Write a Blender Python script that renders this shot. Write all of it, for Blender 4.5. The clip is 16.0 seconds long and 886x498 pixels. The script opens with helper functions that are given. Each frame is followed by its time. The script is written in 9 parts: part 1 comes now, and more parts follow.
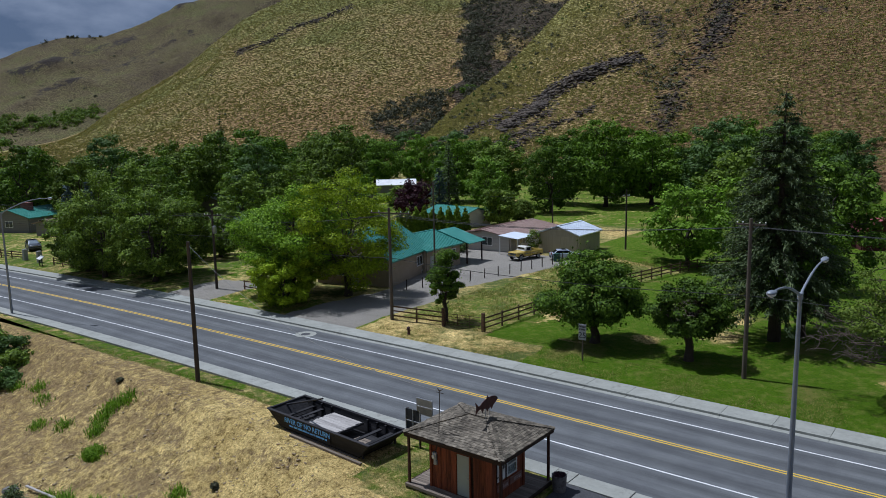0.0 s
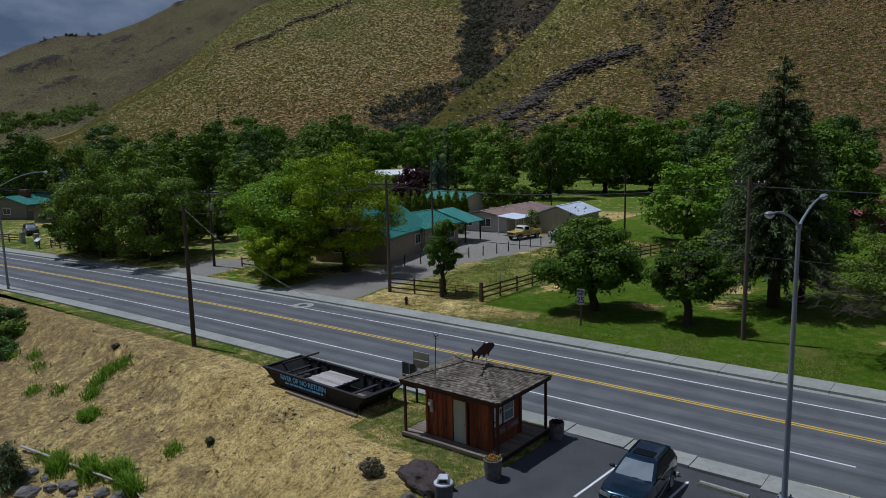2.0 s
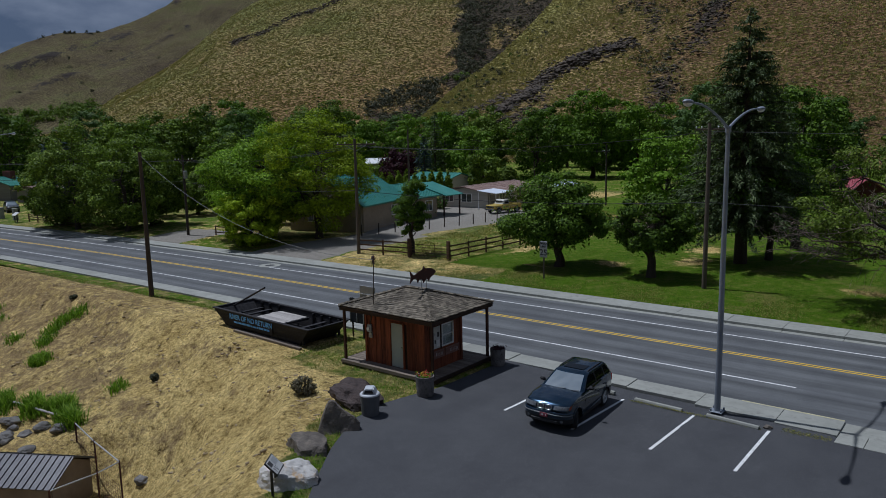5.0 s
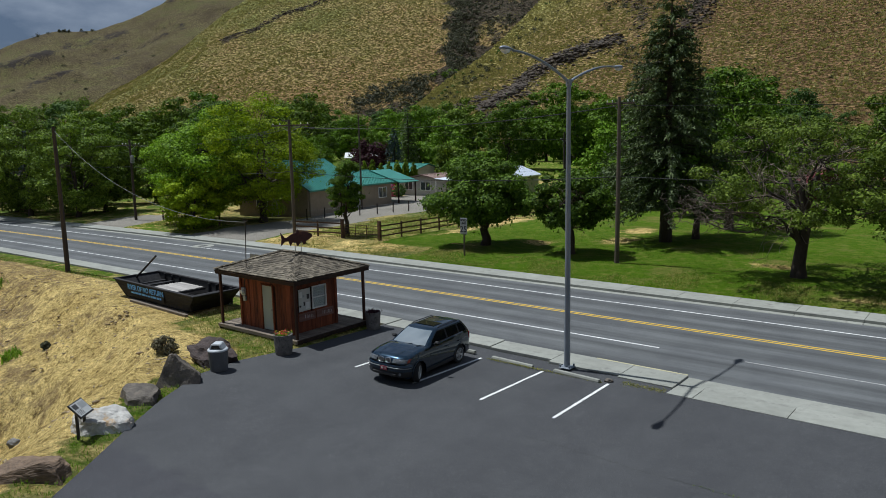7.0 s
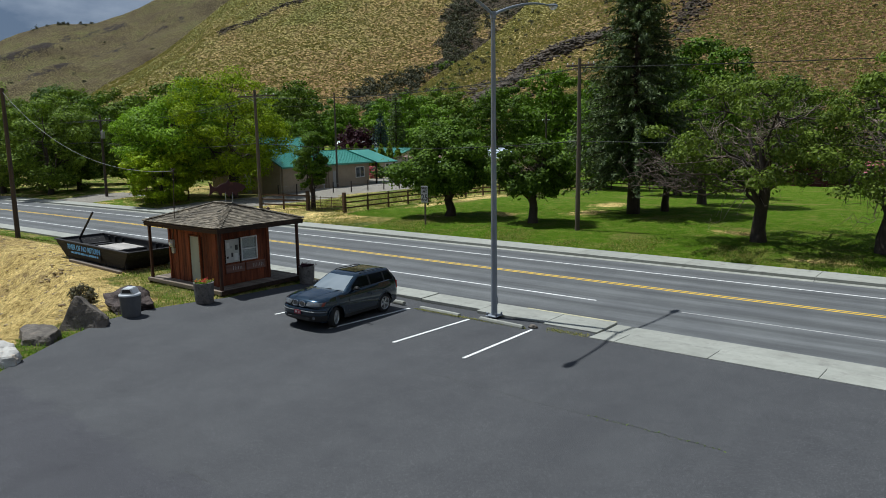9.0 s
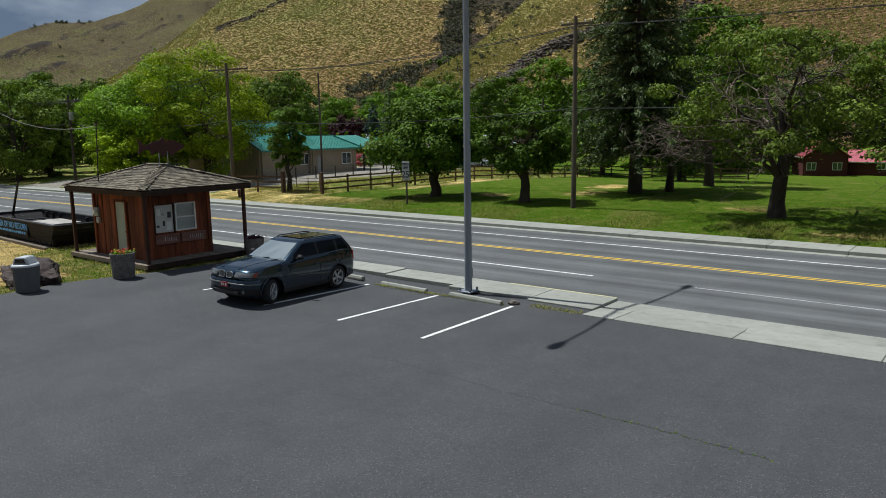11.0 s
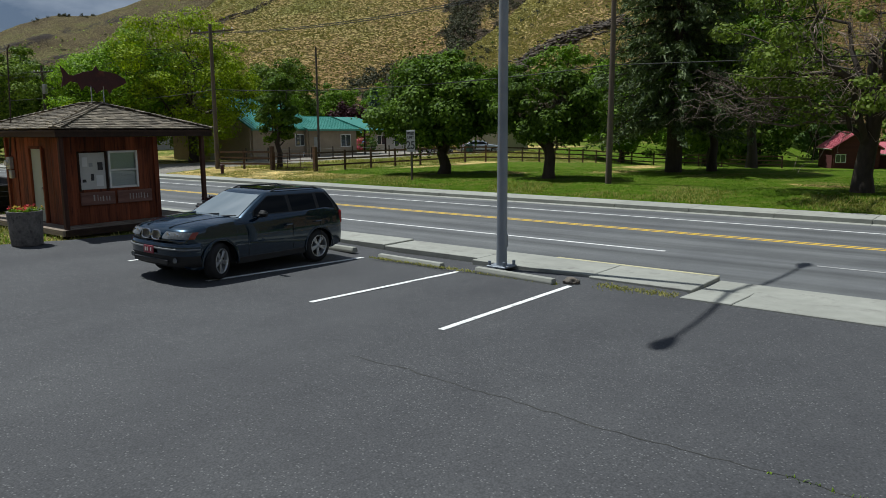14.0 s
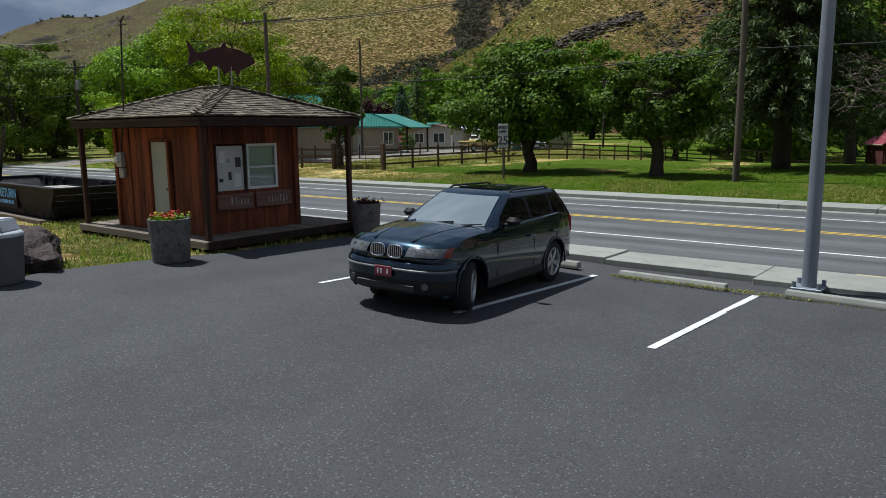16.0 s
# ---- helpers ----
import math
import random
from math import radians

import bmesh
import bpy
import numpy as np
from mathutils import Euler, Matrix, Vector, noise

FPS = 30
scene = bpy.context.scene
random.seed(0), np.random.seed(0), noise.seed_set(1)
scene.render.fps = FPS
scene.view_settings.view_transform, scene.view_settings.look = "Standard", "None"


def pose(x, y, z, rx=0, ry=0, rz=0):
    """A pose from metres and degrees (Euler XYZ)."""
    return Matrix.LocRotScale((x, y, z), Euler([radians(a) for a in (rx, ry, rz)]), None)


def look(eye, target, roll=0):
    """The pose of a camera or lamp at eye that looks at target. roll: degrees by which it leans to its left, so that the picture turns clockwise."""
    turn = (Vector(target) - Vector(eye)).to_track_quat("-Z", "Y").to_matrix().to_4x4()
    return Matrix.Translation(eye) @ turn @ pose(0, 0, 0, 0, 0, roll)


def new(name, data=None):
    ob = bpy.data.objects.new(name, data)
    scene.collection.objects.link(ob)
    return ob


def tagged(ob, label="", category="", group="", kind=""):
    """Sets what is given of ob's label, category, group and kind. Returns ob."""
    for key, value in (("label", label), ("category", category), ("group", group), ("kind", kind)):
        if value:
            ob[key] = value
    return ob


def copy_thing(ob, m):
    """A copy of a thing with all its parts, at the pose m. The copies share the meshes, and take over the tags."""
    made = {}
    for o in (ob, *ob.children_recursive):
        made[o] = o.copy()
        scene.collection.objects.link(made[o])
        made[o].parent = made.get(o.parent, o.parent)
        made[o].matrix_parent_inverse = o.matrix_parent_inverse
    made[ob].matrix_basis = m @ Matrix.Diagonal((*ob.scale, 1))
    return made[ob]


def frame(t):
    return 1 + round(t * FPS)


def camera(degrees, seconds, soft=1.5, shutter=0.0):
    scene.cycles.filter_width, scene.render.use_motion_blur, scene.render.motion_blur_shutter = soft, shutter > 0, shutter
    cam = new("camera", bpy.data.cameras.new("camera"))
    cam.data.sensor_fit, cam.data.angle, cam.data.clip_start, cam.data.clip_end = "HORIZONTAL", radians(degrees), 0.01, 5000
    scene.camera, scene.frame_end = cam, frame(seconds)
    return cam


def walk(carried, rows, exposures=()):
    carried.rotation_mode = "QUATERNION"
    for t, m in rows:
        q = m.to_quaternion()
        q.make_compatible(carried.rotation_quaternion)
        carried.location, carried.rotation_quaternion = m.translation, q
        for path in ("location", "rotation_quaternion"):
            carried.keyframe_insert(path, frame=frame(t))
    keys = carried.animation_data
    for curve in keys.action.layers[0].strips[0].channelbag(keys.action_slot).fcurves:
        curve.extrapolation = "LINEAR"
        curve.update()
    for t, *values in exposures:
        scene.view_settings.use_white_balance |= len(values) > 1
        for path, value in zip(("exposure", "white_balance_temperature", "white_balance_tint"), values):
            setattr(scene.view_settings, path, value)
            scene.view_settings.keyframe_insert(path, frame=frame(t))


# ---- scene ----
cam = camera(63.0, 16.0, soft=0.9)
PATH = [
    (0, (0.976, -0.371, 16.908), (-0.254, 1.177, 16.603), -1.1),
    (0.5, (1.05, -0.368, 16.31), (-0.18, 1.18, 16.005), -1.2),
    (1, (1.121, -0.438, 15.676), (-0.109, 1.109, 15.371), -1.3),
    (1.5, (1.18, -0.423, 15.053), (-0.051, 1.124, 14.746), -1.3),
    (2, (1.139, -0.343, 14.398), (-0.09, 1.204, 14.089), -1.3),
    (2.5, (1.116, -0.279, 13.74), (-0.113, 1.268, 13.43), -1.3),
    (3, (1.169, -0.209, 13.113), (-0.06, 1.337, 12.803), -1.3),
    (5.3, (3.933, 1.706, 10.505), (2.704, 3.254, 10.197), -1.2),
    (5.5, (4.375, 2.021, 10.357), (3.149, 3.57, 10.048), -1.2),
    (6, (5.586, 2.849, 9.888), (4.36, 4.398, 9.579), -1.2),
    (6.5, (6.825, 3.716, 9.446), (5.599, 5.266, 9.138), -1.2),
    (7, (7.981, 4.602, 8.962), (6.755, 6.151, 8.654), -1.2),
    (7.5, (8.923, 5.337, 8.423), (7.697, 6.887, 8.114), -0.9),
    (8, (9.4, 5.727, 7.863), (8.174, 7.276, 7.551), -0.9),
    (8.5, (9.695, 6.243, 7.358), (8.468, 7.791, 7.042), -0.9),
    (9, (9.739, 6.991, 6.783), (8.512, 8.538, 6.465), -0.9),
    (11.5, (7.22, 12.348, 4.475), (5.991, 13.894, 4.157), -0.9),
    (12, (6.677, 13.516, 4.13), (5.448, 15.061, 3.812), -0.8),
    (12.5, (6.165, 14.54, 3.839), (4.935, 16.085, 3.52), -0.7),
    (13, (5.462, 15.278, 3.554), (4.231, 16.821, 3.235), -0.6),
    (13.5, (4.612, 15.674, 3.244), (3.38, 17.217, 2.924), -0.5),
    (14, (3.618, 15.747, 2.934), (2.386, 17.29, 2.614), -0.3),
    (14.5, (2.215, 15.55, 2.833), (0.982, 17.091, 2.513), -0.4),
    (15, (0.732, 15.419, 2.828), (-0.504, 16.959, 2.507), -0.5),
    (15.5, (-0.875, 15.447, 2.769), (-2.11, 16.987, 2.448), -0.5),
    (16, (-2.39, 15.596, 2.689), (-3.627, 17.135, 2.368), -0.6),
]
walk(cam, [(t, look(eye, target, roll)) for t, eye, target, roll in PATH], exposures=[(0, -0.35, 5300, 12.5), (1, -0.52, 5300, 12.5), (2.5, -0.84, 5330, 12.5), (5.5, -0.82, 5400, 12.5), (6.2, -0.53, 5500, 9.5), (7, -0.2, 5720, 6.5), (8, 0.04, 5790, 5.5), (9, 0.04, 5790, 5.5), (11.5, -0.07, 5940, 5.5), (13, -0.21, 5920, 5.5), (14.5, 0.05, 5920, 5.5), (16, -0.01, 5790, 6.5)])

# ---------------------------------------------------------------- world and sun
SUN = Vector((-4.9, -0.75, 11.5)).normalized()
world = bpy.data.worlds.new("sky")
scene.world = world
world.use_nodes = True
wt = world.node_tree
wt.nodes.clear()
w_out = wt.nodes.new("ShaderNodeOutputWorld")
w_bg = wt.nodes.new("ShaderNodeBackground")
w_sky = wt.nodes.new("ShaderNodeTexSky")
w_sky.sky_type = "NISHITA"
w_sky.sun_disc = False
w_sky.sun_elevation = math.asin(SUN.z)
w_sky.sun_rotation = math.atan2(SUN.x, SUN.y)
w_bg.inputs["Strength"].default_value = 0.035
w_co = wt.nodes.new("ShaderNodeTexCoord")
w_map = wt.nodes.new("ShaderNodeMapping")
w_map.inputs["Scale"].default_value = (1.0, 1.0, 2.6)
w_no = wt.nodes.new("ShaderNodeTexNoise")
w_no.inputs["Scale"].default_value = 4.2
w_no.inputs["Detail"].default_value = 7
w_no.inputs["Roughness"].default_value = 0.55
w_ra = wt.nodes.new("ShaderNodeValToRGB")
w_ra.color_ramp.elements[0].position, w_ra.color_ramp.elements[0].color = 0.40, (3.6, 4.6, 6.6, 1)
w_ra.color_ramp.elements[1].position, w_ra.color_ramp.elements[1].color = 0.70, (14.5, 15.2, 16.8, 1)
w_mix = wt.nodes.new("ShaderNodeMix")
w_mix.data_type = "RGBA"
w_mix.inputs[0].default_value = 0.75
wt.links.new(w_co.outputs["Generated"], w_map.inputs["Vector"])
wt.links.new(w_map.outputs["Vector"], w_no.inputs["Vector"])
wt.links.new(w_no.outputs["Fac"], w_ra.inputs["Fac"])
wt.links.new(w_sky.outputs["Color"], w_mix.inputs[6])
wt.links.new(w_ra.outputs["Color"], w_mix.inputs[7])
wt.links.new(w_mix.outputs[2], w_bg.inputs["Color"])
wt.links.new(w_bg.outputs["Background"], w_out.inputs["Surface"])
sun_data = bpy.data.lights.new("sun", "SUN")
sun_data.energy, sun_data.angle, sun_data.color = 5.0, radians(0.6), (1.0, 0.95, 0.87)
sun = new("sun", sun_data)
sun.matrix_world = look(SUN * 100, (0, 0, 0))

# ---------------------------------------------------------------- materials
def nodes_of(name):
    m = bpy.data.materials.new(name)
    m.use_nodes = True
    return m, m.node_tree, m.node_tree.nodes["Principled BSDF"]


def link(tree, a, b):
    tree.links.new(a, b)


def noise_node(tree, vector, scale, detail=5.0, rough=0.6):
    n = tree.nodes.new("ShaderNodeTexNoise")
    n.inputs["Scale"].default_value, n.inputs["Detail"].default_value, n.inputs["Roughness"].default_value = scale, detail, rough
    link(tree, vector, n.inputs["Vector"])
    return n.outputs["Fac"]


def ramp_node(tree, fac, stops):
    r = tree.nodes.new("ShaderNodeValToRGB")
    e = r.color_ramp.elements
    while len(e) < len(stops):
        e.new(0.5)
    for el, (p, c) in zip(e, stops):
        el.position, el.color = p, (*c, 1) if len(c) == 3 else c
    link(tree, fac, r.inputs["Fac"])
    return r.outputs["Color"]


def mix_node(tree, fac, a, b, mode="MIX"):
    m = tree.nodes.new("ShaderNodeMix")
    m.data_type, m.blend_type = "RGBA", mode
    for value, socket in ((fac, m.inputs[0]), (a, m.inputs[6]), (b, m.inputs[7])):
        if isinstance(value, bpy.types.NodeSocket):
            link(tree, value, socket)
        else:
            socket.default_value = value if isinstance(value, float) else (*value, 1)
    return m.outputs[2]


def math_node(tree, op, a, b=0.0):
    m = tree.nodes.new("ShaderNodeMath")
    m.operation = op
    for value, socket in ((a, m.inputs[0]), (b, m.inputs[1])):
        if isinstance(value, bpy.types.NodeSocket):
            link(tree, value, socket)
        else:
            socket.default_value = value
    return m.outputs[0]


def place_node(tree, stretch=(1, 1, 1), own=False):
    if own:
        g = tree.nodes.new("ShaderNodeTexCoord").outputs["Object"]
    else:
        g = tree.nodes.new("ShaderNodeNewGeometry").outputs["Position"]
    m = tree.nodes.new("ShaderNodeMapping")
    m.inputs["Scale"].default_value = stretch
    link(tree, g, m.inputs["Vector"])
    return m.outputs["Vector"]


def bump_node(tree, bsdf, height, strength, distance):
    b = tree.nodes.new("ShaderNodeBump")
    b.inputs["Strength"].default_value, b.inputs["Distance"].default_value = strength, distance
    link(tree, height, b.inputs["Height"])
    link(tree, b.outputs["Normal"], bsdf.inputs["Normal"])


def attr_node(tree, name):
    a = tree.nodes.new("ShaderNodeAttribute")
    a.attribute_name = name
    return a


def surface(name, dark, light, scale=6.0, rough=0.8, metal=0.0, bump=0.3, grain=60.0, stretch=(1, 1, 1), own=False, vary=0.0, wear=None, depth=0.01, spec=0.4):
    """A plain surface with variation at two scales, fine relief and, on request, a change from piece to piece."""
    m, t, b = nodes_of(name)
    v = place_node(t, stretch, own)
    big, small = noise_node(t, v, scale * 0.22, 3), noise_node(t, v, scale, 6, 0.65)
    fac = math_node(t, "ADD", math_node(t, "MULTIPLY", big, 0.5), math_node(t, "MULTIPLY", small, 0.5))
    col = ramp_node(t, fac, [(0.34, dark), (0.66, light)])
    if wear:
        col = mix_node(t, ramp_node(t, noise_node(t, v, scale * 0.6, 8, 0.7), [(0.55, (0, 0, 0)), (0.68, (1, 1, 1))]), col, wear)
    if vary:
        rnd = t.nodes.new("ShaderNodeObjectInfo").outputs["Random"]
        lum = math_node(t, "ADD", math_node(t, "MULTIPLY", rnd, vary), 1.0 - vary / 2)
        col = mix_node(t, 1.0, col, lum, "MULTIPLY")
    link(t, col, b.inputs["Base Color"])
    link(t, math_node(t, "ADD", math_node(t, "MULTIPLY", small, 0.2), rough - 0.1), b.inputs["Roughness"])
    b.inputs["Metallic"].default_value = metal
    b.inputs["Specular IOR Level"].default_value = spec
    if bump:
        bump_node(t, b, noise_node(t, v, grain, 4), bump, depth)
    return m


def leaf_material(name, dark, light, through_light=0.3, vary=0.35):
    m, t, b = nodes_of(name)
    v = place_node(t)
    isl = t.nodes.new("ShaderNodeNewGeometry").outputs["Random Per Island"]
    fac = math_node(t, "ADD", math_node(t, "MULTIPLY", isl, 0.45), math_node(t, "MULTIPLY", noise_node(t, v, 0.8, 3), 0.55))
    col = ramp_node(t, fac, [(0.25, dark), (0.75, light)])
    rnd = t.nodes.new("ShaderNodeObjectInfo").outputs["Random"]
    col = mix_node(t, 1.0, col, math_node(t, "ADD", math_node(t, "MULTIPLY", rnd, vary), 1 - vary / 2), "MULTIPLY")
    link(t, col, b.inputs["Base Color"])
    b.inputs["Roughness"].default_value = 0.6
    b.inputs["Specular IOR Level"].default_value = 0.12
    tr = t.nodes.new("ShaderNodeBsdfTranslucent")
    link(t, mix_node(t, 1.0, col, (1.0, 1.15, 0.5), "MULTIPLY"), tr.inputs["Color"])
    ms = t.nodes.new("ShaderNodeMixShader")
    ms.inputs[0].default_value = through_light
    link(t, b.outputs[0], ms.inputs[1])
    link(t, tr.outputs[0], ms.inputs[2])
    link(t, ms.outputs[0], t.nodes["Material Output"].inputs["Surface"])
    return m


def road_material():
    m, t, b = nodes_of("road asphalt")
    v = place_node(t)
    along = place_node(t, (0.05, 1.2, 1))
    base = ramp_node(t, noise_node(t, v, 90, 3), [(0.3, (0.080, 0.084, 0.087)), (0.7, (0.132, 0.136, 0.138))])
    streak = ramp_node(t, noise_node(t, along, 2.5, 4), [(0.35, (0.8, 0.8, 0.8)), (0.65, (1.12, 1.12, 1.12))])
    col = mix_node(t, 1.0, base, streak, "MULTIPLY")
    across = attr_node(t, "across").outputs["Fac"]
    # two wheel tracks a lane, paler than the oily middle
    wave = math_node(t, "SINE", math_node(t, "MULTIPLY", across, 2 * math.pi / 1.72))
    track = math_node(t, "ADD", math_node(t, "MULTIPLY", wave, 0.17), 1.0)
    col = mix_node(t, 1.0, col, track, "MULTIPLY")
    blot = ramp_node(t, noise_node(t, v, 0.35, 6, 0.7), [(0.4, (0.86, 0.86, 0.87)), (0.6, (1.06, 1.06, 1.05))])
    col = mix_node(t, 1.0, col, blot, "MULTIPLY")
    link(t, col, b.inputs["Base Color"])
    b.inputs["Roughness"].default_value = 0.82
    b.inputs["Specular IOR Level"].default_value = 0.35
    bump_node(t, b, noise_node(t, v, 160, 2), 0.35, 0.006)
    return m


def lot_material():
    m, t, b = nodes_of("parking lot asphalt")
    v = place_node(t)
    stones = t.nodes.new("ShaderNodeTexVoronoi")
    stones.inputs["Scale"].default_value = 42
    link(t, v, stones.inputs["Vector"])
    base = ramp_node(t, stones.outputs["Distance"], [(0.1, (0.069, 0.070, 0.073)), (0.5, (0.058, 0.059, 0.062)), (0.8, (0.044, 0.045, 0.047))])
    # loose chippings: single pale stones, thick where the seal has worn
    chip = t.nodes.new("ShaderNodeSeparateColor")
    link(t, stones.outputs["Color"], chip.inputs[0])
    worn = ramp_node(t, noise_node(t, v, 0.16, 6, 0.65), [(0.40, (0, 0, 0)), (0.62, (1, 1, 1))])
    few = math_node(t, "GREATER_THAN", math_node(t, "ADD", chip.outputs[0], math_node(t, "MULTIPLY", worn, 0.16)), 0.95)
    near = math_node(t, "LESS_THAN", stones.outputs["Distance"], 0.42)
    col = mix_node(t, math_node(t, "MULTIPLY", few, near), base, (0.125, 0.126, 0.126))
    blot = ramp_node(t, noise_node(t, v, 0.7, 8, 0.75), [(0.35, (0.88, 0.88, 0.90)), (0.65, (1.10, 1.10, 1.10))])
    col = mix_node(t, 1.0, col, blot, "MULTIPLY")
    lane = ramp_node(t, noise_node(t, place_node(t, (0.9, 0.16, 1)), 0.5, 4), [(0.36, (0.90, 0.90, 0.91)), (0.62, (1.05, 1.05, 1.05))])
    col = mix_node(t, 1.0, col, lane, "MULTIPLY")
    spots = ramp_node(t, noise_node(t, v, 1.3, 2), [(0.20, (0.5, 0.5, 0.5)), (0.25, (1, 1, 1))])
    col = mix_node(t, 1.0, col, spots, "MULTIPLY")
    # the older, darker paving south of the seam
    axes = t.nodes.new("ShaderNodeSeparateXYZ")
    link(t, v, axes.inputs[0])
    older = ramp_node(t, math_node(t, "ADD", math_node(t, "MULTIPLY", math_node(t, "SUBTRACT", axes.outputs[1], 14.45), 0.5), math_node(t, "MULTIPLY", noise_node(t, v, 0.8, 5, 0.7), 1.0)), [(0.42, (0.84, 0.83, 0.88)), (0.58, (1, 1, 1))])
    col = mix_node(t, 1.0, col, older, "MULTIPLY")
    link(t, col, b.inputs["Base Color"])
    b.inputs["Roughness"].default_value = 0.8
    b.inputs["Specular IOR Level"].default_value = 0.3
    bump_node(t, b, stones.outputs["Distance"], 0.4, 0.010)
    return m


def ground_material():
    """Lawn, dry grass and gravel on one sheet, told apart by the sheet's own zone layer, with ragged edges."""
    m, t, b = nodes_of("ground")
    v = place_node(t)
    zone = t.nodes.new("ShaderNodeSeparateColor")
    zone_layer = attr_node(t, "zone")
    link(t, zone_layer.outputs["Color"], zone.inputs[0])
    rag = math_node(t, "MULTIPLY", math_node(t, "SUBTRACT", noise_node(t, v, 0.9, 7, 0.7), 0.5), 1.3)

    def mask(socket):
        return ramp_node(t, math_node(t, "ADD", socket, rag), [(0.42, (0, 0, 0)), (0.58, (1, 1, 1))])
    fine, mid, big = noise_node(t, v, 9, 8, 0.82), noise_node(t, v, 1.6, 5, 0.65), noise_node(t, v, 0.13, 4)
    lawn = ramp_node(t, fine, [(0.32, (0.034, 0.078, 0.002)), (0.66, (0.112, 0.196, 0.005))])
    lawn = mix_node(t, ramp_node(t, mid, [(0.48, (0, 0, 0)), (0.74, (0.7, 0.7, 0.7))]), lawn, (0.23, 0.22, 0.05))
    lawn = mix_node(t, ramp_node(t, noise_node(t, v, 0.17, 6, 0.68), [(0.54, (0, 0, 0)), (0.66, (0.6, 0.6, 0.6))]), lawn, (0.24, 0.19, 0.065))
    dry = ramp_node(t, fine, [(0.3, (0.24, 0.165, 0.056)), (0.48, (0.55, 0.420, 0.165)), (0.68, (0.78, 0.645, 0.29))])
    dry = mix_node(t, ramp_node(t, noise_node(t, v, 0.45, 7, 0.7), [(0.55, (0, 0, 0)), (0.7, (0.85, 0.85, 0.85))]), dry, (0.17, 0.115, 0.065))
    dry = mix_node(t, ramp_node(t, noise_node(t, v, 2.6, 5, 0.65), [(0.60, (0, 0, 0)), (0.70, (0.85, 0.85, 0.85))]), dry, (0.085, 0.055, 0.026))
    clods = noise_node(t, v, 1.5, 9, 0.72)
    dry = mix_node(t, 1.0, dry, ramp_node(t, clods, [(0.36, (0.40, 0.37, 0.31)), (0.45, (0.95, 0.93, 0.88)), (0.58, (1.18, 1.18, 1.18)), (0.70, (1.40, 1.40, 1.42))]), "MULTIPLY")
    dry = mix_node(t, 1.0, dry, ramp_node(t, noise_node(t, v, 6.5, 6, 0.75), [(0.36, (0.40, 0.36, 0.29)), (0.48, (0.95, 0.95, 0.95)), (0.66, (1.25, 1.25, 1.25))]), "MULTIPLY")
    wide = noise_node(t, v, 0.22, 6, 0.6)
    dry = mix_node(t, 1.0, dry, ramp_node(t, wide, [(0.38, (0.88, 0.85, 0.79)), (0.62, (1.18, 1.18, 1.17))]), "MULTIPLY")
    torn = math_node(t, "MULTIPLY", math_node(t, "SUBTRACT", noise_node(t, v, 2.2, 9, 0.8), 0.52), 2.6)
    bare = ramp_node(t, math_node(t, "ADD", math_node(t, "MULTIPLY", zone_layer.outputs["Alpha"], 0.85), math_node(t, "ADD", rag, torn)), [(0.22, (0, 0, 0)), (0.62, (0.8, 0.8, 0.8))])
    dry = mix_node(t, bare, dry, ramp_node(t, noise_node(t, v, 4, 7, 0.75), [(0.34, (0.085, 0.052, 0.026)), (0.66, (0.31, 0.220, 0.115))]))
    gravel = ramp_node(t, noise_node(t, v, 25, 4, 0.8), [(0.3, (0.205, 0.188, 0.162)), (0.7, (0.37, 0.342, 0.295))])
    gravel = mix_node(t, ramp_node(t, big, [(0.4, (0, 0, 0)), (0.6, (0.4, 0.4, 0.4))]), gravel, (0.25, 0.23, 0.19))
    mixed = mix_node(t, ramp_node(t, math_node(t, "ADD", math_node(t, "MULTIPLY", big, 0.6), math_node(t, "MULTIPLY", mid, 0.4)), [(0.42, (0, 0, 0)), (0.6, (1, 1, 1))]), (0.10, 0.125, 0.03), dry)
    col = mix_node(t, mask(zone.outputs[0]), mixed, lawn)
    col = mix_node(t, mask(zone.outputs[2]), col, dry)
    col = mix_node(t, mask(zone.outputs[1]), col, gravel)
    link(t, col, b.inputs["Base Color"])
    b.inputs["Roughness"].default_value = 0.95
    b.inputs["Specular IOR Level"].default_value = 0.1
    bump_node(t, b, math_node(t, "ADD", fine, math_node(t, "ADD", mid, clods)), 1.0, 0.15)
    return m


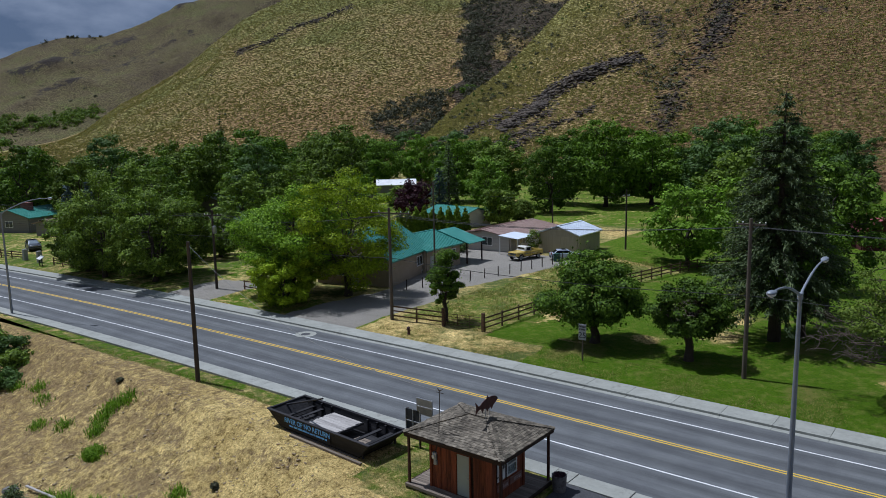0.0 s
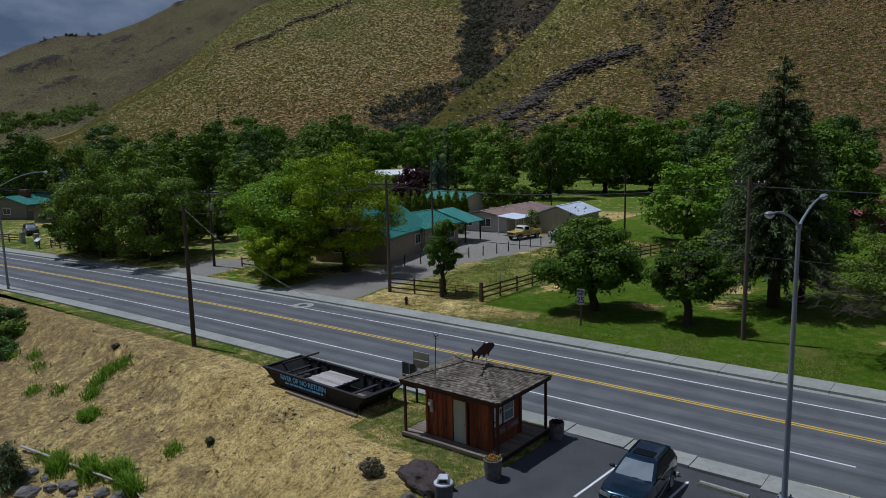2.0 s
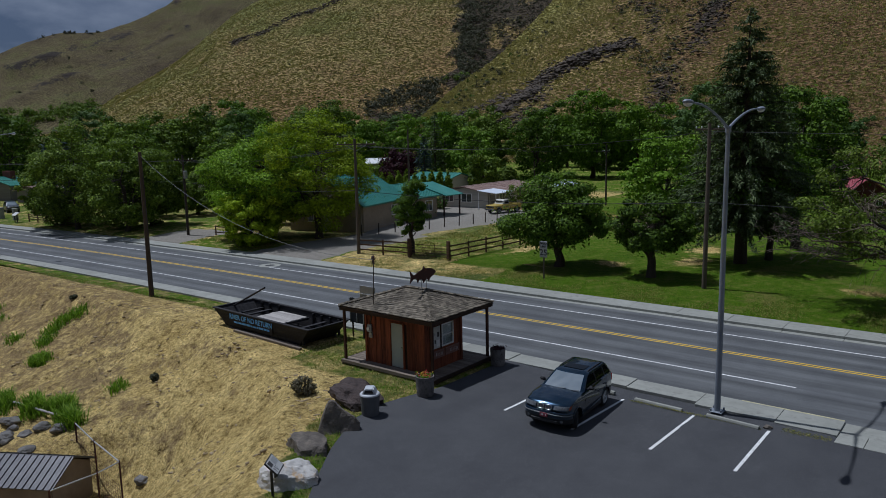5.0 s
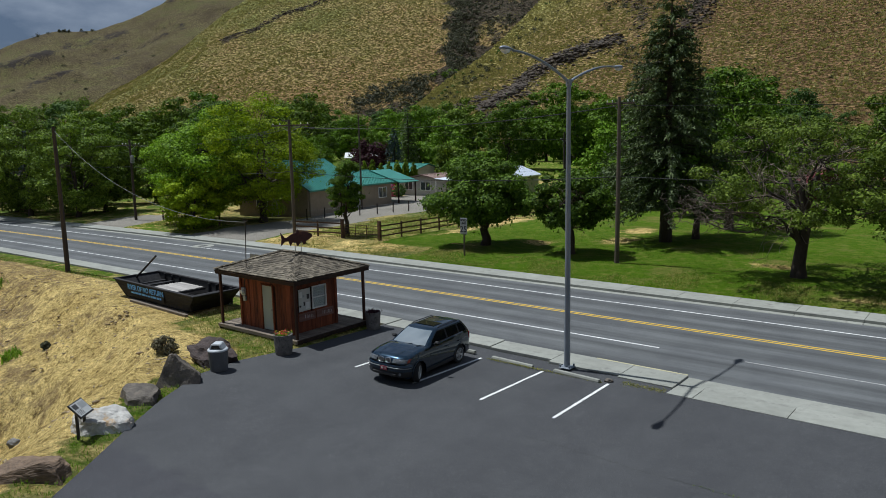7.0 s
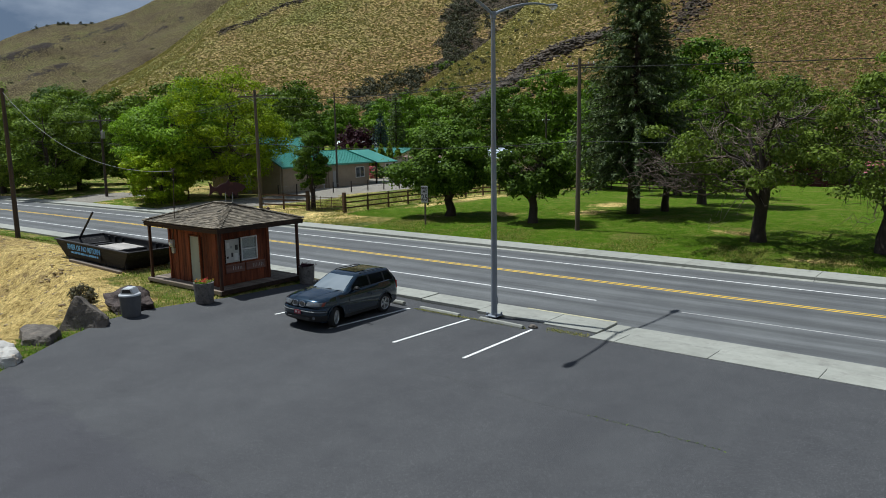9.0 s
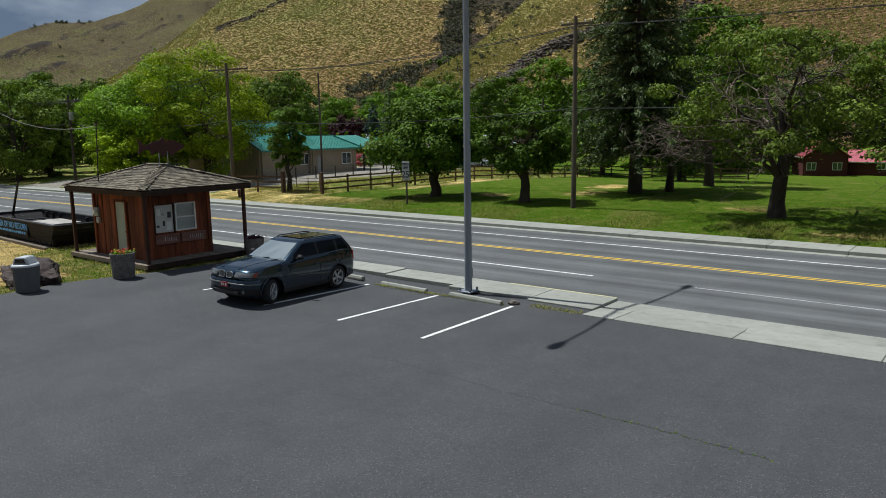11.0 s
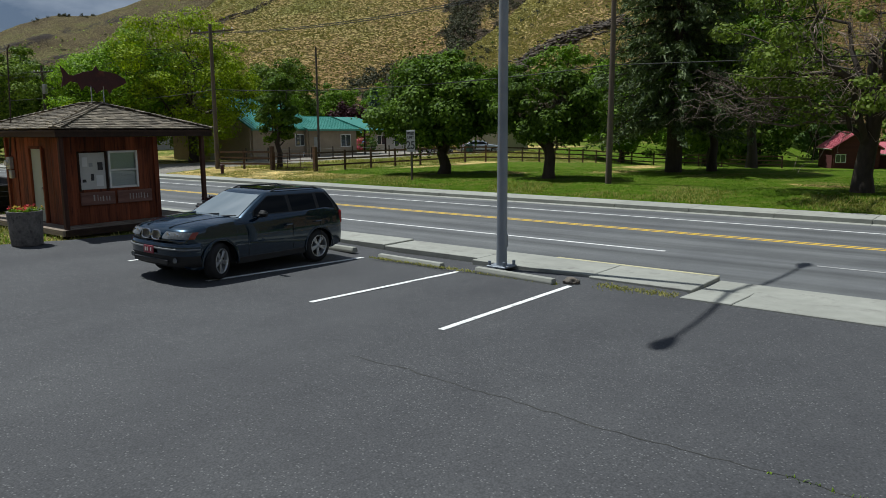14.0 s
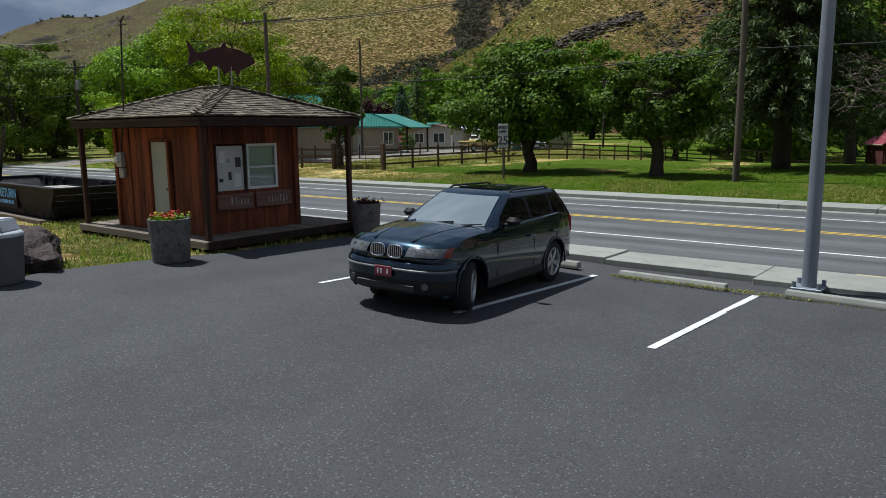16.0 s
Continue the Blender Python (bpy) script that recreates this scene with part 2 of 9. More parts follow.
def hill_material(name, green, tan, brown, rock):
    """A grazed slope: tufts in rows along the contours, greener above and browner below, with broken rock."""
    m, t, b = nodes_of(name)
    v = place_node(t)
    warp = t.nodes.new("ShaderNodeVectorMath")
    warp.operation = "MULTIPLY_ADD"
    wn = t.nodes.new("ShaderNodeTexNoise")
    wn.inputs["Scale"].default_value = 0.25
    link(t, v, wn.inputs["Vector"])
    link(t, wn.outputs["Color"], warp.inputs[0])
    warp.inputs[1].default_value = (1.6, 1.6, 1.1)
    link(t, v, warp.inputs[2])
    rows = t.nodes.new("ShaderNodeMapping")
    rows.inputs["Scale"].default_value = (0.50, 0.50, 1.05)
    link(t, warp.outputs[0], rows.inputs["Vector"])
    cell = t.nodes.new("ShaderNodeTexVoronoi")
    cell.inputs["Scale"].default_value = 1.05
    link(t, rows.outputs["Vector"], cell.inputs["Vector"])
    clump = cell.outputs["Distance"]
    tuft = noise_node(t, place_node(t, (1, 1, 2.0)), 0.55, 6, 0.8)
    big = noise_node(t, v, 0.014, 5, 0.6)
    mid = noise_node(t, v, 0.06, 6, 0.66)
    tone = math_node(t, "ADD", attr_node(t, "tone").outputs["Fac"], math_node(t, "ADD", math_node(t, "MULTIPLY", math_node(t, "SUBTRACT", big, 0.5), 1.5), math_node(t, "MULTIPLY", math_node(t, "SUBTRACT", mid, 0.5), 1.1)))
    grass = ramp_node(t, tone, [(0.15, green), (0.5, tan), (0.85, brown)])
    # paler crest grass, with its sunlit look put into the colour
    grass = mix_node(t, math_node(t, "MULTIPLY", attr_node(t, "pale").outputs["Fac"], 0.8), grass, (0.40, 0.385, 0.130))
    # bright tuft tops and the shade between tufts, multiplied into the grass colour
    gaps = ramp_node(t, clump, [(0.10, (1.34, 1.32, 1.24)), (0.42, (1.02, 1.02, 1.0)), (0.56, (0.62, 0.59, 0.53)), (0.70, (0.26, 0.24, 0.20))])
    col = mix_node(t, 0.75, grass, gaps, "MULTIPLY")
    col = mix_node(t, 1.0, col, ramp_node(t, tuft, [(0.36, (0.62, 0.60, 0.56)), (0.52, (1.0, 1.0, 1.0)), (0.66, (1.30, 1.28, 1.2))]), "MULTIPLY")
    bare = ramp_node(t, noise_node(t, v, 0.035, 8, 0.7), [(0.57, (0, 0, 0)), (0.68, (0.55, 0.55, 0.55))])
    col = mix_node(t, bare, col, tuple(c * 0.8 for c in brown))
    rag = math_node(t, "SUBTRACT", noise_node(t, v, 0.07, 9, 0.78), 0.53)
    mask = ramp_node(t, math_node(t, "ADD", attr_node(t, "stony").outputs["Fac"], math_node(t, "MULTIPLY", rag, 3.0)), [(0.42, (0, 0, 0)), (0.75, (0.9, 0.9, 0.9))])
    stone = ramp_node(t, noise_node(t, v, 0.5, 7, 0.75), [(0.35, tuple(c * 0.3 for c in rock)), (0.6, rock), (0.8, tuple(c * 1.8 for c in rock))])
    col = mix_node(t, mask, col, stone)
    link(t, col, b.inputs["Base Color"])
    b.inputs["Roughness"].default_value = 0.95
    b.inputs["Specular IOR Level"].default_value = 0.1
    bump_node(t, b, math_node(t, "SUBTRACT", tuft, clump), 1.0, 1.6)
    return m


def glass_material(name, tint=(0.03, 0.035, 0.04), rough=0.03):
    m, t, b = nodes_of(name)
    b.inputs["Base Color"].default_value = (*tint, 1)
    b.inputs["Roughness"].default_value = rough
    b.inputs["Specular IOR Level"].default_value = 0.8
    b.inputs["IOR"].default_value = 1.5
    return m


def wood(name, dark, light, rough=0.75, grain_axis=2, vary=0.4, bump=0.5, wear=None):
    """Sawn timber: grain drawn out along one axis, each board a little different."""
    s = [9.0, 9.0, 9.0]
    s[grain_axis] = 0.7
    return surface(name, dark, light, scale=2.2, rough=rough, bump=bump, grain=9, stretch=tuple(s), vary=vary, wear=wear, depth=0.006, spec=0.25)


M_ROAD, M_LOT, M_GROUND = road_material(), lot_material(), ground_material()
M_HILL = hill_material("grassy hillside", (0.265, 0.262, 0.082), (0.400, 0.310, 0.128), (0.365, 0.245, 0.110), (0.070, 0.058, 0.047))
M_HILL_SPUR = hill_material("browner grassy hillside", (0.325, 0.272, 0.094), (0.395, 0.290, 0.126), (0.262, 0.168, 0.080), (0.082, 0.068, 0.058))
# darker than the near slopes: cloud shade on the far hill is in these colours
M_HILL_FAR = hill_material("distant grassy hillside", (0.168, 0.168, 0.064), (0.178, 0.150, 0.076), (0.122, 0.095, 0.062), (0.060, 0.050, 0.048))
M_CONCRETE = surface("pavement concrete", (0.235, 0.238, 0.208), (0.325, 0.328, 0.290), scale=3, bump=0.25, grain=70, vary=0.14, wear=(0.21, 0.205, 0.185), depth=0.004)
M_WHITE_PAINT = surface("white road paint", (0.55, 0.55, 0.54), (0.78, 0.78, 0.76), scale=7, bump=0.2, grain=120, wear=(0.36, 0.36, 0.36), depth=0.003)
M_FADED_PAINT = surface("faded road paint", (0.20, 0.20, 0.20), (0.42, 0.42, 0.41), scale=9, bump=0.2, grain=120, wear=(0.13, 0.13, 0.13), depth=0.003)
M_YELLOW_PAINT = surface("yellow road paint", (0.58, 0.37, 0.025), (0.70, 0.46, 0.04), scale=7, bump=0.2, grain=120, wear=(0.50, 0.33, 0.06), depth=0.003)
M_BARK = surface("tree bark", (0.022, 0.016, 0.012), (0.072, 0.054, 0.041), scale=8, bump=0.9, grain=26, stretch=(1, 1, 0.25), depth=0.03)
M_DEADWOOD = surface("dead grey twigs", (0.20, 0.145, 0.118), (0.40, 0.315, 0.26), scale=8, bump=0.4)
M_POLE = surface("weathered pole timber", (0.060, 0.046, 0.035), (0.135, 0.107, 0.080), scale=3, bump=0.5, grain=14, stretch=(6, 6, 0.4), depth=0.01)
M_DARKPOLE = surface("creosoted pole timber", (0.028, 0.021, 0.017), (0.075, 0.055, 0.042), scale=3, bump=0.5, grain=14, stretch=(6, 6, 0.4), depth=0.01)
M_STEEL = surface("galvanised steel", (0.20, 0.225, 0.26), (0.28, 0.305, 0.345), scale=2, rough=0.5, metal=0.35, bump=0.08)
M_WIRE = surface("black cable", (0.02, 0.02, 0.02), (0.05, 0.05, 0.05), bump=0)
M_LEAF_DARK = leaf_material("dark maple leaves", (0.026, 0.054, 0.006), (0.142, 0.236, 0.018), 0.19)
M_LEAF_MID = leaf_material("green leaves", (0.040, 0.070, 0.009), (0.190, 0.270, 0.028), 0.2)
M_LEAF_WOOD = leaf_material("fresh green leaves", (0.056, 0.105, 0.008), (0.200, 0.330, 0.024), 0.22)
M_LEAF_LOCUST = leaf_material("thin locust leaves", (0.048, 0.080, 0.010), (0.200, 0.268, 0.036), 0.23)
M_LEAF_BRIGHT = leaf_material("bright green leaves", (0.068, 0.135, 0.008), (0.33, 0.53, 0.026), 0.24)
M_LEAF_YELLOW = leaf_material("yellow-green leaves", (0.095, 0.150, 0.004), (0.37, 0.47, 0.010), 0.26)
M_LEAF_LIME = leaf_material("lime green leaves", (0.17, 0.26, 0.006), (0.50, 0.64, 0.015), 0.27)
M_LEAF_GREY = leaf_material("grey-green leaves", (0.050, 0.092, 0.024), (0.115, 0.185, 0.048), 0.25)
M_LEAF_PLUM = leaf_material("purple plum leaves", (0.022, 0.008, 0.013), (0.062, 0.018, 0.026), 0.15)
M_NEEDLE = leaf_material("spruce needles", (0.034, 0.056, 0.022), (0.165, 0.210, 0.090), 0.15)
M_NEEDLE_BLUE = leaf_material("blue spruce needles", (0.035, 0.058, 0.058), (0.085, 0.125, 0.125), 0.08)

# ---------------------------------------------------------------- building helpers
def mesh_from(name, verts, faces, material, smooth=False):
    me = bpy.data.meshes.new(name)
    verts = np.asarray(verts, dtype=np.float32)
    if isinstance(faces, np.ndarray):
        n, k = faces.shape
        me.vertices.add(len(verts))
        me.vertices.foreach_set("co", verts.ravel())
        me.loops.add(n * k)
        me.polygons.add(n)
        me.loops.foreach_set("vertex_index", faces.ravel().astype(np.int32))
        me.polygons.foreach_set("loop_start", np.arange(0, n * k, k, dtype=np.int32))
        me.update(calc_edges=True)
    else:
        me.from_pydata([tuple(v) for v in verts], [], faces)
    for m in (material if isinstance(material, (list, tuple)) else [material]):
        me.materials.append(m)
    if smooth:
        me.polygons.foreach_set("use_smooth", [True] * len(me.polygons))
    return me


def add(name, me, parent=None, label="", at=None):
    ob = new(name, me)
    ob.parent = parent
    if at is not None:
        ob.matrix_local = at
    if label:
        ob["label"] = label
    return ob


def part(name, bm, material, parent, label="", smooth=False, at=None):
    """One mesh object out of a bmesh, under a thing or a part."""
    me = bpy.data.meshes.new(name)
    bmesh.ops.recalc_face_normals(bm, faces=bm.faces[:])
    bm.to_mesh(me)
    bm.free()
    me.materials.append(material)
    if smooth:
        me.polygons.foreach_set("use_smooth", [True] * len(me.polygons))
    return add(name, me, parent, label, at)


def thing(name, m, label, category, group="", kind=""):
    ob = new(name)
    ob.empty_display_size = 0.2
    ob.matrix_world = m
    return tagged(ob, label, category, group, kind)


def box(bm, x0, x1, y0, y1, z0, z1, bevel=0.0, m=None):
    """A box between two corners, with its edges taken off by bevel."""
    r = bmesh.ops.create_cube(bm, size=1.0)
    vs = r["verts"]
    bmesh.ops.transform(bm, matrix=Matrix.Translation(((x0 + x1) / 2, (y0 + y1) / 2, (z0 + z1) / 2)) @ Matrix.Diagonal((x1 - x0, y1 - y0, z1 - z0, 1)), verts=vs)
    if bevel:
        es = list({e for v in vs for e in v.link_edges})
        vs = [v for v in bmesh.ops.bevel(bm, geom=es, offset=bevel, segments=1, affect="EDGES", clamp_overlap=True)["verts"]]
    if m is not None:
        bmesh.ops.transform(bm, matrix=m, verts=vs)
    return bm


def boxes(*specs, bevel=0.0):
    bm = bmesh.new()
    for s in specs:
        box(bm, *s, bevel=bevel)
    return bm


def prism(bm, outline, y0, y1, m=None):
    """An outline in x and z pushed out from y0 to y1."""
    a = [bm.verts.new((x, y0, z)) for x, z in outline]
    b = [bm.verts.new((x, y1, z)) for x, z in outline]
    bm.faces.new(a)
    bm.faces.new(b[::-1])
    for i in range(len(a)):
        j = (i + 1) % len(a)
        bm.faces.new((a[j], a[i], b[i], b[j]))
    if m is not None:
        bmesh.ops.transform(bm, matrix=m, verts=a + b)
    return bm


def cyl(bm, p, q, r0, r1=None, n=12):
    """A round bar from p to q, its ends closed."""
    p, q = Vector(p), Vector(q)
    r1 = r0 if r1 is None else r1
    m = Matrix.Translation((p + q) / 2) @ (q - p).to_track_quat("Z", "Y").to_matrix().to_4x4()
    bmesh.ops.create_cone(bm, cap_ends=True, segments=n, radius1=r0, radius2=r1, depth=(q - p).length, matrix=m)
    return bm


def tube(points, radii, n=6):
    """Vertices and quads of a tapered pipe along points."""
    pts = np.asarray(points, float)
    d = np.gradient(pts, axis=0)
    d /= np.linalg.norm(d, axis=1)[:, None] + 1e-9
    up = np.where(np.abs(d[:, 2:3]) > 0.9, np.array([[1.0, 0, 0]]), np.array([[0, 0, 1.0]]))
    s = np.cross(d, up)
    s /= np.linalg.norm(s, axis=1)[:, None]
    u = np.cross(s, d)
    a = np.linspace(0, 2 * np.pi, n, endpoint=False)
    ring = pts[:, None, :] + np.asarray(radii, float)[:, None, None] * (np.cos(a)[None, :, None] * s[:, None, :] + np.sin(a)[None, :, None] * u[:, None, :])
    f = []
    for i in range(len(pts) - 1):
        for j in range(n):
            k = (j + 1) % n
            f.append((i * n + j, i * n + k, (i + 1) * n + k, (i + 1) * n + j))
    return ring.reshape(-1, 3), np.array(f)


def join(pieces):
    vs, fs, o = [], [], 0
    for v, f in pieces:
        vs.append(v)
        fs.append(f + o)
        o += len(v)
    return np.concatenate(vs), np.concatenate(fs)


def cable(name, points, r, material, label, category, sag=0.0, n=5):
    """A hanging wire through points, drooping between them."""
    pts = []
    for a, b in zip(points[:-1], points[1:]):
        for s in np.linspace(0, 1, 14, endpoint=False):
            p = np.array(a) * (1 - s) + np.array(b) * s
            p[2] -= sag * 4 * s * (1 - s)
            pts.append(p)
    pts.append(np.array(points[-1], float))
    v, f = tube(pts, [r] * len(pts), n)
    return tagged(add(name, mesh_from(name, v, f, material, True)), label, category)


# ---------------------------------------------------------------- the lie of the land
def bend(x):
    """How far the road swings south as it runs west."""
    w = np.clip(-28.0 - np.asarray(x, float), 0, None)
    return -0.00052 * np.minimum(w, 150) ** 2 - 0.156 * np.clip(w - 150, 0, None)


EDGE_X = np.array([-400, -80, -50, -34, -26, -20.5, -17.2, -14.6, -12.6, -9, -5, 2, 14, 60])
EDGE_Y = np.array([10, 26.5, 25.0, 24.2, 23.0, 20.6, 17.2, 13.8, 10.8, 6, 0, -9, -22, -60])


def bank_depth(x, y):
    """How far a point lies out over the brow of the river bank."""
    best = np.full(np.shape(x), 1e9)
    for i in range(len(EDGE_X) - 1):
        a, b = np.array([EDGE_X[i], EDGE_Y[i]], float), np.array([EDGE_X[i + 1], EDGE_Y[i + 1]], float)
        d = b - a
        s = np.clip(((x - a[0]) * d[0] + (y - a[1]) * d[1]) / (d @ d), 0, 1)
        best = np.minimum(best, np.hypot(x - a[0] - s * d[0], y - a[1] - s * d[1]))
    return np.where(y < np.interp(x, EDGE_X, EDGE_Y), best, -best)


def smooth(a, b, v):
    s = np.clip((v - a) / (b - a), 0, 1)
    return s * s * (3 - 2 * s)


LOT = [(-15.1, 29.1), (-15.1, 24.1), (-15.35, 23.0), (-15.75, 21.2), (-15.55, 19.4), (-14.4, 17.2), (-13.1, 15.3), (-11.6, 13.3), (-10.3, 11.5), (-8.0, 8.2), (-4.5, 3.0), (0, -5), (8, -14), (60, -40), (60, 28.1), (-0.9, 28.1), (-0.9, 28.6), (-1.3, 28.95), (-2.3, 29.1)]


def lot_z(x, y=26.0):
    """The lot rises gently towards the kiosk, and falls a little towards the road beside it."""
    x, y = np.asarray(x, float), np.asarray(y, float)
    return 0.035 * np.clip(-8.5 - x, 0, 7) + 0.022 * np.clip(26 - y, -3, 3) * np.clip((-3 - x) / 3, 0, 1)


def in_lot(x, y):
    inside = np.zeros(np.shape(x), bool)
    for (x0, y0), (x1, y1) in zip(LOT, LOT[1:] + LOT[:1]):
        hit = ((y0 > y) != (y1 > y)) & (x < (x1 - x0) * (y - y0) / (y1 - y0 + 1e-12) + x0)
        inside ^= hit
    return inside


def lot_edge(x, y):
    """Distance from the western edge of the parking lot."""
    best = np.full(np.shape(x), 1e9)
    for (x0, y0), (x1, y1) in zip(LOT[0:11], LOT[1:12]):
        s = np.clip(((x - x0) * (x1 - x0) + (y - y0) * (y1 - y0)) / ((x1 - x0) ** 2 + (y1 - y0) ** 2), 0, 1)
        best = np.minimum(best, np.hypot(x - x0 - s * (x1 - x0), y - y0 - s * (y1 - y0)))
    return best


def green_verge(x, y):
    """The watered strips of the river side: along the lot, round the kiosk and boat, along the pavement."""
    return (lot_edge(x, y) < 1.5) | ((x > -24.5) & (y > 22.6 - 0.12 * (x + 20)) & (y < 30)) | (y - bend(x) > 27.3)


def land(x, y):
    x, y = np.asarray(x, float), np.asarray(y, float)
    yb = y - bend(x)
    d = bank_depth(x, y)
    z = -0.56 * np.clip(d, 0, None) + 0.12
    z = np.where(d > 0, np.maximum(z, -5.0 - 0.02 * d), z)
    z = np.where(d > 0, -5.0 * (1 - np.exp(-np.clip(d, 0, None) * 0.56 / 4.2)) * 1.12 + 0.12, z)
    z = z + 0.12 * smooth(-25, -18, x) * np.clip(1 - d / 4, 0, 1)
    far = 0.10 + 0.24 * smooth(44.0, 49, yb) + 0.005 * np.clip(yb - 49, 0, 400)
    far = far - 0.052 * np.clip(yb - 66, 0, 66) * smooth(-42, -29, x)
    z = np.where(yb > 36, far, z)
    z = np.where(((yb > 29.2) | ((x > -6.5) & (yb > 27.6))) & (yb < 44.15), -0.35, z)
    # a terrace cut into the bank for the hut
    away = np.hypot(x + 27.4, (y - 13.2) * 1.1)
    z = np.where(yb < 29, np.minimum(z, -5.25 + 0.95 * np.clip(away - 3.4, 0, None)), z)
    z = np.where(lot_edge(x, y) < 0.75, np.minimum(z, lot_z(x, y) - 0.015), z)
    return np.where(in_lot(x, y), lot_z(x, y) - 0.12, z)


def land_z(x, y):
    return float(land(np.array([x]), np.array([y]))[0])


gx = np.unique(np.round(np.concatenate([np.linspace(-1500, -150, 28), np.arange(-140, -86, 3.0), np.arange(-86, 12, 0.5), np.arange(12, 60, 3.0), np.linspace(62, 1500, 25)]), 3))
gy = np.unique(np.round(np.concatenate([np.linspace(-600, -40, 14), np.arange(-30, 6, 1.5), np.arange(6, 30, 0.5), np.arange(30, 44, 1.4), np.arange(44.0, 60, 0.5), np.arange(60, 110, 1.0), np.arange(112, 320, 8.0), np.linspace(330, 1500, 16)]), 3))
GX, GY = np.meshgrid(gx, gy, indexing="ij")
GYB = np.where((GY > 27) & (GY < 46), GY + bend(GX), GY)
GZ = land(GX, GYB)
rough_z = np.array([noise.noise((x * 0.45, y * 0.45, 0.0)) * 0.20 + noise.noise((x * 1.1, y * 1.1, 4.0)) * 0.20 for x, y in zip(GX.ravel(), GYB.ravel())]).reshape(GX.shape)
GD = bank_depth(GX, GYB)
GZ = GZ + rough_z * np.where(GD > 0.3, 1.0, np.where(GYB - bend(GX) > 46, 0.25, 0.0))
nx, ny = len(gx), len(gy)
idx = np.arange(nx * ny).reshape(nx, ny)
faces = np.stack([idx[:-1, :-1], idx[1:, :-1], idx[1:, 1:], idx[:-1, 1:]], -1).reshape(-1, 4)
ground_mesh = mesh_from("ground", np.stack([GX, GYB, GZ], -1).reshape(-1, 3), faces, M_GROUND, True)
gyb = GYB - bend(GX)
# lawn east of the pasture fence, dry pasture inside it, a gravel yard and drive, straw on the bank
pasture_e = np.interp(GYB, [44, 49, 95, 140], [-33.6, -33.4, -31.0, -30])
lawn = ((gyb > 44) & (GX > pasture_e)) * 1.0
lawn = np.where((gyb > 44) & (GX < -44) & (GX > -72) & (gyb < 50), 0.55, lawn)
lawn = np.where((gyb > 44) & (gyb < 48.3) & (GX > -44) & (GX < -27), 0.42, lawn)
lawn = np.where((gyb > 44) & (GX < -72), 0.5, lawn)
lawn = np.where(GYB > 118, 0.6, lawn)
lawn = np.where((GYB > 88) & (GX > -48), 0.9, lawn)
yard_e = np.interp(GYB, [47, 53, 80, 100], [-46.5, -47.5, -43.5, -41])
gravel = ((GYB > 58) & (GYB < 86) & (GX < yard_e) & (GX > -62)) * 1.0
gravel = np.where((gyb > 43.8) & (GYB < 60) & (GX > -54.0 + (GYB - 46) * 0.12) & (GX < -44.6), 1.0, gravel)
gravel = np.where((gyb > 44) & (gyb < 52) & (GX < -66) & (GX > -74), 0.9, gravel)
verge = green_verge(GX, GYB) & (GD < 1.2)
dry = np.where(gyb < 29, np.where(verge, 0.30, 1.0), 0.0)
lawn = np.where((gyb < 29.3) & verge, np.where(gyb > 27.3, 0.52, 0.46), lawn)
dry = np.where((GX > -44) & (GX < pasture_e) & (GYB > 49) & (GYB < 88), 0.36, dry)
lawn = np.where((GX > -44) & (GX < pasture_e) & (GYB > 49) & (GYB < 88), 0.52, lawn)
dry = np.where((gyb > 44) & (gyb < 48.3) & (GX > -44) & (GX < -30), 0.5, dry)
for x0, y0, r0, r1 in ((-26.5, 50.6, 2.4, 0.7), (-21.5, 54.5, 2.2, 2.6), (-17.5, 64.5, 3.0, 4.0), (-29.5, 46.6, 3.0, 1.0), (2.5, 46.0, 2.6, 0.8), (-3.6, 53.0, 3.0, 1.6), (-16.6, 58.0, 2.6, 4.2), (-31.2, 66.0, 2.0, 9.0), (-31.5, 58.0, 1.6, 6.0)):
    worn = np.clip(1.25 - np.hypot((GX - x0) / r0, (GYB - y0) / r1), 0, 1)
    lawn, dry = np.where(gyb > 44, lawn - 0.45 * worn, lawn), np.where(gyb > 44, np.maximum(dry, 0.62 * worn), dry)
dirt = np.where(gyb < 29, 0.40 * smooth(2.0, 5.5, GD) * (GX < -28), 0.0)
for x0, y0, r0, r1 in ((-40.8, 22.3, 3.6, 1.5), (-37.3, 19.7, 4.6, 2.2), (-30.6, 18.8, 2.2, 1.0), (-29.5, 22.9, 2.4, 0.5), (-47.0, 19.6, 3.0, 1.2), (-53.0, 22.5, 4.0, 1.0)):
    dirt = np.maximum(dirt, 0.9 - np.hypot((GX - x0) / r0, (GYB - y0) / r1) * 0.55)
dirt = np.maximum(dirt, np.where(gyb < 29, np.interp(GX, [-60, -43, -37, -31], [0.72, 0.62, 0.34, 0.0]), 0))
zone = np.stack([lawn, gravel, dry, np.clip(dirt, 0, 1)], -1).reshape(-1, 4).astype(np.float32)
layer = ground_mesh.color_attributes.new("zone", "FLOAT_COLOR", "POINT")
layer.data.foreach_set("color", zone.ravel())
ground = tagged(add("ground", ground_mesh), "lawn, dry grass bank and gravel yard round the road", "ground", kind="structure")


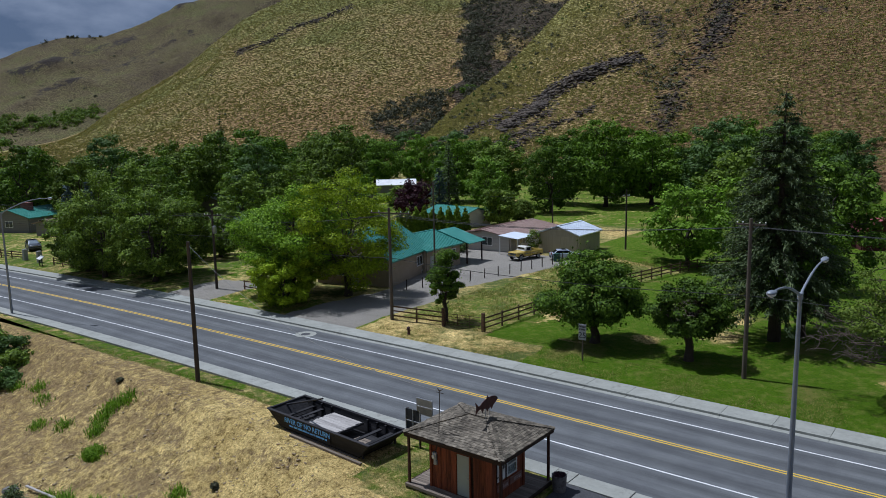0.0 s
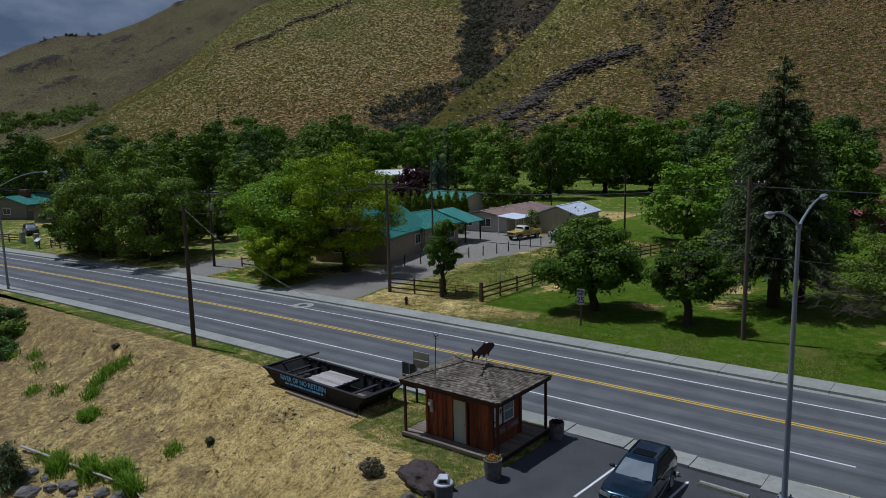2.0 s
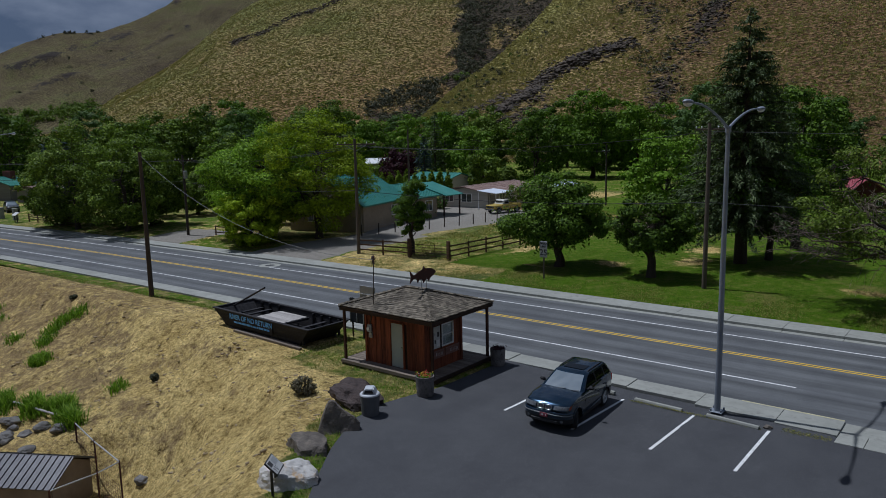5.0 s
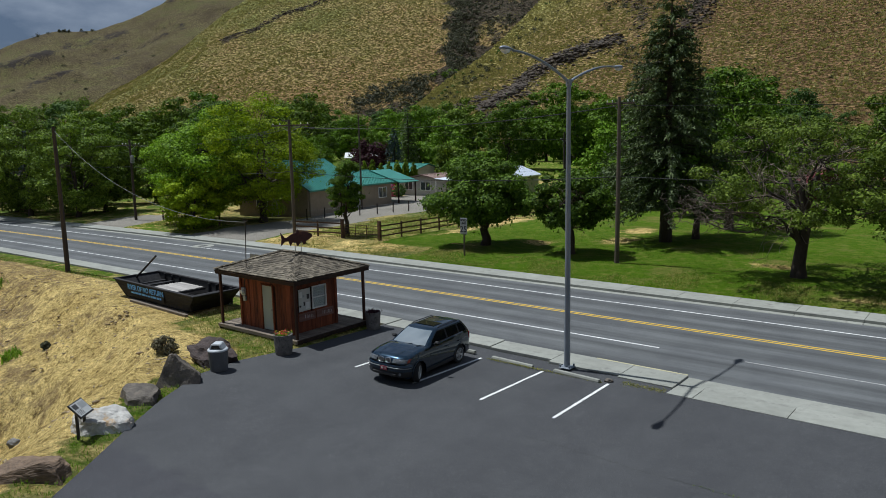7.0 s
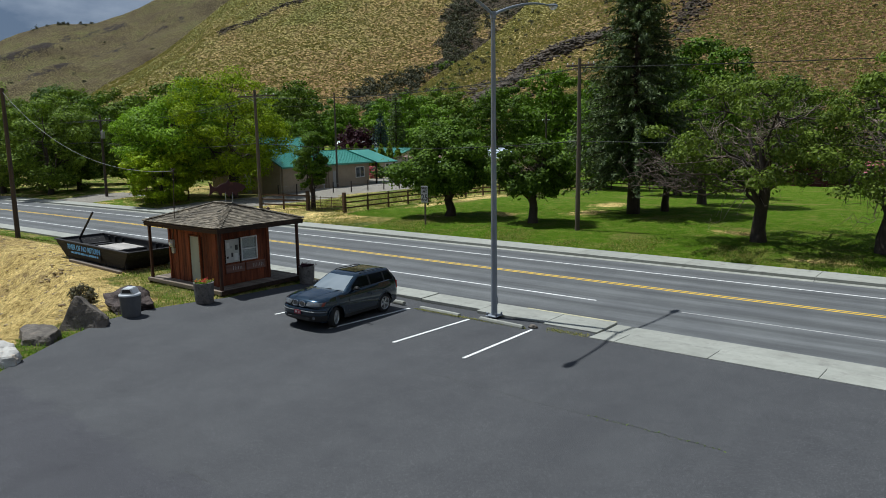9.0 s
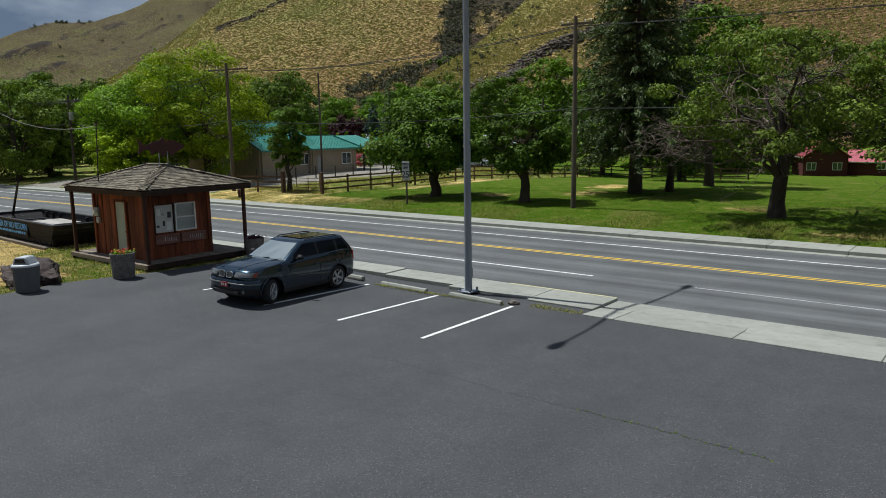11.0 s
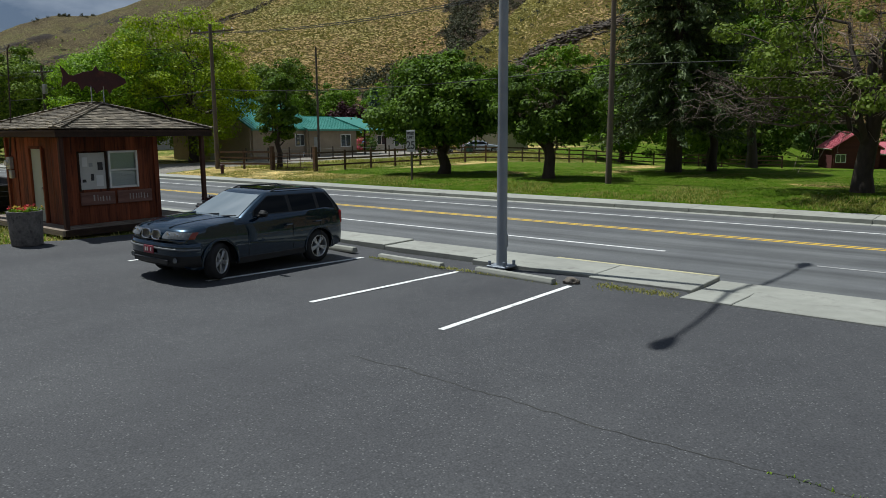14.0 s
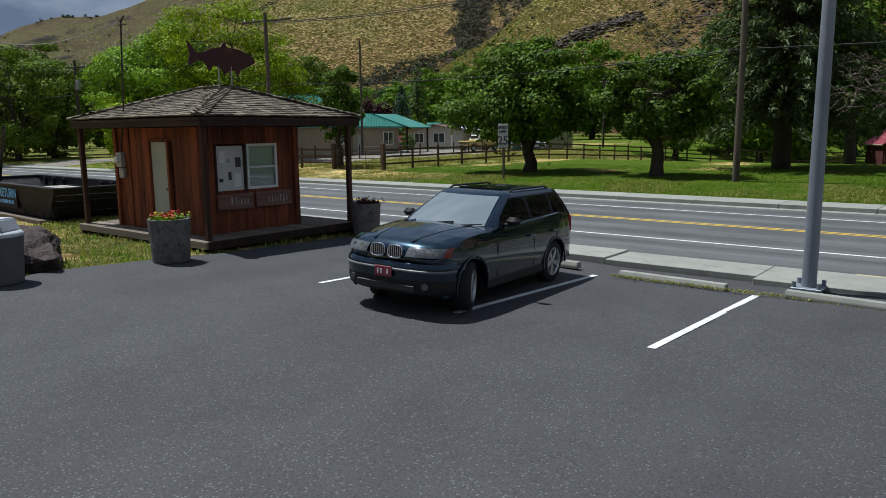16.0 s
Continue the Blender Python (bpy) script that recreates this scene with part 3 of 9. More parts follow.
# ---------------------------------------------------------------- road, kerbs and pavements
def strip(name, x0, x1, y0, y1, z, material, step=2.0, thick=0.1, attr=False, parent=None):
    """A slab that follows the road, from y0 to y1 across it."""
    xs = np.linspace(x0, x1, max(2, int((x1 - x0) / step) + 1))
    rows = [y0, y1] if not attr else np.linspace(y0, y1, 9)
    v, f, acr = [], [], []
    for x in xs:
        for y in rows:
            v.append((x, y + bend(x), z))
            acr.append(y)
        v.append((x, rows[0] + bend(x), z - thick))
        v.append((x, rows[-1] + bend(x), z - thick))
        acr += [rows[0], rows[-1]]
    k = len(rows) + 2
    for i in range(len(xs) - 1):
        a, b = i * k, (i + 1) * k
        for j in range(len(rows) - 1):
            f.append((a + j, b + j, b + j + 1, a + j + 1))
        f.append((a + k - 2, b + k - 2, b, a))
        f.append((a + len(rows) - 1, b + len(rows) - 1, b + k - 1, a + k - 1))
    f.append(tuple(range(len(rows))) + (k - 1, k - 2))
    f.append(tuple(len(v) - k + i for i in list(range(len(rows)))[::-1] + [k - 2, k - 1]))
    me = mesh_from(name, v, f, material)
    if attr:
        a = me.attributes.new("across", "FLOAT", "POINT")
        a.data.foreach_set("value", np.array(acr, np.float32) - 37.0 + 0.43)
    return add(name, me, parent)


ROAD_Z = -0.10
road = tagged(strip("road", -420, 160, 30.30, 42.22, ROAD_Z, M_ROAD, 4, 0.12, True), "worn grey two-lane asphalt road", "road", kind="structure")
lot_bm = bmesh.new()
top = [lot_bm.verts.new((x, y, 0.0)) for x, y in LOT]
face = lot_bm.faces.new(top)
for co, no in (((-3, 0, 0), (1, 0, 0)), ((-6, 0, 0), (1, 0, 0)), ((-8.5, 0, 0), (1, 0, 0)), ((0, 23, 0), (0, 1, 0)), ((0, 26, 0), (0, 1, 0))):
    bmesh.ops.bisect_plane(lot_bm, geom=lot_bm.verts[:] + lot_bm.edges[:] + lot_bm.faces[:], plane_co=co, plane_no=no)
for v in lot_bm.verts:
    v.co.z = float(lot_z(v.co.x, v.co.y))
bmesh.ops.triangulate(lot_bm, faces=lot_bm.faces[:])
ext = bmesh.ops.extrude_face_region(lot_bm, geom=lot_bm.faces[:])
bmesh.ops.translate(lot_bm, verts=[g for g in ext["geom"] if isinstance(g, bmesh.types.BMVert)], vec=(0, 0, -0.1))
parking_lot = tagged(part("parking_lot", lot_bm, M_LOT, None), "dark sealed asphalt parking lot with loose chippings", "parking lot", kind="structure")


def line(name, x0, x1, y, w, material, label, z=-0.096):
    return tagged(strip(name, x0, x1, y - w / 2, y + w / 2, z, material, 3, 0.003), label, "road marking", kind="structure")


line("edge_line_1", -420, -3.3, 33.50, 0.11, M_WHITE_PAINT, "white painted edge line on the asphalt")
line("edge_line_2", 0.2, 160, 33.55, 0.10, M_FADED_PAINT, "faded white edge line on the asphalt")
line("edge_line_3", -420, 160, 40.24, 0.11, M_WHITE_PAINT, "white painted edge line on the asphalt")
line("centre_line_1", -420, 160, 36.88, 0.11, M_YELLOW_PAINT, "yellow centre line, one of a pair")
line("centre_line_2", -420, 160, 37.13, 0.11, M_YELLOW_PAINT, "yellow centre line, one of a pair")
def stall(name, x0, y0, x1, y1):
    d = Vector((x1 - x0, y1 - y0, 0))
    s = d.normalized().cross(Vector((0, 0, 1))) * 0.055
    bm = bmesh.new()
    vs = [bm.verts.new(Vector((px, py, 0.006 + float(lot_z(px, py)))) + k * s) for px, py, k in ((x0, y0, -1), (x0, y0, 1), (x1, y1, 1), (x1, y1, -1))]
    f = bm.faces.new(vs)
    e = bmesh.ops.extrude_face_region(bm, geom=[f])
    bmesh.ops.translate(bm, verts=[g for g in e["geom"] if isinstance(g, bmesh.types.BMVert)], vec=(0, 0, -0.004))
    tagged(part(name, bm, M_WHITE_PAINT, None), "white painted parking stall line", "road marking", kind="structure")


stall("stall_line_1", -2.95, 27.87, -2.98, 23.95)
stall("stall_line_2", -5.66, 27.88, -5.76, 23.83)
stall("stall_line_3", -8.58, 27.93, -8.72, 23.75)
stall("stall_line_4", -11.45, 27.95, -11.6, 23.7)

# concrete pavements in slabs between joints, with real kerbs
pavement_near = tagged(strip("pavement_near", -420, 60, 29.16, 30.28, -0.03, M_CONCRETE, 4, 0.22), "bed of the near concrete pavement", "pavement", kind="structure")
pavement_far = tagged(strip("pavement_far", -420, 160, 42.72, 44.2, 0.0, M_CONCRETE, 4, 0.3), "bed of the far concrete pavement", "pavement", kind="structure")


def slab_mesh(w, d, h):
    bm = bmesh.new()
    box(bm, -w / 2, w / 2, -d / 2, d / 2, -h, 0, bevel=0.012)
    me = bpy.data.meshes.new("slab")
    bm.to_mesh(me)
    bm.free()
    me.materials.append(M_CONCRETE)
    return me


slab_near, slab_wide, slab_far, slab_kerb = slab_mesh(2.985, 1.16, 0.22), slab_mesh(2.985, 2.22, 0.2), slab_mesh(2.985, 1.56, 0.12), slab_mesh(2.985, 0.15, 0.26)
slab_gutter = slab_mesh(2.985, 0.42, 0.1)


def lay(name, me, x, y, z, parent, tilt=0.0):
    t = math.atan2(float(bend(x + 1) - bend(x - 1)), 2)
    add(name, me, parent, "", pose(x, y + float(bend(x)), z, tilt, 0, math.degrees(t)))


for i in range(46):
    x = -118.5 + 3 * i
    if -122 < x < -6:
        lay("slab", slab_near, x, 29.73, 0.055 + 0.55 * float(lot_z(x)), pavement_near)
    elif 0 < x < 18:
        lay("slab", slab_wide, x, 29.2, -0.02, pavement_near, -2.6)
    lay("slab", slab_far, x, 43.50, 0.06, pavement_far)
    lay("kerb", slab_kerb, x, 42.64, 0.065, pavement_far)
    lay("gutter", slab_gutter, x, 42.36, -0.082, pavement_far)
lay("slab", slab_mesh(2.985, 1.46, 0.22), -4.5, 29.58, 0.055, pavement_near)
lay("slab", slab_mesh(2.085, 1.60, 0.22), -1.95, 29.51, 0.05, pavement_near)
lay("slab", slab_mesh(0.885, 2.22, 0.2), -0.45, 29.2, -0.015, pavement_near, -2.6)
add("kerb", mesh_from("kerb", *tube([(-300, 42.5 + float(bend(-300)), 0.1), (-122, 42.5 + float(bend(-122)), 0.1)], [0.1, 0.1], 4), M_CONCRETE), pavement_far)
M_PALE_YELLOW = surface("worn yellow kerb paint", (0.38, 0.35, 0.20), (0.50, 0.47, 0.30), scale=8, bump=0.2, wear=(0.30, 0.29, 0.25))
yk = bmesh.new()
box(yk, -4.6, -0.92, 30.235, 30.325, -0.09, 0.061, bevel=0.008)
tagged(part("kerb_paint", yk, M_PALE_YELLOW, None), "worn yellow painted kerb edge beside the road", "kerb", kind="structure")


# ---------------------------------------------------------------- hills
def spread(xs, ys, a, width):
    """Straight interpolation, rounded off."""
    out = 0
    for o in np.linspace(-1, 1, 7):
        out = out + np.interp(a + o * width, xs, ys)
    return out / 7


def hill(name, a0, a1, foot, crest, els, material, label, stony=None, ripple=1.0, seed=0.0, na=420, nr=110, tone=None, brow=0.0):
    """A hillside round the valley: its rim stands at the elevations els (degrees) by azimuth from the valley's long
    view.
    tone: 0 green to 1 brown over the slope; brow: how many degrees of its western edge are painted pale, as a sunlit
    crest."""
    a = np.linspace(a0, a1, na)
    foot, crest = (np.interp(a, [q[0] for q in w], [q[1] for q in w]) if isinstance(w, list) else np.full(na, float(w)) for w in (foot, crest))
    rim = crest * np.tan(np.radians(spread([e[0] for e in els], [e[1] for e in els], a, 0.7))) + 10
    u = np.concatenate([np.linspace(-0.12, 1.0, nr - 14), np.linspace(1.02, 1.6, 14)])
    A, U = np.meshgrid(a, u, indexing="ij")
    R = foot[:, None] + (crest - foot)[:, None] * U
    Z = rim[:, None] * np.where(U < 1, np.clip(U, -0.2, 1) * (0.86 + 0.14 * np.clip(U, 0, 1)), 1 - 0.35 * (U - 1) ** 2 - 0.25 * (U - 1))
    th = np.radians(38.46 - A)
    X, Y = 2 - np.sin(th) * R, 6 + np.cos(th) * R
    n1 = np.array([noise.fractal((x / 70, y / 70, seed), 0.9, 2.1, 5) for x, y in zip(X.ravel(), Y.ravel())]).reshape(X.shape)
    ridge = np.array([noise.ridged_multi_fractal((x / 130 + 3, y / 130, seed), 0.8, 2.0, 4, 0.9, 2.0) for x, y in zip(X.ravel(), Y.ravel())]).reshape(X.shape)
    lift = np.clip(U, 0, 1) * np.clip(1.15 - U, 0, 1) * 4
    Z = Z + ripple * (n1 * 3.2 + (ridge - 1.2) * 3.0) * lift
    el = np.degrees(np.arctan2(Z - 16, R))
    st = np.zeros_like(Z) if stony is None else stony(A, el, U)
    st = st * np.clip(0.85 + 0.8 * n1, 0.4, 1.25)
    Z = Z + st * np.abs(n1) * 3.5
    i = np.arange(na * len(u)).reshape(na, len(u))
    f = np.stack([i[:-1, :-1], i[1:, :-1], i[1:, 1:], i[:-1, 1:]], -1).reshape(-1, 4)
    me = mesh_from(name, np.stack([X, Y, Z], -1).reshape(-1, 3), f, material, True)
    level = np.degrees(np.arctan((rim - 16) / crest))
    edge = np.interp(el, level[:int(na * 0.25)], a[:int(na * 0.25)])
    pale = np.clip(1 - (A - edge) / brow, 0, 1) if brow else np.zeros_like(Z)
    tones = np.full_like(Z, 0.5) if tone is None else tone(A, el, U)
    for key, value in (("stony", st), ("pale", pale), ("tone", tones)):
        at = me.attributes.new(key, "FLOAT", "POINT")
        at.data.foreach_set("value", np.asarray(value).ravel().astype(np.float32))
    tagged(add(name, me), label, "hill", kind="structure")
    return A, U, X, Y, Z, st


def seam(a, e, points, width):
    """Nearness to a broken line of azimuth and elevation: 1 on it, 0 beyond width degrees."""
    best = np.full(a.shape, 1e9)
    for (a0, e0), (a1, e1) in zip(points[:-1], points[1:]):
        s = np.clip(((a - a0) * (a1 - a0) + (e - e0) * (e1 - e0)) / ((a1 - a0) ** 2 + (e1 - e0) ** 2), 0, 1)
        best = np.minimum(best, np.hypot(a - a0 - s * (a1 - a0), e - e0 - s * (e1 - e0)))
    return np.clip(1 - best / width, 0, 1)


CLIFF = [(4.1, 0.9), (5.9, 1.7), (7.7, 3.2), (9.4, 4.2), (11.5, 5.0), (14.4, 5.7)]
LEDGES = [[(3.4, -0.7), (6.0, 0.6), (8.2, 2.4)], [(4.8, -0.7), (6.8, 0.4), (9.0, 1.2), (11.1, 2.2)], [(-2.0, -0.9), (0.1, 0.3), (2.3, 0.9), (4.5, 2.0)]]


def stones_right(a, e, u):
    s = 1.25 * seam(a, e, CLIFF, 0.75)
    for k, ledge in enumerate(LEDGES):
        s = np.maximum(s, (0.85, 0.75, 0.8)[k] * seam(a, e, ledge, (0.9, 0.5, 0.4)[k]))
    s = np.maximum(s, 0.75 * seam(a, e, [(16.4, 1.0), (17.2, 3.4), (19.2, 6.0), (21.0, 9.5)], 2.3))
    s = np.maximum(s, 0.6 * seam(a, e, [(14.0, 9.5), (16.0, 7.8), (15.6, 5.6)], 1.5))
    s = np.maximum(s, 0.45 * seam(a, e, [(22, 9.0), (26, 8), (30, 8.5)], 1.6))
    s = np.maximum(s, 0.12 * np.clip((a - 8) / 6, 0, 1))
    return np.maximum(s, 0.4 * (u < 0.10) * (a > 9))


def gully(a, e):
    """The cleft between the two slopes: its western side runs straight up, its eastern side is hidden by the spur."""
    west = np.interp(e, [2.6, 4.2, 6.3, 8.8, 10.4], [-0.4, 0.4, 0.7, 1.0, 1.45]) + 0.35 * np.sin(e * 3.1) + 0.25 * np.sin(e * 7.3 + 1)
    inside = np.clip((a - west) / 1.3 + 0.2, 0, 1) * np.clip((e - 1.6) / 1.0, 0, 1)
    return 1.15 * inside * (1 - 0.75 * np.clip(1.1 - np.hypot((a - 4.0) / 0.8, (e - 6.6) / 1.2), 0, 1))


def stones_left(a, e, u):
    s = 0.9 * seam(a, e, [(-15.8, 6.5), (-13.2, 7.5), (-11.5, 8.4), (-9.8, 8.9), (-7.2, 9.9)], 0.35)
    s = np.maximum(s, 0.6 * seam(a, e, [(-21.5, 6.2), (-20.3, 7.0), (-18.6, 7.6)], 0.25))
    s = np.maximum(s, 1.15 * gully(a, e))
    return np.maximum(s, 1.0 * seam(a, e, [(-5.4, 0.9), (-3.6, 1.2), (-1.2, 2.4), (-2.4, 0.2)], 1.6))


def stones_far(a, e, u):
    s = 0.9 * seam(a, e, [(-30.4, 4.7), (-27.6, 5.7), (-24.7, 6.7), (-21.7, 7.7)], 0.55)
    s = np.maximum(s, 0.7 * seam(a, e, [(-29, 3.5), (-26, 4.6), (-22.5, 5.9), (-18.5, 8.0)], 0.45))
    return np.maximum(s, 0.8 * seam(a, e, [(-19.5, 9.6), (-18, 10.3), (-15, 11.5)], 0.5))


def tone_left(a, e, u):
    return 0.62 - 0.075 * (e - 3.0) + 0.022 * (a + 12)


def tone_right(a, e, u):
    return 0.34 + 0.034 * (a - 4) - 0.02 * (e - 4)


HILL_F = hill("hill_far", -75, 0, 760, 1250, [(-75, 3), (-45, 4.2), (-31, 5.9), (-28.4, 7.05), (-26.6, 7.5), (-24.8, 7.62), (-22.4, 8.5), (-19.7, 9.65), (-18.0, 10.4), (-14, 12), (0, 14)], M_HILL_FAR, "distant green and tan grassy hill, cloud shade in its colours", stones_far, 1.6, 7.0, 300, 80)
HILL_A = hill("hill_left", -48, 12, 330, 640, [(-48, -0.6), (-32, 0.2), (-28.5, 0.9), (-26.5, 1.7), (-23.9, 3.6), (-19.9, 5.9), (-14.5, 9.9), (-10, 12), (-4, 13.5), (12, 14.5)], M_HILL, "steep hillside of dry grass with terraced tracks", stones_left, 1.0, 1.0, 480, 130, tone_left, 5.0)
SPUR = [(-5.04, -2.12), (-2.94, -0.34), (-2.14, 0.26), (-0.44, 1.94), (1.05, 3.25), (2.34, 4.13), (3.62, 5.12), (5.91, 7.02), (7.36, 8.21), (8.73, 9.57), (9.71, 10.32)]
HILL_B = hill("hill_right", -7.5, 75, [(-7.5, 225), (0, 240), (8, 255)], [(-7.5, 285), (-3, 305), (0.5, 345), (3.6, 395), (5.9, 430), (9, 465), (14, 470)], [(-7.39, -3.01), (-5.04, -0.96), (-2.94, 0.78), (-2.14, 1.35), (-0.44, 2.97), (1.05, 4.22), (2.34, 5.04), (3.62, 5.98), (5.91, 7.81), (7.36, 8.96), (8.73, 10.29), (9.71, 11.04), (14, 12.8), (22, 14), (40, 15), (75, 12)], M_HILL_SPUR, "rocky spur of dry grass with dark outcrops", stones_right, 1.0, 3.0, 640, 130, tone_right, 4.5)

# ---------------------------------------------------------------- trees
def leaves(rng, centres, radii, count, size, flat=0.55, squash=0.8):
    """Small leaf quads scattered in the outer part of many clumps."""
    k = rng.choice(len(centres), count, p=radii ** 2 / np.sum(radii ** 2))
    d = rng.normal(size=(count, 3))
    d /= np.linalg.norm(d, axis=1)[:, None]
    r = radii[k] * (0.45 + 0.60 * rng.random(count) ** 0.5)
    shape = rng.uniform(0.62, 1.38, (len(centres), 3)) * np.array([1, 1, squash])
    p = centres[k] + d * r[:, None] * shape[k]
    stray = rng.random(count) < 0.10
    p[stray] += rng.normal(size=(int(stray.sum()), 3)) * radii[k][stray][:, None] * 0.42
    nrm = d * 0.95 + rng.normal(size=(count, 3)) * flat * 0.55 + np.array([0, 0, 0.5])
    nrm /= np.linalg.norm(nrm, axis=1)[:, None]
    a = np.cross(nrm, rng.normal(size=(count, 3)))
    a /= np.linalg.norm(a, axis=1)[:, None] + 1e-9
    b = np.cross(nrm, a)
    s = size * (0.6 + 0.8 * rng.random(count))[:, None]
    v = np.stack([p - a * s, p - b * s * 0.55, p + a * s - nrm * s * 0.3, p + b * s * 0.55], 1).reshape(-1, 3)
    return v, np.arange(count * 4).reshape(-1, 4)


def limb(rng, p, q, r0, r1, n=6, wob=0.12):
    p, q = np.array(p, float), np.array(q, float)
    s = np.linspace(0, 1, 5)[:, None]
    pts = p * (1 - s) + q * s
    pts[1:-1] += rng.normal(size=(3, 3)) * wob * np.linalg.norm(q - p)
    return tube(pts, np.linspace(r0, r1, 5), n)


def tree(name, seed, at, h, r, label, leaf, count, size, trunk=0.25, base=0.25, lobes=16, lobe=0.42, squash=0.62, bare=0, lean=(0, 0), category="tree", turn=0.0, heart=0.44, group="", ragged=1.0, twig=1.0, twigs_each=4):
    """A broadleaved tree: tapered trunk, limbs out to each clump, and a crown of small leaves with gaps."""
    rng = np.random.default_rng(seed)
    root = thing(name, at @ pose(0, 0, 0, 0, 0, turn), label, category, group)
    zc = h * (base + (1 - base) * heart)
    above, below = h * (1 - base) * (1 - heart), h * (1 - base) * heart
    lobes, lobe = int(lobes * 1.9), lobe * 0.76
    swell = rng.uniform(0, 6.3, 4)
    cs, rs = [], []
    for i in range(lobes):
        # spread evenly over the crown by the golden angle, then shaken
        u = (i + 0.5) / lobes
        ph, zz = i * 2.39996 + rng.normal() * 0.3, 1 - 2 * u
        w = math.sqrt(max(0, 1 - zz * zz))
        k = (0.56 + 0.32 * rng.random()) * (1 + ragged * (0.13 * math.sin(2 * ph + swell[0]) + 0.10 * math.sin(3 * ph + 4 * zz + swell[1])))
        cs.append((math.cos(ph) * w * r * k + lean[0], math.sin(ph) * w * r * k + lean[1], zc + zz * (above if zz > 0 else below) * (k + 0.08)))
        rs.append(lobe * r * (0.55 + 0.75 * rng.random()))
    cs, rs = np.array(cs), np.array(rs)
    top = np.array([lean[0] * 0.7, lean[1] * 0.7, h * (0.45 + base * 0.5)])
    s = np.linspace(0, 1, 7)[:, None]
    pts = np.array([[0, 0, -0.25]]) * (1 - s) + top * s
    pts[1:-1, :2] += rng.normal(size=(5, 2)) * trunk * 0.35
    flare = trunk * np.array([1.45, 1.05, 0.95, 0.85, 0.7, 0.55, 0.35])
    wood_parts = [tube(pts, flare, 9)]
    # a few main limbs fork from the trunk; each clump hangs on the nearest of them by a thin branch
    hold = [pts[3:]]
    for i in range(0, len(cs), max(1, len(cs) // 8)):
        p0, q = pts[2 + i % 4], cs[i] * 0.86 + top * 0.14
        sp = np.linspace(0, 1, 6)[:, None]
        arc = p0 * (1 - sp) + q * sp + np.array([0, 0, 1.0]) * (np.sin(sp * np.pi) * np.linalg.norm(q - p0) * 0.10)
        arc[1:-1] += rng.normal(size=(4, 3)) * 0.035 * np.linalg.norm(q - p0)
        wood_parts.append(tube(arc, trunk * np.array([0.46, 0.36, 0.28, 0.21, 0.15, 0.08]), 7))
        hold.append(arc[1:])
    hold = np.concatenate(hold)
    for c, rad in zip(cs, rs):
        near = hold[np.argmin(np.linalg.norm(hold - c, axis=1) + 0.5 * np.abs(hold[:, 2] - c[2]))]
        wood_parts.append(limb(rng, near, c, trunk * 0.12, trunk * 0.04, 5, 0.06))
        for _ in range(twigs_each):
            wood_parts.append(limb(rng, near * 0.4 + c * 0.6, c + rng.normal(size=3) * rad * 0.65, trunk * 0.06, trunk * 0.018, 3, 0.08))
    add("trunk", mesh_from("trunk", *join(wood_parts), M_BARK, True), root)
    add("crown", mesh_from("crown", *leaves(rng, cs, rs, count, size, squash=squash), leaf), root)
    if bare:
        twigs = []
        for _ in range(bare):
            a = hold[rng.integers(len(hold))] * 0.8 + pts[4] * 0.2
            out = a - pts[3]
            out = out / (np.linalg.norm(out) + 0.1)
            b = a + (out * 0.7 + rng.normal(size=3) * np.array([0.5, 0.5, 0.35]) + np.array([0, 0, -0.05])) * r * 0.34
            twigs.append(limb(rng, a, b, trunk * 0.07 * twig, trunk * 0.022 * twig, 4, 0.07))
            for _ in range(6):
                m = a + (b - a) * (0.25 + 0.7 * rng.random())
                twigs.append(limb(rng, m, m + (out * 0.4 + rng.normal(size=3) * 0.7) * r * 0.15, trunk * 0.034 * twig, trunk * 0.014 * twig, 3, 0.1))
        tagged(add("dead_wood", mesh_from("dead_wood", *join(twigs), M_DEADWOOD, True), root, "bare grey dead branches"), kind="stuff")
    return root


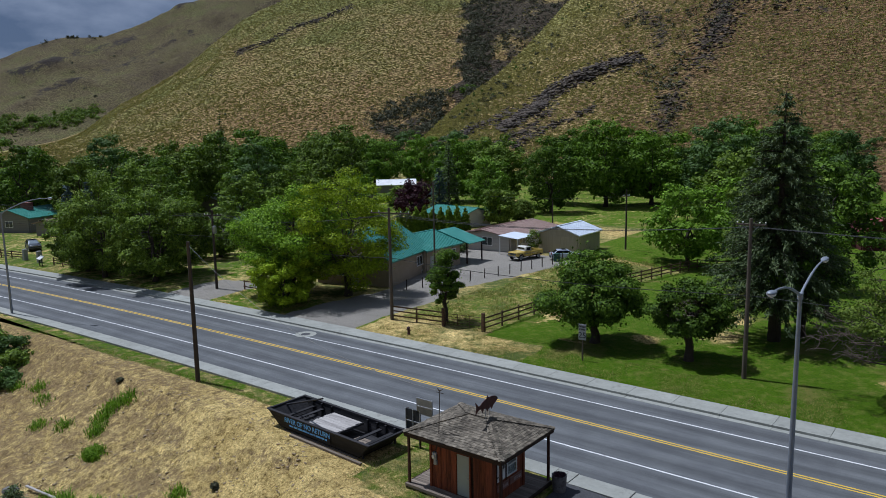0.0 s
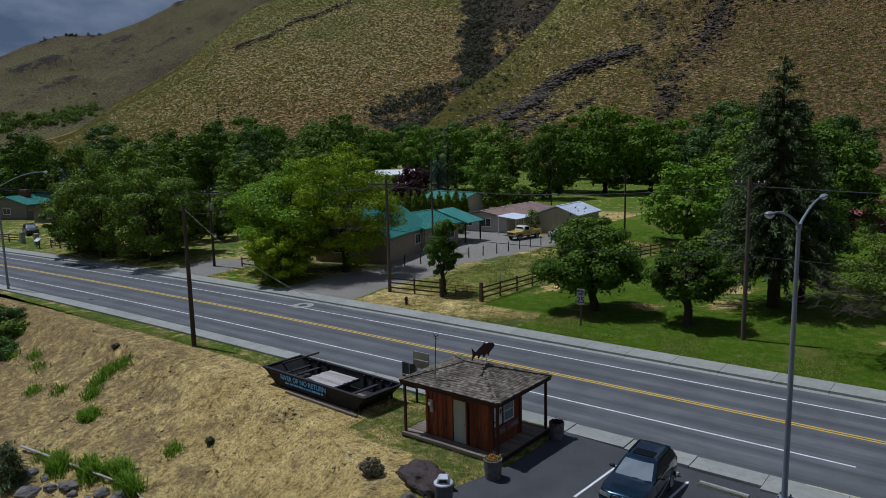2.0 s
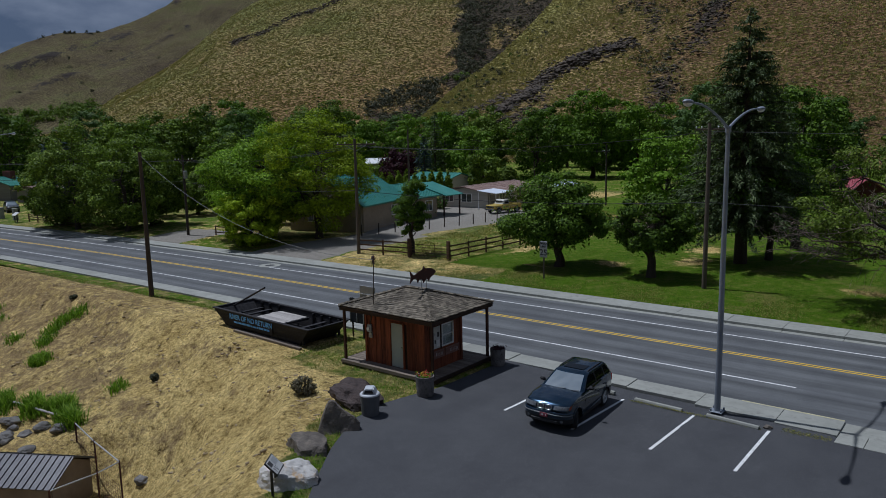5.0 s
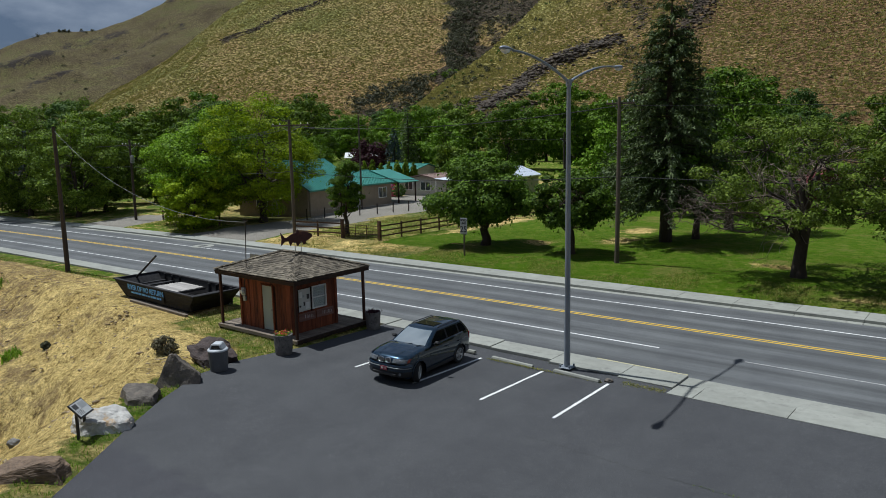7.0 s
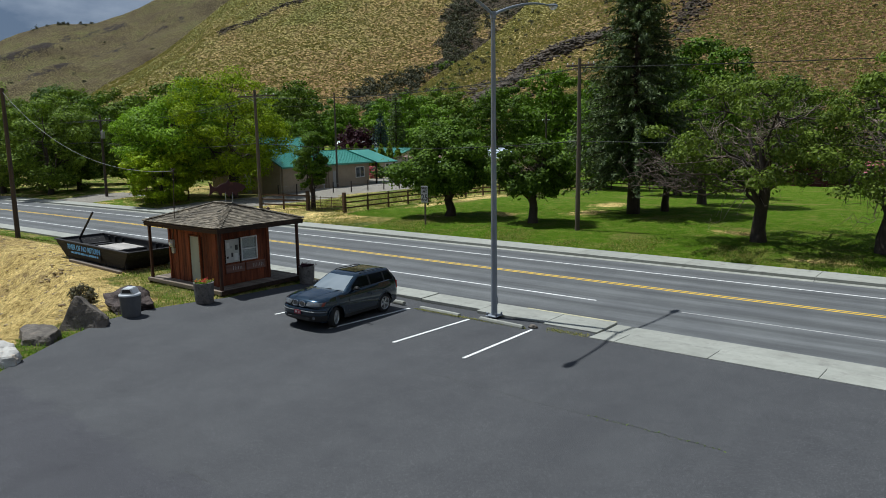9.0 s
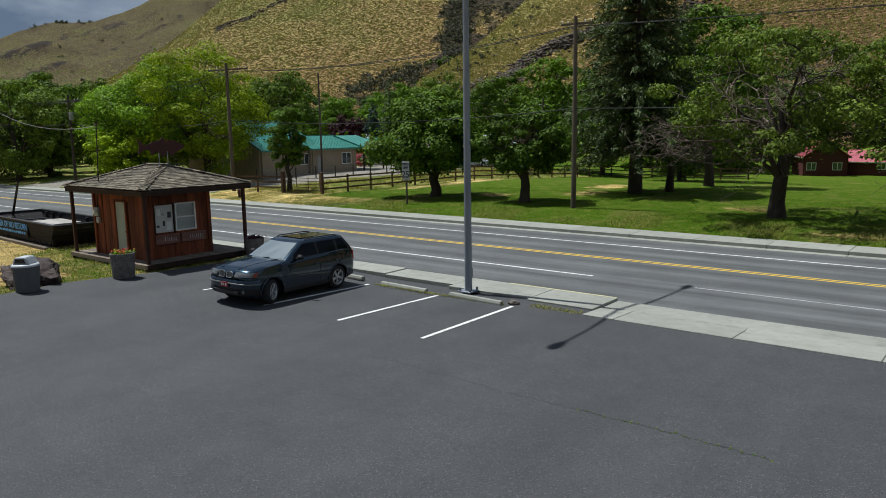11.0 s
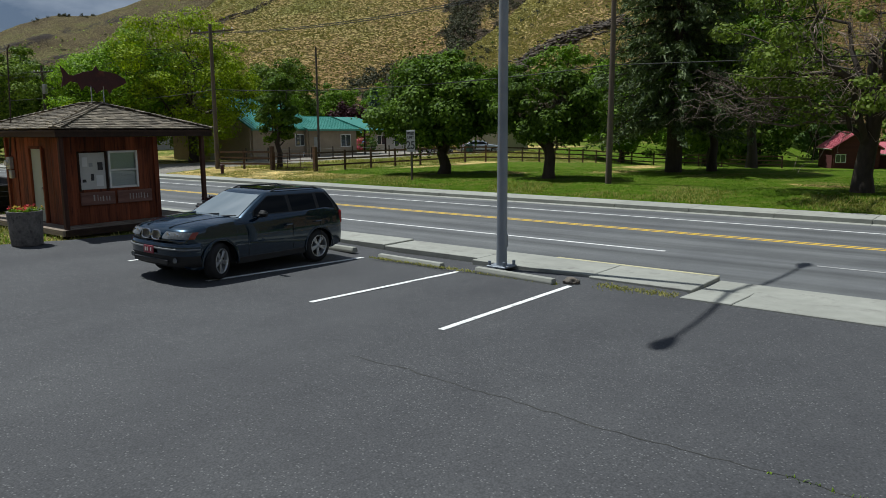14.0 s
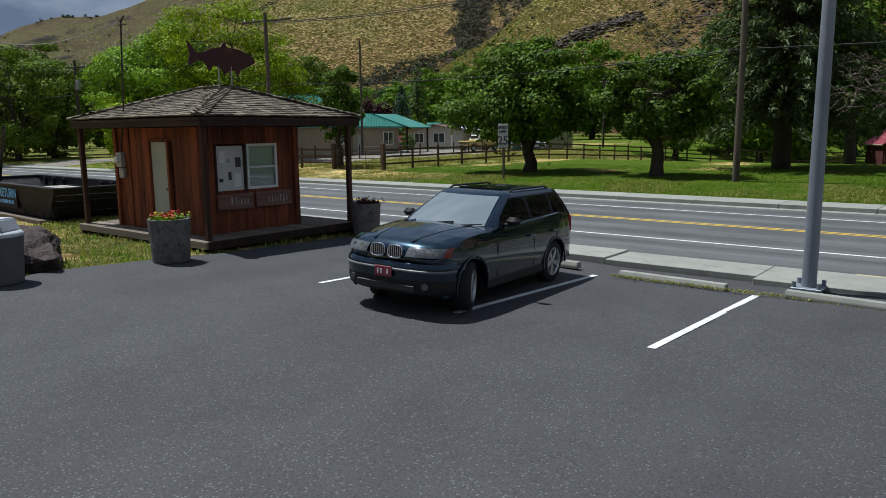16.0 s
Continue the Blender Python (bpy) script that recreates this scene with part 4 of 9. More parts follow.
def spruce(name, seed, at, h, r, label, needles, rows=46, per=9, sprays=26, trunk=0.3, clear=0.1, size=0.26):
    """A conifer: straight trunk, whorls of drooping boughs, each hung with sprays of needles."""
    rng = np.random.default_rng(seed)
    root = thing(name, at, label, "tree")
    wood_parts = [tube([(0, 0, -0.3), (0, 0, h * 0.3), (0.05, 0, h * 0.7), (0, 0, h)], [trunk * 1.25, trunk * 0.85, trunk * 0.45, 0.02], 9)]
    P, D = [], []
    for i in range(rows):
        u = (i + rng.random() * 0.5) / rows
        z = h * (clear + (1 - clear) * u)
        reach = r * (1 - u) ** 0.78 * (0.92 if u > 0.1 else 0.72) + 0.12
        for j in range(per if u < 0.8 else 6):
            ph = j * 2 * math.pi / per + i * 1.3 + rng.normal() * 0.25
            ln = reach * (0.62 + 0.5 * rng.random())
            d = np.array([math.cos(ph), math.sin(ph), 0.0])
            dip = 0.16 - 0.42 * (1 - u)
            a, b = np.array([0, 0, z]), np.array([0, 0, z]) + d * ln + np.array([0, 0, ln * dip])
            if i % 2 == 0 and u < 0.85:
                wood_parts.append(tube([a, (a + b) / 2 + np.array([0, 0, ln * 0.05]), b], [trunk * 0.16, trunk * 0.1, 0.01], 4))
            n = max(4, int(sprays * ln / r))
            s = 0.18 + 0.85 * rng.random(n)
            p = a + (b - a) * s[:, None] + rng.normal(size=(n, 3)) * 0.1 * (0.4 + ln * 0.16) + np.array([0, 0, 1]) * (0.18 * ln * s * (1 - s))[:, None]
            dd = d * 0.75 + rng.normal(size=(n, 3)) * 0.55 + np.array([0, 0, -0.12])
            P.append(p)
            D.append(dd)
    P, D = np.concatenate(P), np.concatenate(D)
    D /= np.linalg.norm(D, axis=1)[:, None]
    w = np.cross(D, rng.normal(size=D.shape) * 0.5 + np.array([0, 0, 1]))
    w /= np.linalg.norm(w, axis=1)[:, None] + 1e-9
    ln = size * (0.7 + 0.8 * rng.random(len(P)))[:, None]
    v = np.stack([P - D * ln * 0.5, P + w * ln * 0.2, P + D * ln - np.array([0, 0, 0.3]) * ln, P - w * ln * 0.2], 1).reshape(-1, 3)
    add("trunk", mesh_from("trunk", *join(wood_parts), M_BARK, True), root)
    add("crown", mesh_from("crown", v, np.arange(len(v)).reshape(-1, 4), needles), root)
    return root


def stand(x, y, dz=0.0, turn=0.0):
    return pose(x, y, land_z(x, y) + dz, 0, 0, turn)


tree("maple_tree", 11, stand(-24.7, 51.3), 7.3, 4.05, "dark green round-headed maple on the lawn", M_LEAF_DARK, 38000, 0.115, 0.34, 0.28, 26, 0.36, turn=20, heart=0.30, ragged=0.5)
tree("maple_tree", 12, stand(-16.9, 50.9), 6.0, 2.95, "dark green maple with bare dead branches in its head", M_LEAF_DARK, 22000, 0.115, 0.31, 0.36, 24, 0.34, bare=70, heart=0.28, ragged=0.5, twig=1.5)
tree("small_tree", 13, stand(-38.6, 49.7), 6.9, 1.75, "narrow dark tree beside the wooden gate", M_LEAF_DARK, 10000, 0.10, 0.2, 0.24, 14, 0.42, bare=10, ragged=1.3)
locust = tree("locust_tree", 14, stand(-1.5, 50.1), 10.2, 6.3, "spreading thin-leaved tree with dead inner branches", M_LEAF_LOCUST, 19000, 0.092, 0.36, 0.27, 40, 0.19, bare=50, heart=0.4, twig=1.3, squash=0.45)
tree("locust_tree", 15, stand(4.8, 49.5), 10.2, 6.0, "spreading thin-leaved tree on the lawn", M_LEAF_LOCUST, 22000, 0.092, 0.36, 0.22, 40, 0.19, bare=40, heart=0.4, twig=1.5, squash=0.45)
spruce("spruce_tree", 16, stand(-13.2, 59.6), 19.5, 6.5, "tall dark green spruce on the lawn", M_NEEDLE, 50, 13, 150, 0.42, 0.15, 0.22)
tree("lawn_tree", 17, stand(-11.8, 62.4), 9.0, 4.4, "dark tree with bare lower branches behind the spruce", M_LEAF_DARK, 9000, 0.14, 0.26, 0.34, 22, 0.34, bare=50, twig=2.0)
tree("big_tree", 18, stand(-11.6, 70.3), 15.0, 4.6, "tall dark green tree behind the spruce", M_LEAF_DARK, 11000, 0.16, 0.32, 0.3, 26, 0.3)
tree("walnut_tree", 21, stand(-54.2, 52.6), 12.6, 6.6, "tall thin yellow-green tree beside the drive", M_LEAF_YELLOW, 36000, 0.11, 0.36, 0.10, 38, 0.27, bare=24, squash=0.5)
tree("walnut_tree", 22, stand(-59.6, 49.6), 11.2, 7.0, "broad bright green tree beside the road", M_LEAF_BRIGHT, 50000, 0.12, 0.42, 0.13, 34, 0.31, squash=0.55)
tree("shrub", 23, stand(-56.6, 45.9), 6.0, 3.5, "large lime green shrub beside the pavement", M_LEAF_LIME, 22000, 0.115, 0.15, 0.0, 26, 0.32, category="shrub")

# a dead lower limb of the near locust, reaching out over the lawn in bare forks
rng = np.random.default_rng(140)
forks = []
for end in ((-5.2, -2.6, 4.6), (-6.4, -1.6, 3.8), (-4.4, -3.4, 3.4), (-6.0, -0.4, 4.9)):
    q = np.array(end)
    forks.append(limb(rng, (-0.3, -0.1, 2.9), q, 0.085, 0.022, 6, 0.06))
    for _ in range(15):
        a = np.array([-0.3, -0.1, 2.9]) * 0.5 + q * 0.5 + (q - np.array([-0.3, -0.1, 2.9])) * 0.5 * rng.random()
        b = a + np.array([-0.75, -0.1, 0.1]) * rng.uniform(0.4, 1.5) + rng.normal(size=3) * np.array([0.5, 0.6, 0.42])
        forks.append(limb(rng, a, b, 0.026, 0.009, 4, 0.10))
        for _ in range(4):
            m = a + (b - a) * rng.uniform(0.3, 1.0)
            forks.append(limb(rng, m, m + rng.normal(size=3) * 0.34 + np.array([-0.15, 0, 0.05]), 0.012, 0.005, 3, 0.12))
tagged(add("dead_limb", mesh_from("dead_limb", *join(forks), surface("dark dead twigs", (0.055, 0.040, 0.032), (0.175, 0.130, 0.105), scale=8, bump=0.4), True), locust, "bare dead lower limb with many forks"), kind="stuff")

# the row west of the drive, over the roadside
ROW = [(-95.0, 44.4, 9.8, 4.6, 31), (-89, 43.7, 12.0, 6.7, 32), (-80.5, 45.6, 11.6, 6.3, 33), (-82.5, 50.0, 9.5, 4.8, 34), (-93, 54, 12.5, 5.5, 35), (-66.5, 60.5, 10.0, 4.2, 36), (-88.5, 60.5, 6.5, 4.0, 37)]
for x, y, h, r, s in ROW:
    tree("roadside_tree", s, stand(x, y), h, r, "dense green tree of a roadside row", M_LEAF_MID, 24000, 0.14, 0.28, 0.04, 34, 0.26, group="roadside row")
# far trees: five grown once, then repeated in other sizes and turns
KINDS = [tree("valley_tree", 41, stand(-145, 92), 17, 8.2, "tall green tree of the valley wood", M_LEAF_MID, 9500, 0.31, 0.4, 0.06, 30, 0.29, group="valley wood", twigs_each=0),
         tree("valley_tree", 42, stand(-137, 106), 18.6, 8.2, "tall dark green tree of the valley wood", M_LEAF_DARK, 9500, 0.31, 0.4, 0.08, 32, 0.28, group="valley wood", twigs_each=0),
         tree("valley_tree", 43, stand(-109, 144), 15.6, 7.4, "rounded fresh green tree of the valley wood", M_LEAF_WOOD, 9500, 0.31, 0.4, 0.05, 28, 0.3, group="valley wood", twigs_each=0),
         tree("valley_tree", 44, stand(-92, 138), 16, 6.8, "tall green tree of the valley wood", M_LEAF_MID, 9500, 0.31, 0.4, 0.04, 26, 0.31, group="valley wood", twigs_each=0),
         tree("valley_tree", 45, stand(-27, 166), 19, 7.6, "tall grey-green tree of the valley wood", M_LEAF_GREY, 9500, 0.31, 0.4, 0.06, 32, 0.29, group="valley wood", twigs_each=0)]
SPOTS_WEST = [(1, -160, 63, 1.0), (0, -150, 70, 0.85), (0, -122, 116, 1.0), (3, -139, 84, 0.95), (1, -128, 98, 1.0), (4, -118, 90, 0.8), (2, -104, 104, 0.62), (3, -101, 74, 0.72), (0, -113, 62, 0.8), (1, -125, 70, 0.85), (0, -104, 88, 0.75), (3, -150, 104, 1.1), (4, -166, 84, 1.0)]
SPOTS_MID = [(2, -166, 178, 1.0), (2, -156, 186, 1.05), (3, -146, 190, 0.95), (1, -75.6, 133, 0.8), (2, -71, 149, 1.2), (2, -64, 158, 1.12), (3, -58, 172, 1.0), (1, -83, 150, 0.9), (3, -100, 146, 1.0), (4, -52, 160, 0.9), (0, -46, 170, 1.0), (1, -139, 134, 1.1), (0, -140, 128, 1.15), (2, -88, 128, 0.75)]
SPOTS_EAST = [(2, -32.6, 94, 0.74), (3, -19.5, 86, 0.98), (4, -34, 152, 0.95), (2, -27, 106, 0.85), (0, -34, 118, 0.9), (1, 9, 137, 0.95), (1, 6, 122, 1.0), (4, 14, 112, 1.0), (4, -40, 132, 0.95), (1, -30, 140, 1.05), (0, -10, 172, 1.1), (3, 17, 84, 0.8), (2, 5, 158, 1.1), (1, -40, 150, 1.0), (0, 22, 100, 1.0)]
for n, (k, x, y, s) in enumerate(SPOTS_WEST + SPOTS_MID + SPOTS_EAST):
    copy_thing(KINDS[k], stand(x, y, 0, n * 77 % 360) @ Matrix.Diagonal((s * (0.94 + 0.05 * (n % 4)), s, s * (0.95 + 0.04 * (n % 3)), 1)))
rng = np.random.default_rng(5)
for n in range(62):
    # the wood closes the valley at the foot of the hills
    a = radians(38.46 - rng.uniform(-36, 38))
    d = rng.uniform(185, 290)
    x, y, s = 2 - math.sin(a) * d, 6 + math.cos(a) * d, rng.uniform(0.75, 1.05)
    if abs((x - 1) * 0.747 + y * 0.665) < 9 and d < 214:
        continue  # the gap over the white roof
    copy_thing(KINDS[n % 5], stand(x, y, 0, n * 131 % 360) @ Matrix.Diagonal((s, s, s * 0.95, 1)))
for x, y, h, r, seed in ((-110.9, 49.8, 10.6, 2.7, 51), (-112.5, 53.6, 10.8, 2.9, 52), (-90.6, 114.0, 10.2, 3.3, 53)):
    spruce("blue_spruce", seed, stand(x, y), h, r, "blue-grey spruce among green trees", M_NEEDLE_BLUE, 26, 8, 22, 0.2, 0.02, 0.42)
spruce("spruce_tree", 54, stand(-99, 128), 15.5, 3.8, "dark spruce at the edge of the wood", M_NEEDLE, 30, 8, 22, 0.25, 0.04, 0.42)
spruce("spruce_tree", 55, stand(-224, 156), 27, 2.2, "thin dark conifer rising over the wood", M_NEEDLE, 30, 7, 16, 0.25, 0.05, 0.5)
tree("plum_tree", 56, stand(-96.2, 112.6), 7.8, 4.5, "dark purple plum tree", M_LEAF_PLUM, 6000, 0.24, 0.2, 0.1, 14, 0.42)
tree("round_shrub", 59, stand(-117, 131), 4.6, 4.4, "spreading green shrub in front of a white roof", M_LEAF_MID, 5000, 0.24, 0.2, 0.02, 14, 0.42, category="shrub")
tree("round_shrub", 57, stand(-74, 111), 7.2, 3.6, "rounded green shrub behind the long house", M_LEAF_MID, 5000, 0.22, 0.2, 0.03, 12, 0.46, category="shrub")
tree("round_shrub", 58, stand(-72.5, 117), 4.4, 2.2, "clipped round green shrub", M_LEAF_MID, 3500, 0.18, 0.15, 0.02, 10, 0.5, category="shrub")

hill("hill_back", 70, 300, 420, 900, [(70, 11), (110, 9), (180, 12), (240, 10), (300, 5)], M_HILL_FAR, "grassy hills closing the valley behind the river", None, 1.6, 11.0, 160, 40)
M_TUFT = leaf_material("dry bunch grass", (0.20, 0.18, 0.066), (0.50, 0.42, 0.18), 0.25)
M_SAGE = leaf_material("dark hillside brush", (0.040, 0.044, 0.026), (0.135, 0.135, 0.078), 0.08)
M_SAGE_GREEN = leaf_material("green hillside brush", (0.045, 0.085, 0.014), (0.11, 0.18, 0.03), 0.15)
M_CRAG = surface("dark basalt crag", (0.020, 0.015, 0.011), (0.115, 0.084, 0.056), scale=0.6, bump=1.0, grain=1.5, depth=0.4)


def on_hill(rng, data, count, a0, a1, u0, u1, weight=None):
    """Random places on a hillside, by its own grid."""
    A, U, X, Y, Z, st = data
    ok = (A[:-1, :-1] > a0) & (A[:-1, :-1] < a1) & (U[:-1, :-1] > u0) & (U[:-1, :-1] < u1)
    w = ok * (1.0 if weight is None else weight(A, U, Z, st)[:-1, :-1])
    w = (w * (U[:-1, :-1] + 1.2)).ravel()
    k = rng.choice(w.size, count, p=w / w.sum())
    i, j = np.unravel_index(k, ok.shape)
    f, g = rng.random(count), rng.random(count)
    def at(v):
        return v[i, j] * (1 - f) * (1 - g) + v[i + 1, j] * f * (1 - g) + v[i, j + 1] * (1 - f) * g + v[i + 1, j + 1] * f * g
    return np.stack([at(X), at(Y), at(Z)], -1)


def tufts(rng, p, w, h):
    """Crossed upright blades, one small clump a place."""
    n = len(p)
    out = []
    a = rng.random(n) * np.pi
    s = (0.6 + 0.9 * rng.random(n))[:, None]
    for k in (0, np.pi / 2):
        d = np.stack([np.cos(a + k), np.sin(a + k), np.zeros(n)], -1) * w * s
        up = np.array([0, 0, h]) * s
        lean = rng.normal(size=(n, 3)) * h * 0.2
        out.append(np.stack([p - d * 0.7 - np.array([0, 0, 0.15 * h]), p + d * 0.7 - np.array([0, 0, 0.15 * h]), p + d + up + lean, p - d + up * 0.9 + lean], 1))
    v = np.stack(out, 1).reshape(-1, 3)
    return v, np.arange(len(v)).reshape(-1, 4)


def brush(rng, p, r, per, size):
    c = np.repeat(p, 3, 0) + rng.normal(size=(len(p) * 3, 3)) * r * 0.5 * np.array([1, 1, 0.5]) + np.array([0, 0, r * 0.35])
    return leaves(rng, c, np.full(len(c), r * 0.6), per * len(p), size)


def crags(rng, p, r):
    """Broken angular rocks, heads only, joined."""
    bm = bmesh.new()
    bmesh.ops.create_icosphere(bm, subdivisions=1, radius=1.0)
    base = np.array([tuple(v.co) for v in bm.verts])
    tri = np.array([[v.index for v in f.verts] for f in bm.faces])
    bm.free()
    pieces = []
    for q in p:
        s = r * rng.uniform(0.4, 1.5) * np.array([1.7, 0.9, 0.6]) * rng.uniform(0.6, 1.4, 3)
        v = base * s * rng.uniform(0.55, 1.3, (len(base), 1))
        a = rng.random() * 6.3
        v = np.stack([v[:, 0] * math.cos(a) - v[:, 1] * math.sin(a), v[:, 0] * math.sin(a) + v[:, 1] * math.cos(a), v[:, 2]], -1) + q
        pieces.append((v, tri))
    return join(pieces)


def rise(data):
    """The elevation of a hillside's own grid."""
    return np.degrees(np.arctan2(data[4] - 16, np.hypot(data[2] - 2, data[3] - 6)))


def spur_edge(e):
    """Where the crest of the spur stands at an elevation."""
    return np.interp(e, [q[1] for q in SPUR], [q[0] for q in SPUR])


def grow(name, data, count, keep, r, per, size, material, label):
    e = rise(data)
    P = on_hill(rng, data, count, -90, 90, -0.1, 1.0, lambda A, U, Z, st: keep(A, e, U, st) + 1e-9)
    tagged(add(name, mesh_from(name, *brush(rng, P, r, per, size), material)), label, "shrub", kind="stuff")


rng = np.random.default_rng(77)
for data, a0, a1, n in ((HILL_A, -33, 7, 42000), (HILL_B, -3, 34, 36000)):
    P = on_hill(rng, data, n, a0, a1, 0.02, 1.0, lambda A, U, Z, st: np.clip(1 - st, 0.08, 1))
    tagged(add("bunch_grass", mesh_from("bunch_grass", *tufts(rng, P, 0.6, 0.36), M_TUFT)), "tufts of dry bunch grass all over the hillside", "grass", kind="stuff")
grow("hill_brush", HILL_A, 620, lambda A, e, U, st: (gully(A, e) > 0.35) * np.exp(-((A - 1.3 - 0.10 * e) / 1.0) ** 2) * np.interp(e, [3, 4.5, 7, 9, 11], [0.5, 1, 1, 0.7, 0.5]), 1.9, 46, 0.45, M_SAGE, "dark brush crowding the side of the gully")
grow("hill_brush", HILL_A, 1100, lambda A, e, U, st: (gully(A, e) > 0.6) * (e > 3.5) * (A < 11) * (A > 1.2), 1.5, 38, 0.40, M_SAGE, "dark scrub over broken rock in the gully head")
grow("hill_brush", HILL_A, 460, lambda A, e, U, st: seam(A, e, [(-6.0, 1.6), (-4.6, 2.0), (-2.4, 2.6), (-0.6, 3.0)], 0.9) + seam(A, e, [(-4.6, 0.2), (-2.6, 0.2), (-0.6, 2.0)], 1.1), 1.9, 44, 0.42, M_SAGE, "dark brush at the mouth of the gully")
grow("hill_brush", HILL_A, 26, lambda A, e, U, st: (A > -33) * (A < -3) * (st < 0.3) * (e > 0.5), 1.0, 36, 0.3, M_SAGE, "scattered dark bushes on the hillside")
grow("hill_brush", HILL_B, 60, lambda A, e, U, st: np.exp(-((A - spur_edge(e) - 2.2) / 1.0) ** 2) * (e > 1.0), 1.5, 50, 0.36, M_SAGE, "dark bushes along the crest of the spur")
grow("hill_brush", HILL_B, 24, lambda A, e, U, st: np.exp(-((A - spur_edge(e) - 1.6) / 0.8) ** 2) * (e > 0.5), 1.2, 50, 0.34, M_SAGE_GREEN, "green bushes along the crest of the spur")
grow("hill_brush", HILL_B, 90, lambda A, e, U, st: seam(A, e, [(15.3, 4.7), (17.3, 5.4)], 1.3) + seam(A, e, [(16.1, 3.4), (17.8, 2.4), (17.0, 0.6)], 1.1) + 0.8 * seam(A, e, [(13.5, 8.6), (17.5, 7.8), (20.5, 9.0)], 1.2), 1.8, 50, 0.4, M_SAGE, "dark bushes in the stony hollow of the spur")
grow("hill_brush", HILL_B, 130, lambda A, e, U, st: (A > -1) * (A < 34) * 0.4 + (st > 0.5), 0.9, 36, 0.3, M_SAGE, "small dark bushes scattered over the spur")
grow("green_shrub", HILL_A, 5, lambda A, e, U, st: np.exp(-((A - 1.35) / 0.5) ** 2 - ((e - 3.7) / 0.25) ** 2), 2.6, 120, 0.42, M_LEAF_WOOD, "fresh green shrub at the foot of the gully")
grow("valley_brush", HILL_F, 210, lambda A, e, U, st: seam(A, e, [(-33, 1.2), (-30, 1.3), (-27.5, 1.7), (-25.5, 2.3)], 0.6), 4.5, 60, 1.0, M_LEAF_MID, "distant green trees climbing the side valley")
P = on_hill(rng, HILL_A, 500, -48, -26, -0.1, 0.12)
tagged(add("valley_brush", mesh_from("valley_brush", *brush(rng, P, 5.0, 60, 1.0), M_LEAF_MID)), "distant green trees along the valley floor", "trees", kind="stuff")
P = np.concatenate([on_hill(rng, HILL_F, 24, -34, -14, 0.1, 0.9), on_hill(rng, HILL_F, 22, -28.4, -24.5, 0.975, 1.0)])
tagged(add("hill_brush", mesh_from("hill_brush", *brush(rng, P, 3.0, 30, 0.9), M_SAGE)), "dark bushes dotted over the distant hill", "shrub", kind="stuff")
eb, ea = rise(HILL_B), rise(HILL_A)
ledge_w = lambda A: sum(seam(A, eb, q, 0.35) for q in LEDGES)
P = on_hill(rng, HILL_B, 1000, -4, 16, -0.1, 1.0, lambda A, U, Z, st: seam(A, eb, CLIFF, 0.5) ** 0.7 + 1e-9)
tagged(add("crags", mesh_from("crags", *crags(rng, P, 1.0), M_CRAG)), "dark basalt cliff breaking out of the spur", "rock", kind="stuff")
P = np.concatenate([on_hill(rng, HILL_B, 1300, -4, 14, -0.1, 1.0, lambda A, U, Z, st: ledge_w(A) + 0.7 * seam(A, eb, CLIFF, 0.9) + 1e-9), on_hill(rng, HILL_B, 700, 12, 26, 0.0, 1.0, lambda A, U, Z, st: (st > 0.35) * st ** 2 + 1e-9), on_hill(rng, HILL_A, 420, -17, -6, 0.0, 1.0, lambda A, U, Z, st: (st > 0.45) * st ** 2 + 1e-9), on_hill(rng, HILL_A, 500, 2, 11, 0.0, 1.0, lambda A, U, Z, st: (gully(A, ea) > 0.5) * (ea > 6) + 1e-9)])
tagged(add("crags", mesh_from("crags", *crags(rng, P, 0.7), M_CRAG)), "broken dark rock outcrops on the hillside", "rock", kind="stuff")

# ---------------------------------------------------------------- the kiosk
M_REDWOOD = wood("red-stained boards", (0.052, 0.016, 0.009), (0.275, 0.076, 0.031), vary=0.65, wear=(0.030, 0.012, 0.009))
M_DARKWOOD = wood("dark stained timber", (0.018, 0.011, 0.008), (0.055, 0.032, 0.021), grain_axis=0, vary=0.3)
M_POSTWOOD = wood("brown stained posts", (0.026, 0.012, 0.009), (0.085, 0.040, 0.027), vary=0.3)
M_NAMEBOARD = wood("faded red name board", (0.10, 0.050, 0.040), (0.25, 0.135, 0.105), grain_axis=1, vary=0.3)
M_GREYWOOD = wood("weathered deck boards", (0.105, 0.082, 0.064), (0.25, 0.205, 0.16), grain_axis=0, vary=0.45)
M_SHINGLE = surface("weathered cedar shingle", (0.046, 0.038, 0.028), (0.205, 0.176, 0.132), scale=5, bump=0.9, grain=30, vary=0.95, depth=0.008, spec=0.2)
M_DOORPAINT = surface("pale grey-green door paint", (0.33, 0.36, 0.32), (0.41, 0.44, 0.39), scale=2, rough=0.6, bump=0.05)
M_WHITEPAINT = surface("white paint", (0.68, 0.68, 0.66), (0.80, 0.80, 0.78), scale=3, rough=0.55, bump=0.05)
M_PAPER = surface("pinned paper", (0.50, 0.50, 0.47), (0.64, 0.63, 0.60), scale=3, bump=0.05)
M_WORN = surface("worn pale lettering", (0.24, 0.19, 0.17), (0.50, 0.45, 0.41), scale=20, bump=0)
M_INK = surface("dark print", (0.03, 0.03, 0.035), (0.09, 0.085, 0.085), scale=9, bump=0)
M_RUST = surface("rusty steel sheet", (0.030, 0.010, 0.011), (0.075, 0.022, 0.020), scale=5, rough=0.7, bump=0.3, grain=40, wear=(0.11, 0.035, 0.02))
